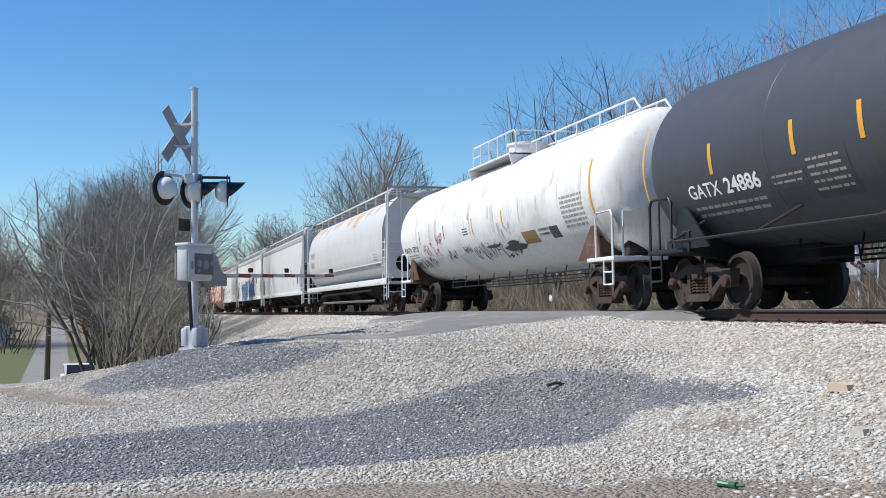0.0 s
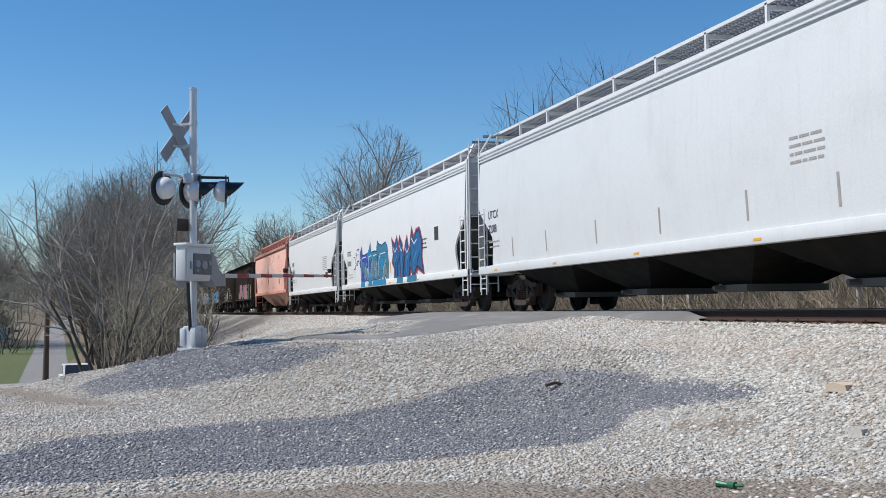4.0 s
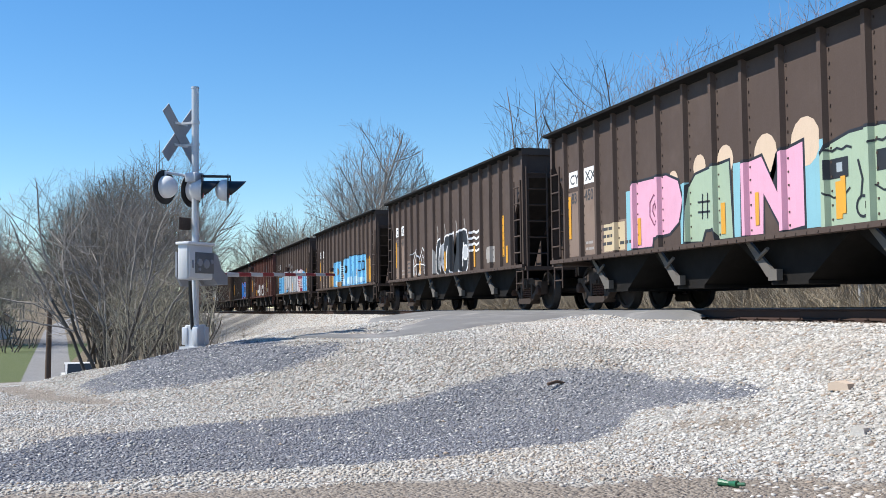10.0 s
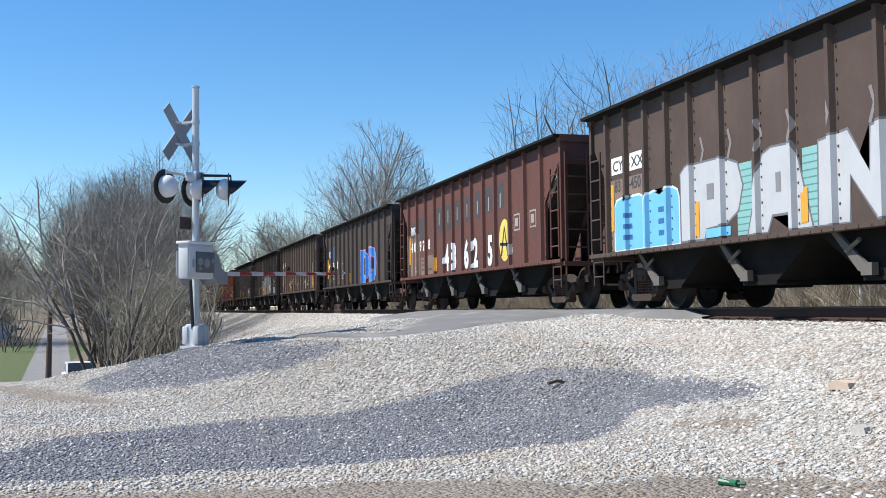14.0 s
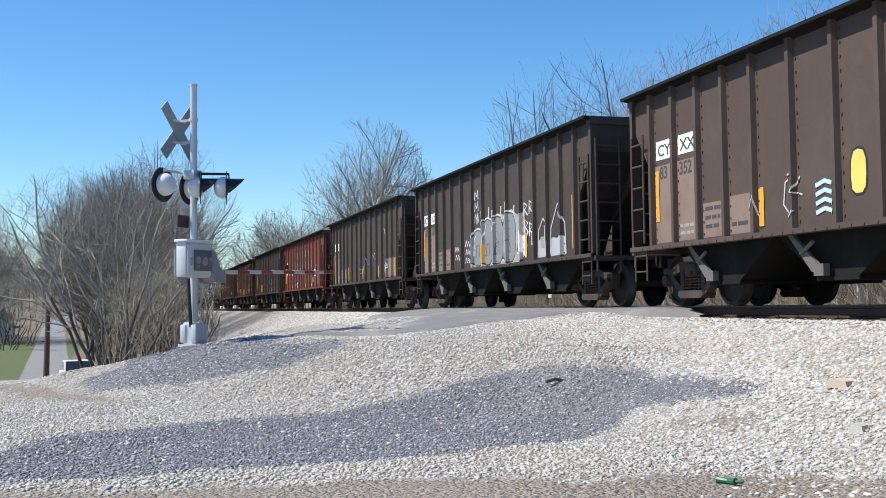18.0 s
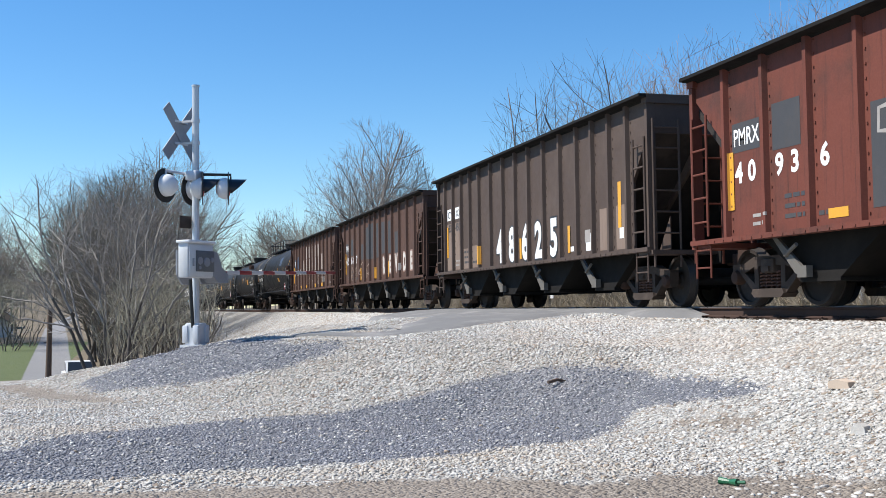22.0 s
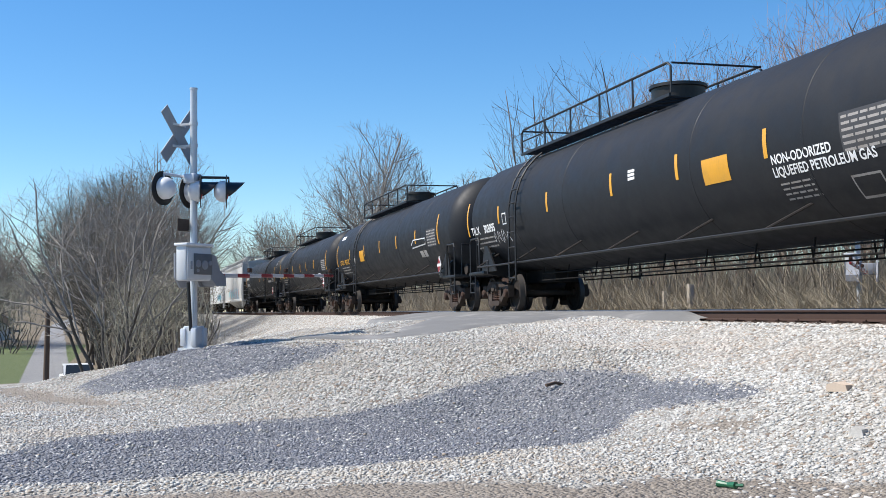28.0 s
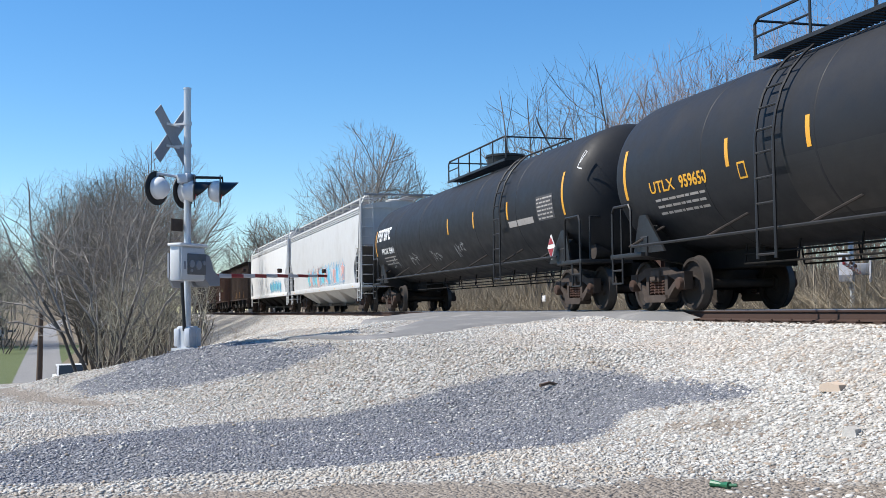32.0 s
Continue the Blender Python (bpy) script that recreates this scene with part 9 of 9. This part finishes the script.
# stray pieces in the gravel
def stray(name, x, y, geo, mat, label, category):
    ob = new(name, geo.mesh(name, mat, 30))
    ob.matrix_world = pose(*stand_at(x, y), 0, 0, 25)
    return tagged(ob, label, category)


stray("stick", 22.42, -4.68, Geo().pipe([(-0.02, -0.16, 0.03), (0, 0, 0.06), (0.03, 0.12, 0.03)], 0.022, 6), M_POLE, "short broken piece of dark wood in the gravel", "stick")
stray("sandstone", 26.7, -3.24, Geo().prism([(-0.12, -0.02), (0.12, -0.02), (0.1, 0.05), (-0.03, 0.075), (-0.11, 0.05)], "y", -0.09, 0.08), paint("tan sandstone", (0.46, 0.37, 0.29), 0.8, dirt=(0.4, 0.32, 0.25), amount=0.5, streaks=0.1, scale=4), "tan block of sandstone in the ballast", "stone")
stray("rock", 27.94, -3.95, Geo().prism([(-0.07, -0.02), (0.08, -0.02), (0.06, 0.06), (0.0, 0.085), (-0.06, 0.05)], "y", -0.05, 0.06), M_BALLAST, "pale rock standing out of the gravel", "stone")
stray("bottle", 28.73, -5.7, Geo().rod((-0.11, 0, 0.028), (-0.02, 0.012, 0.024), 0.03, 9, 0.02).rod((-0.02, 0.012, 0.024), (0.06, 0.0, 0.03), 0.02, 9, 0.03).rod((0.06, 0.0, 0.03), (0.12, 0.015, 0.034), 0.014, 8), paint("green plastic", (0.015, 0.11, 0.05), 0.3, dirt=(0.05, 0.15, 0.08), amount=0.3, streaks=0.0, scale=5), "crushed green plastic bottle on the ground", "bottle")

def motions():
    """The train rolls by at an even pace; its wheels turn with it."""
    for car, x0 in TRAIN:
        walk(car, [(t, pose(x0 + SPEED * t, 0, 0)) for t in (0, 8, 16, 24, 32)])
    turn = math.degrees(SPEED / R_WHEEL)
    rows = [(k / 20, pose(0, 0, 0, 0, turn * k / 20, 0)) for k in range(641)]
    wheels = [o for o in scene.objects if o.name.split(".")[0] == "wheelset"]
    walk(wheels[0], rows)
    keys = wheels[0].animation_data
    for o in wheels[1:]:
        # all wheels turn alike, so they share the keys of the first
        o.rotation_mode = "QUATERNION"
        o.animation_data_create()
        o.animation_data.action, o.animation_data.action_slot = keys.action, keys.action_slot


motions()
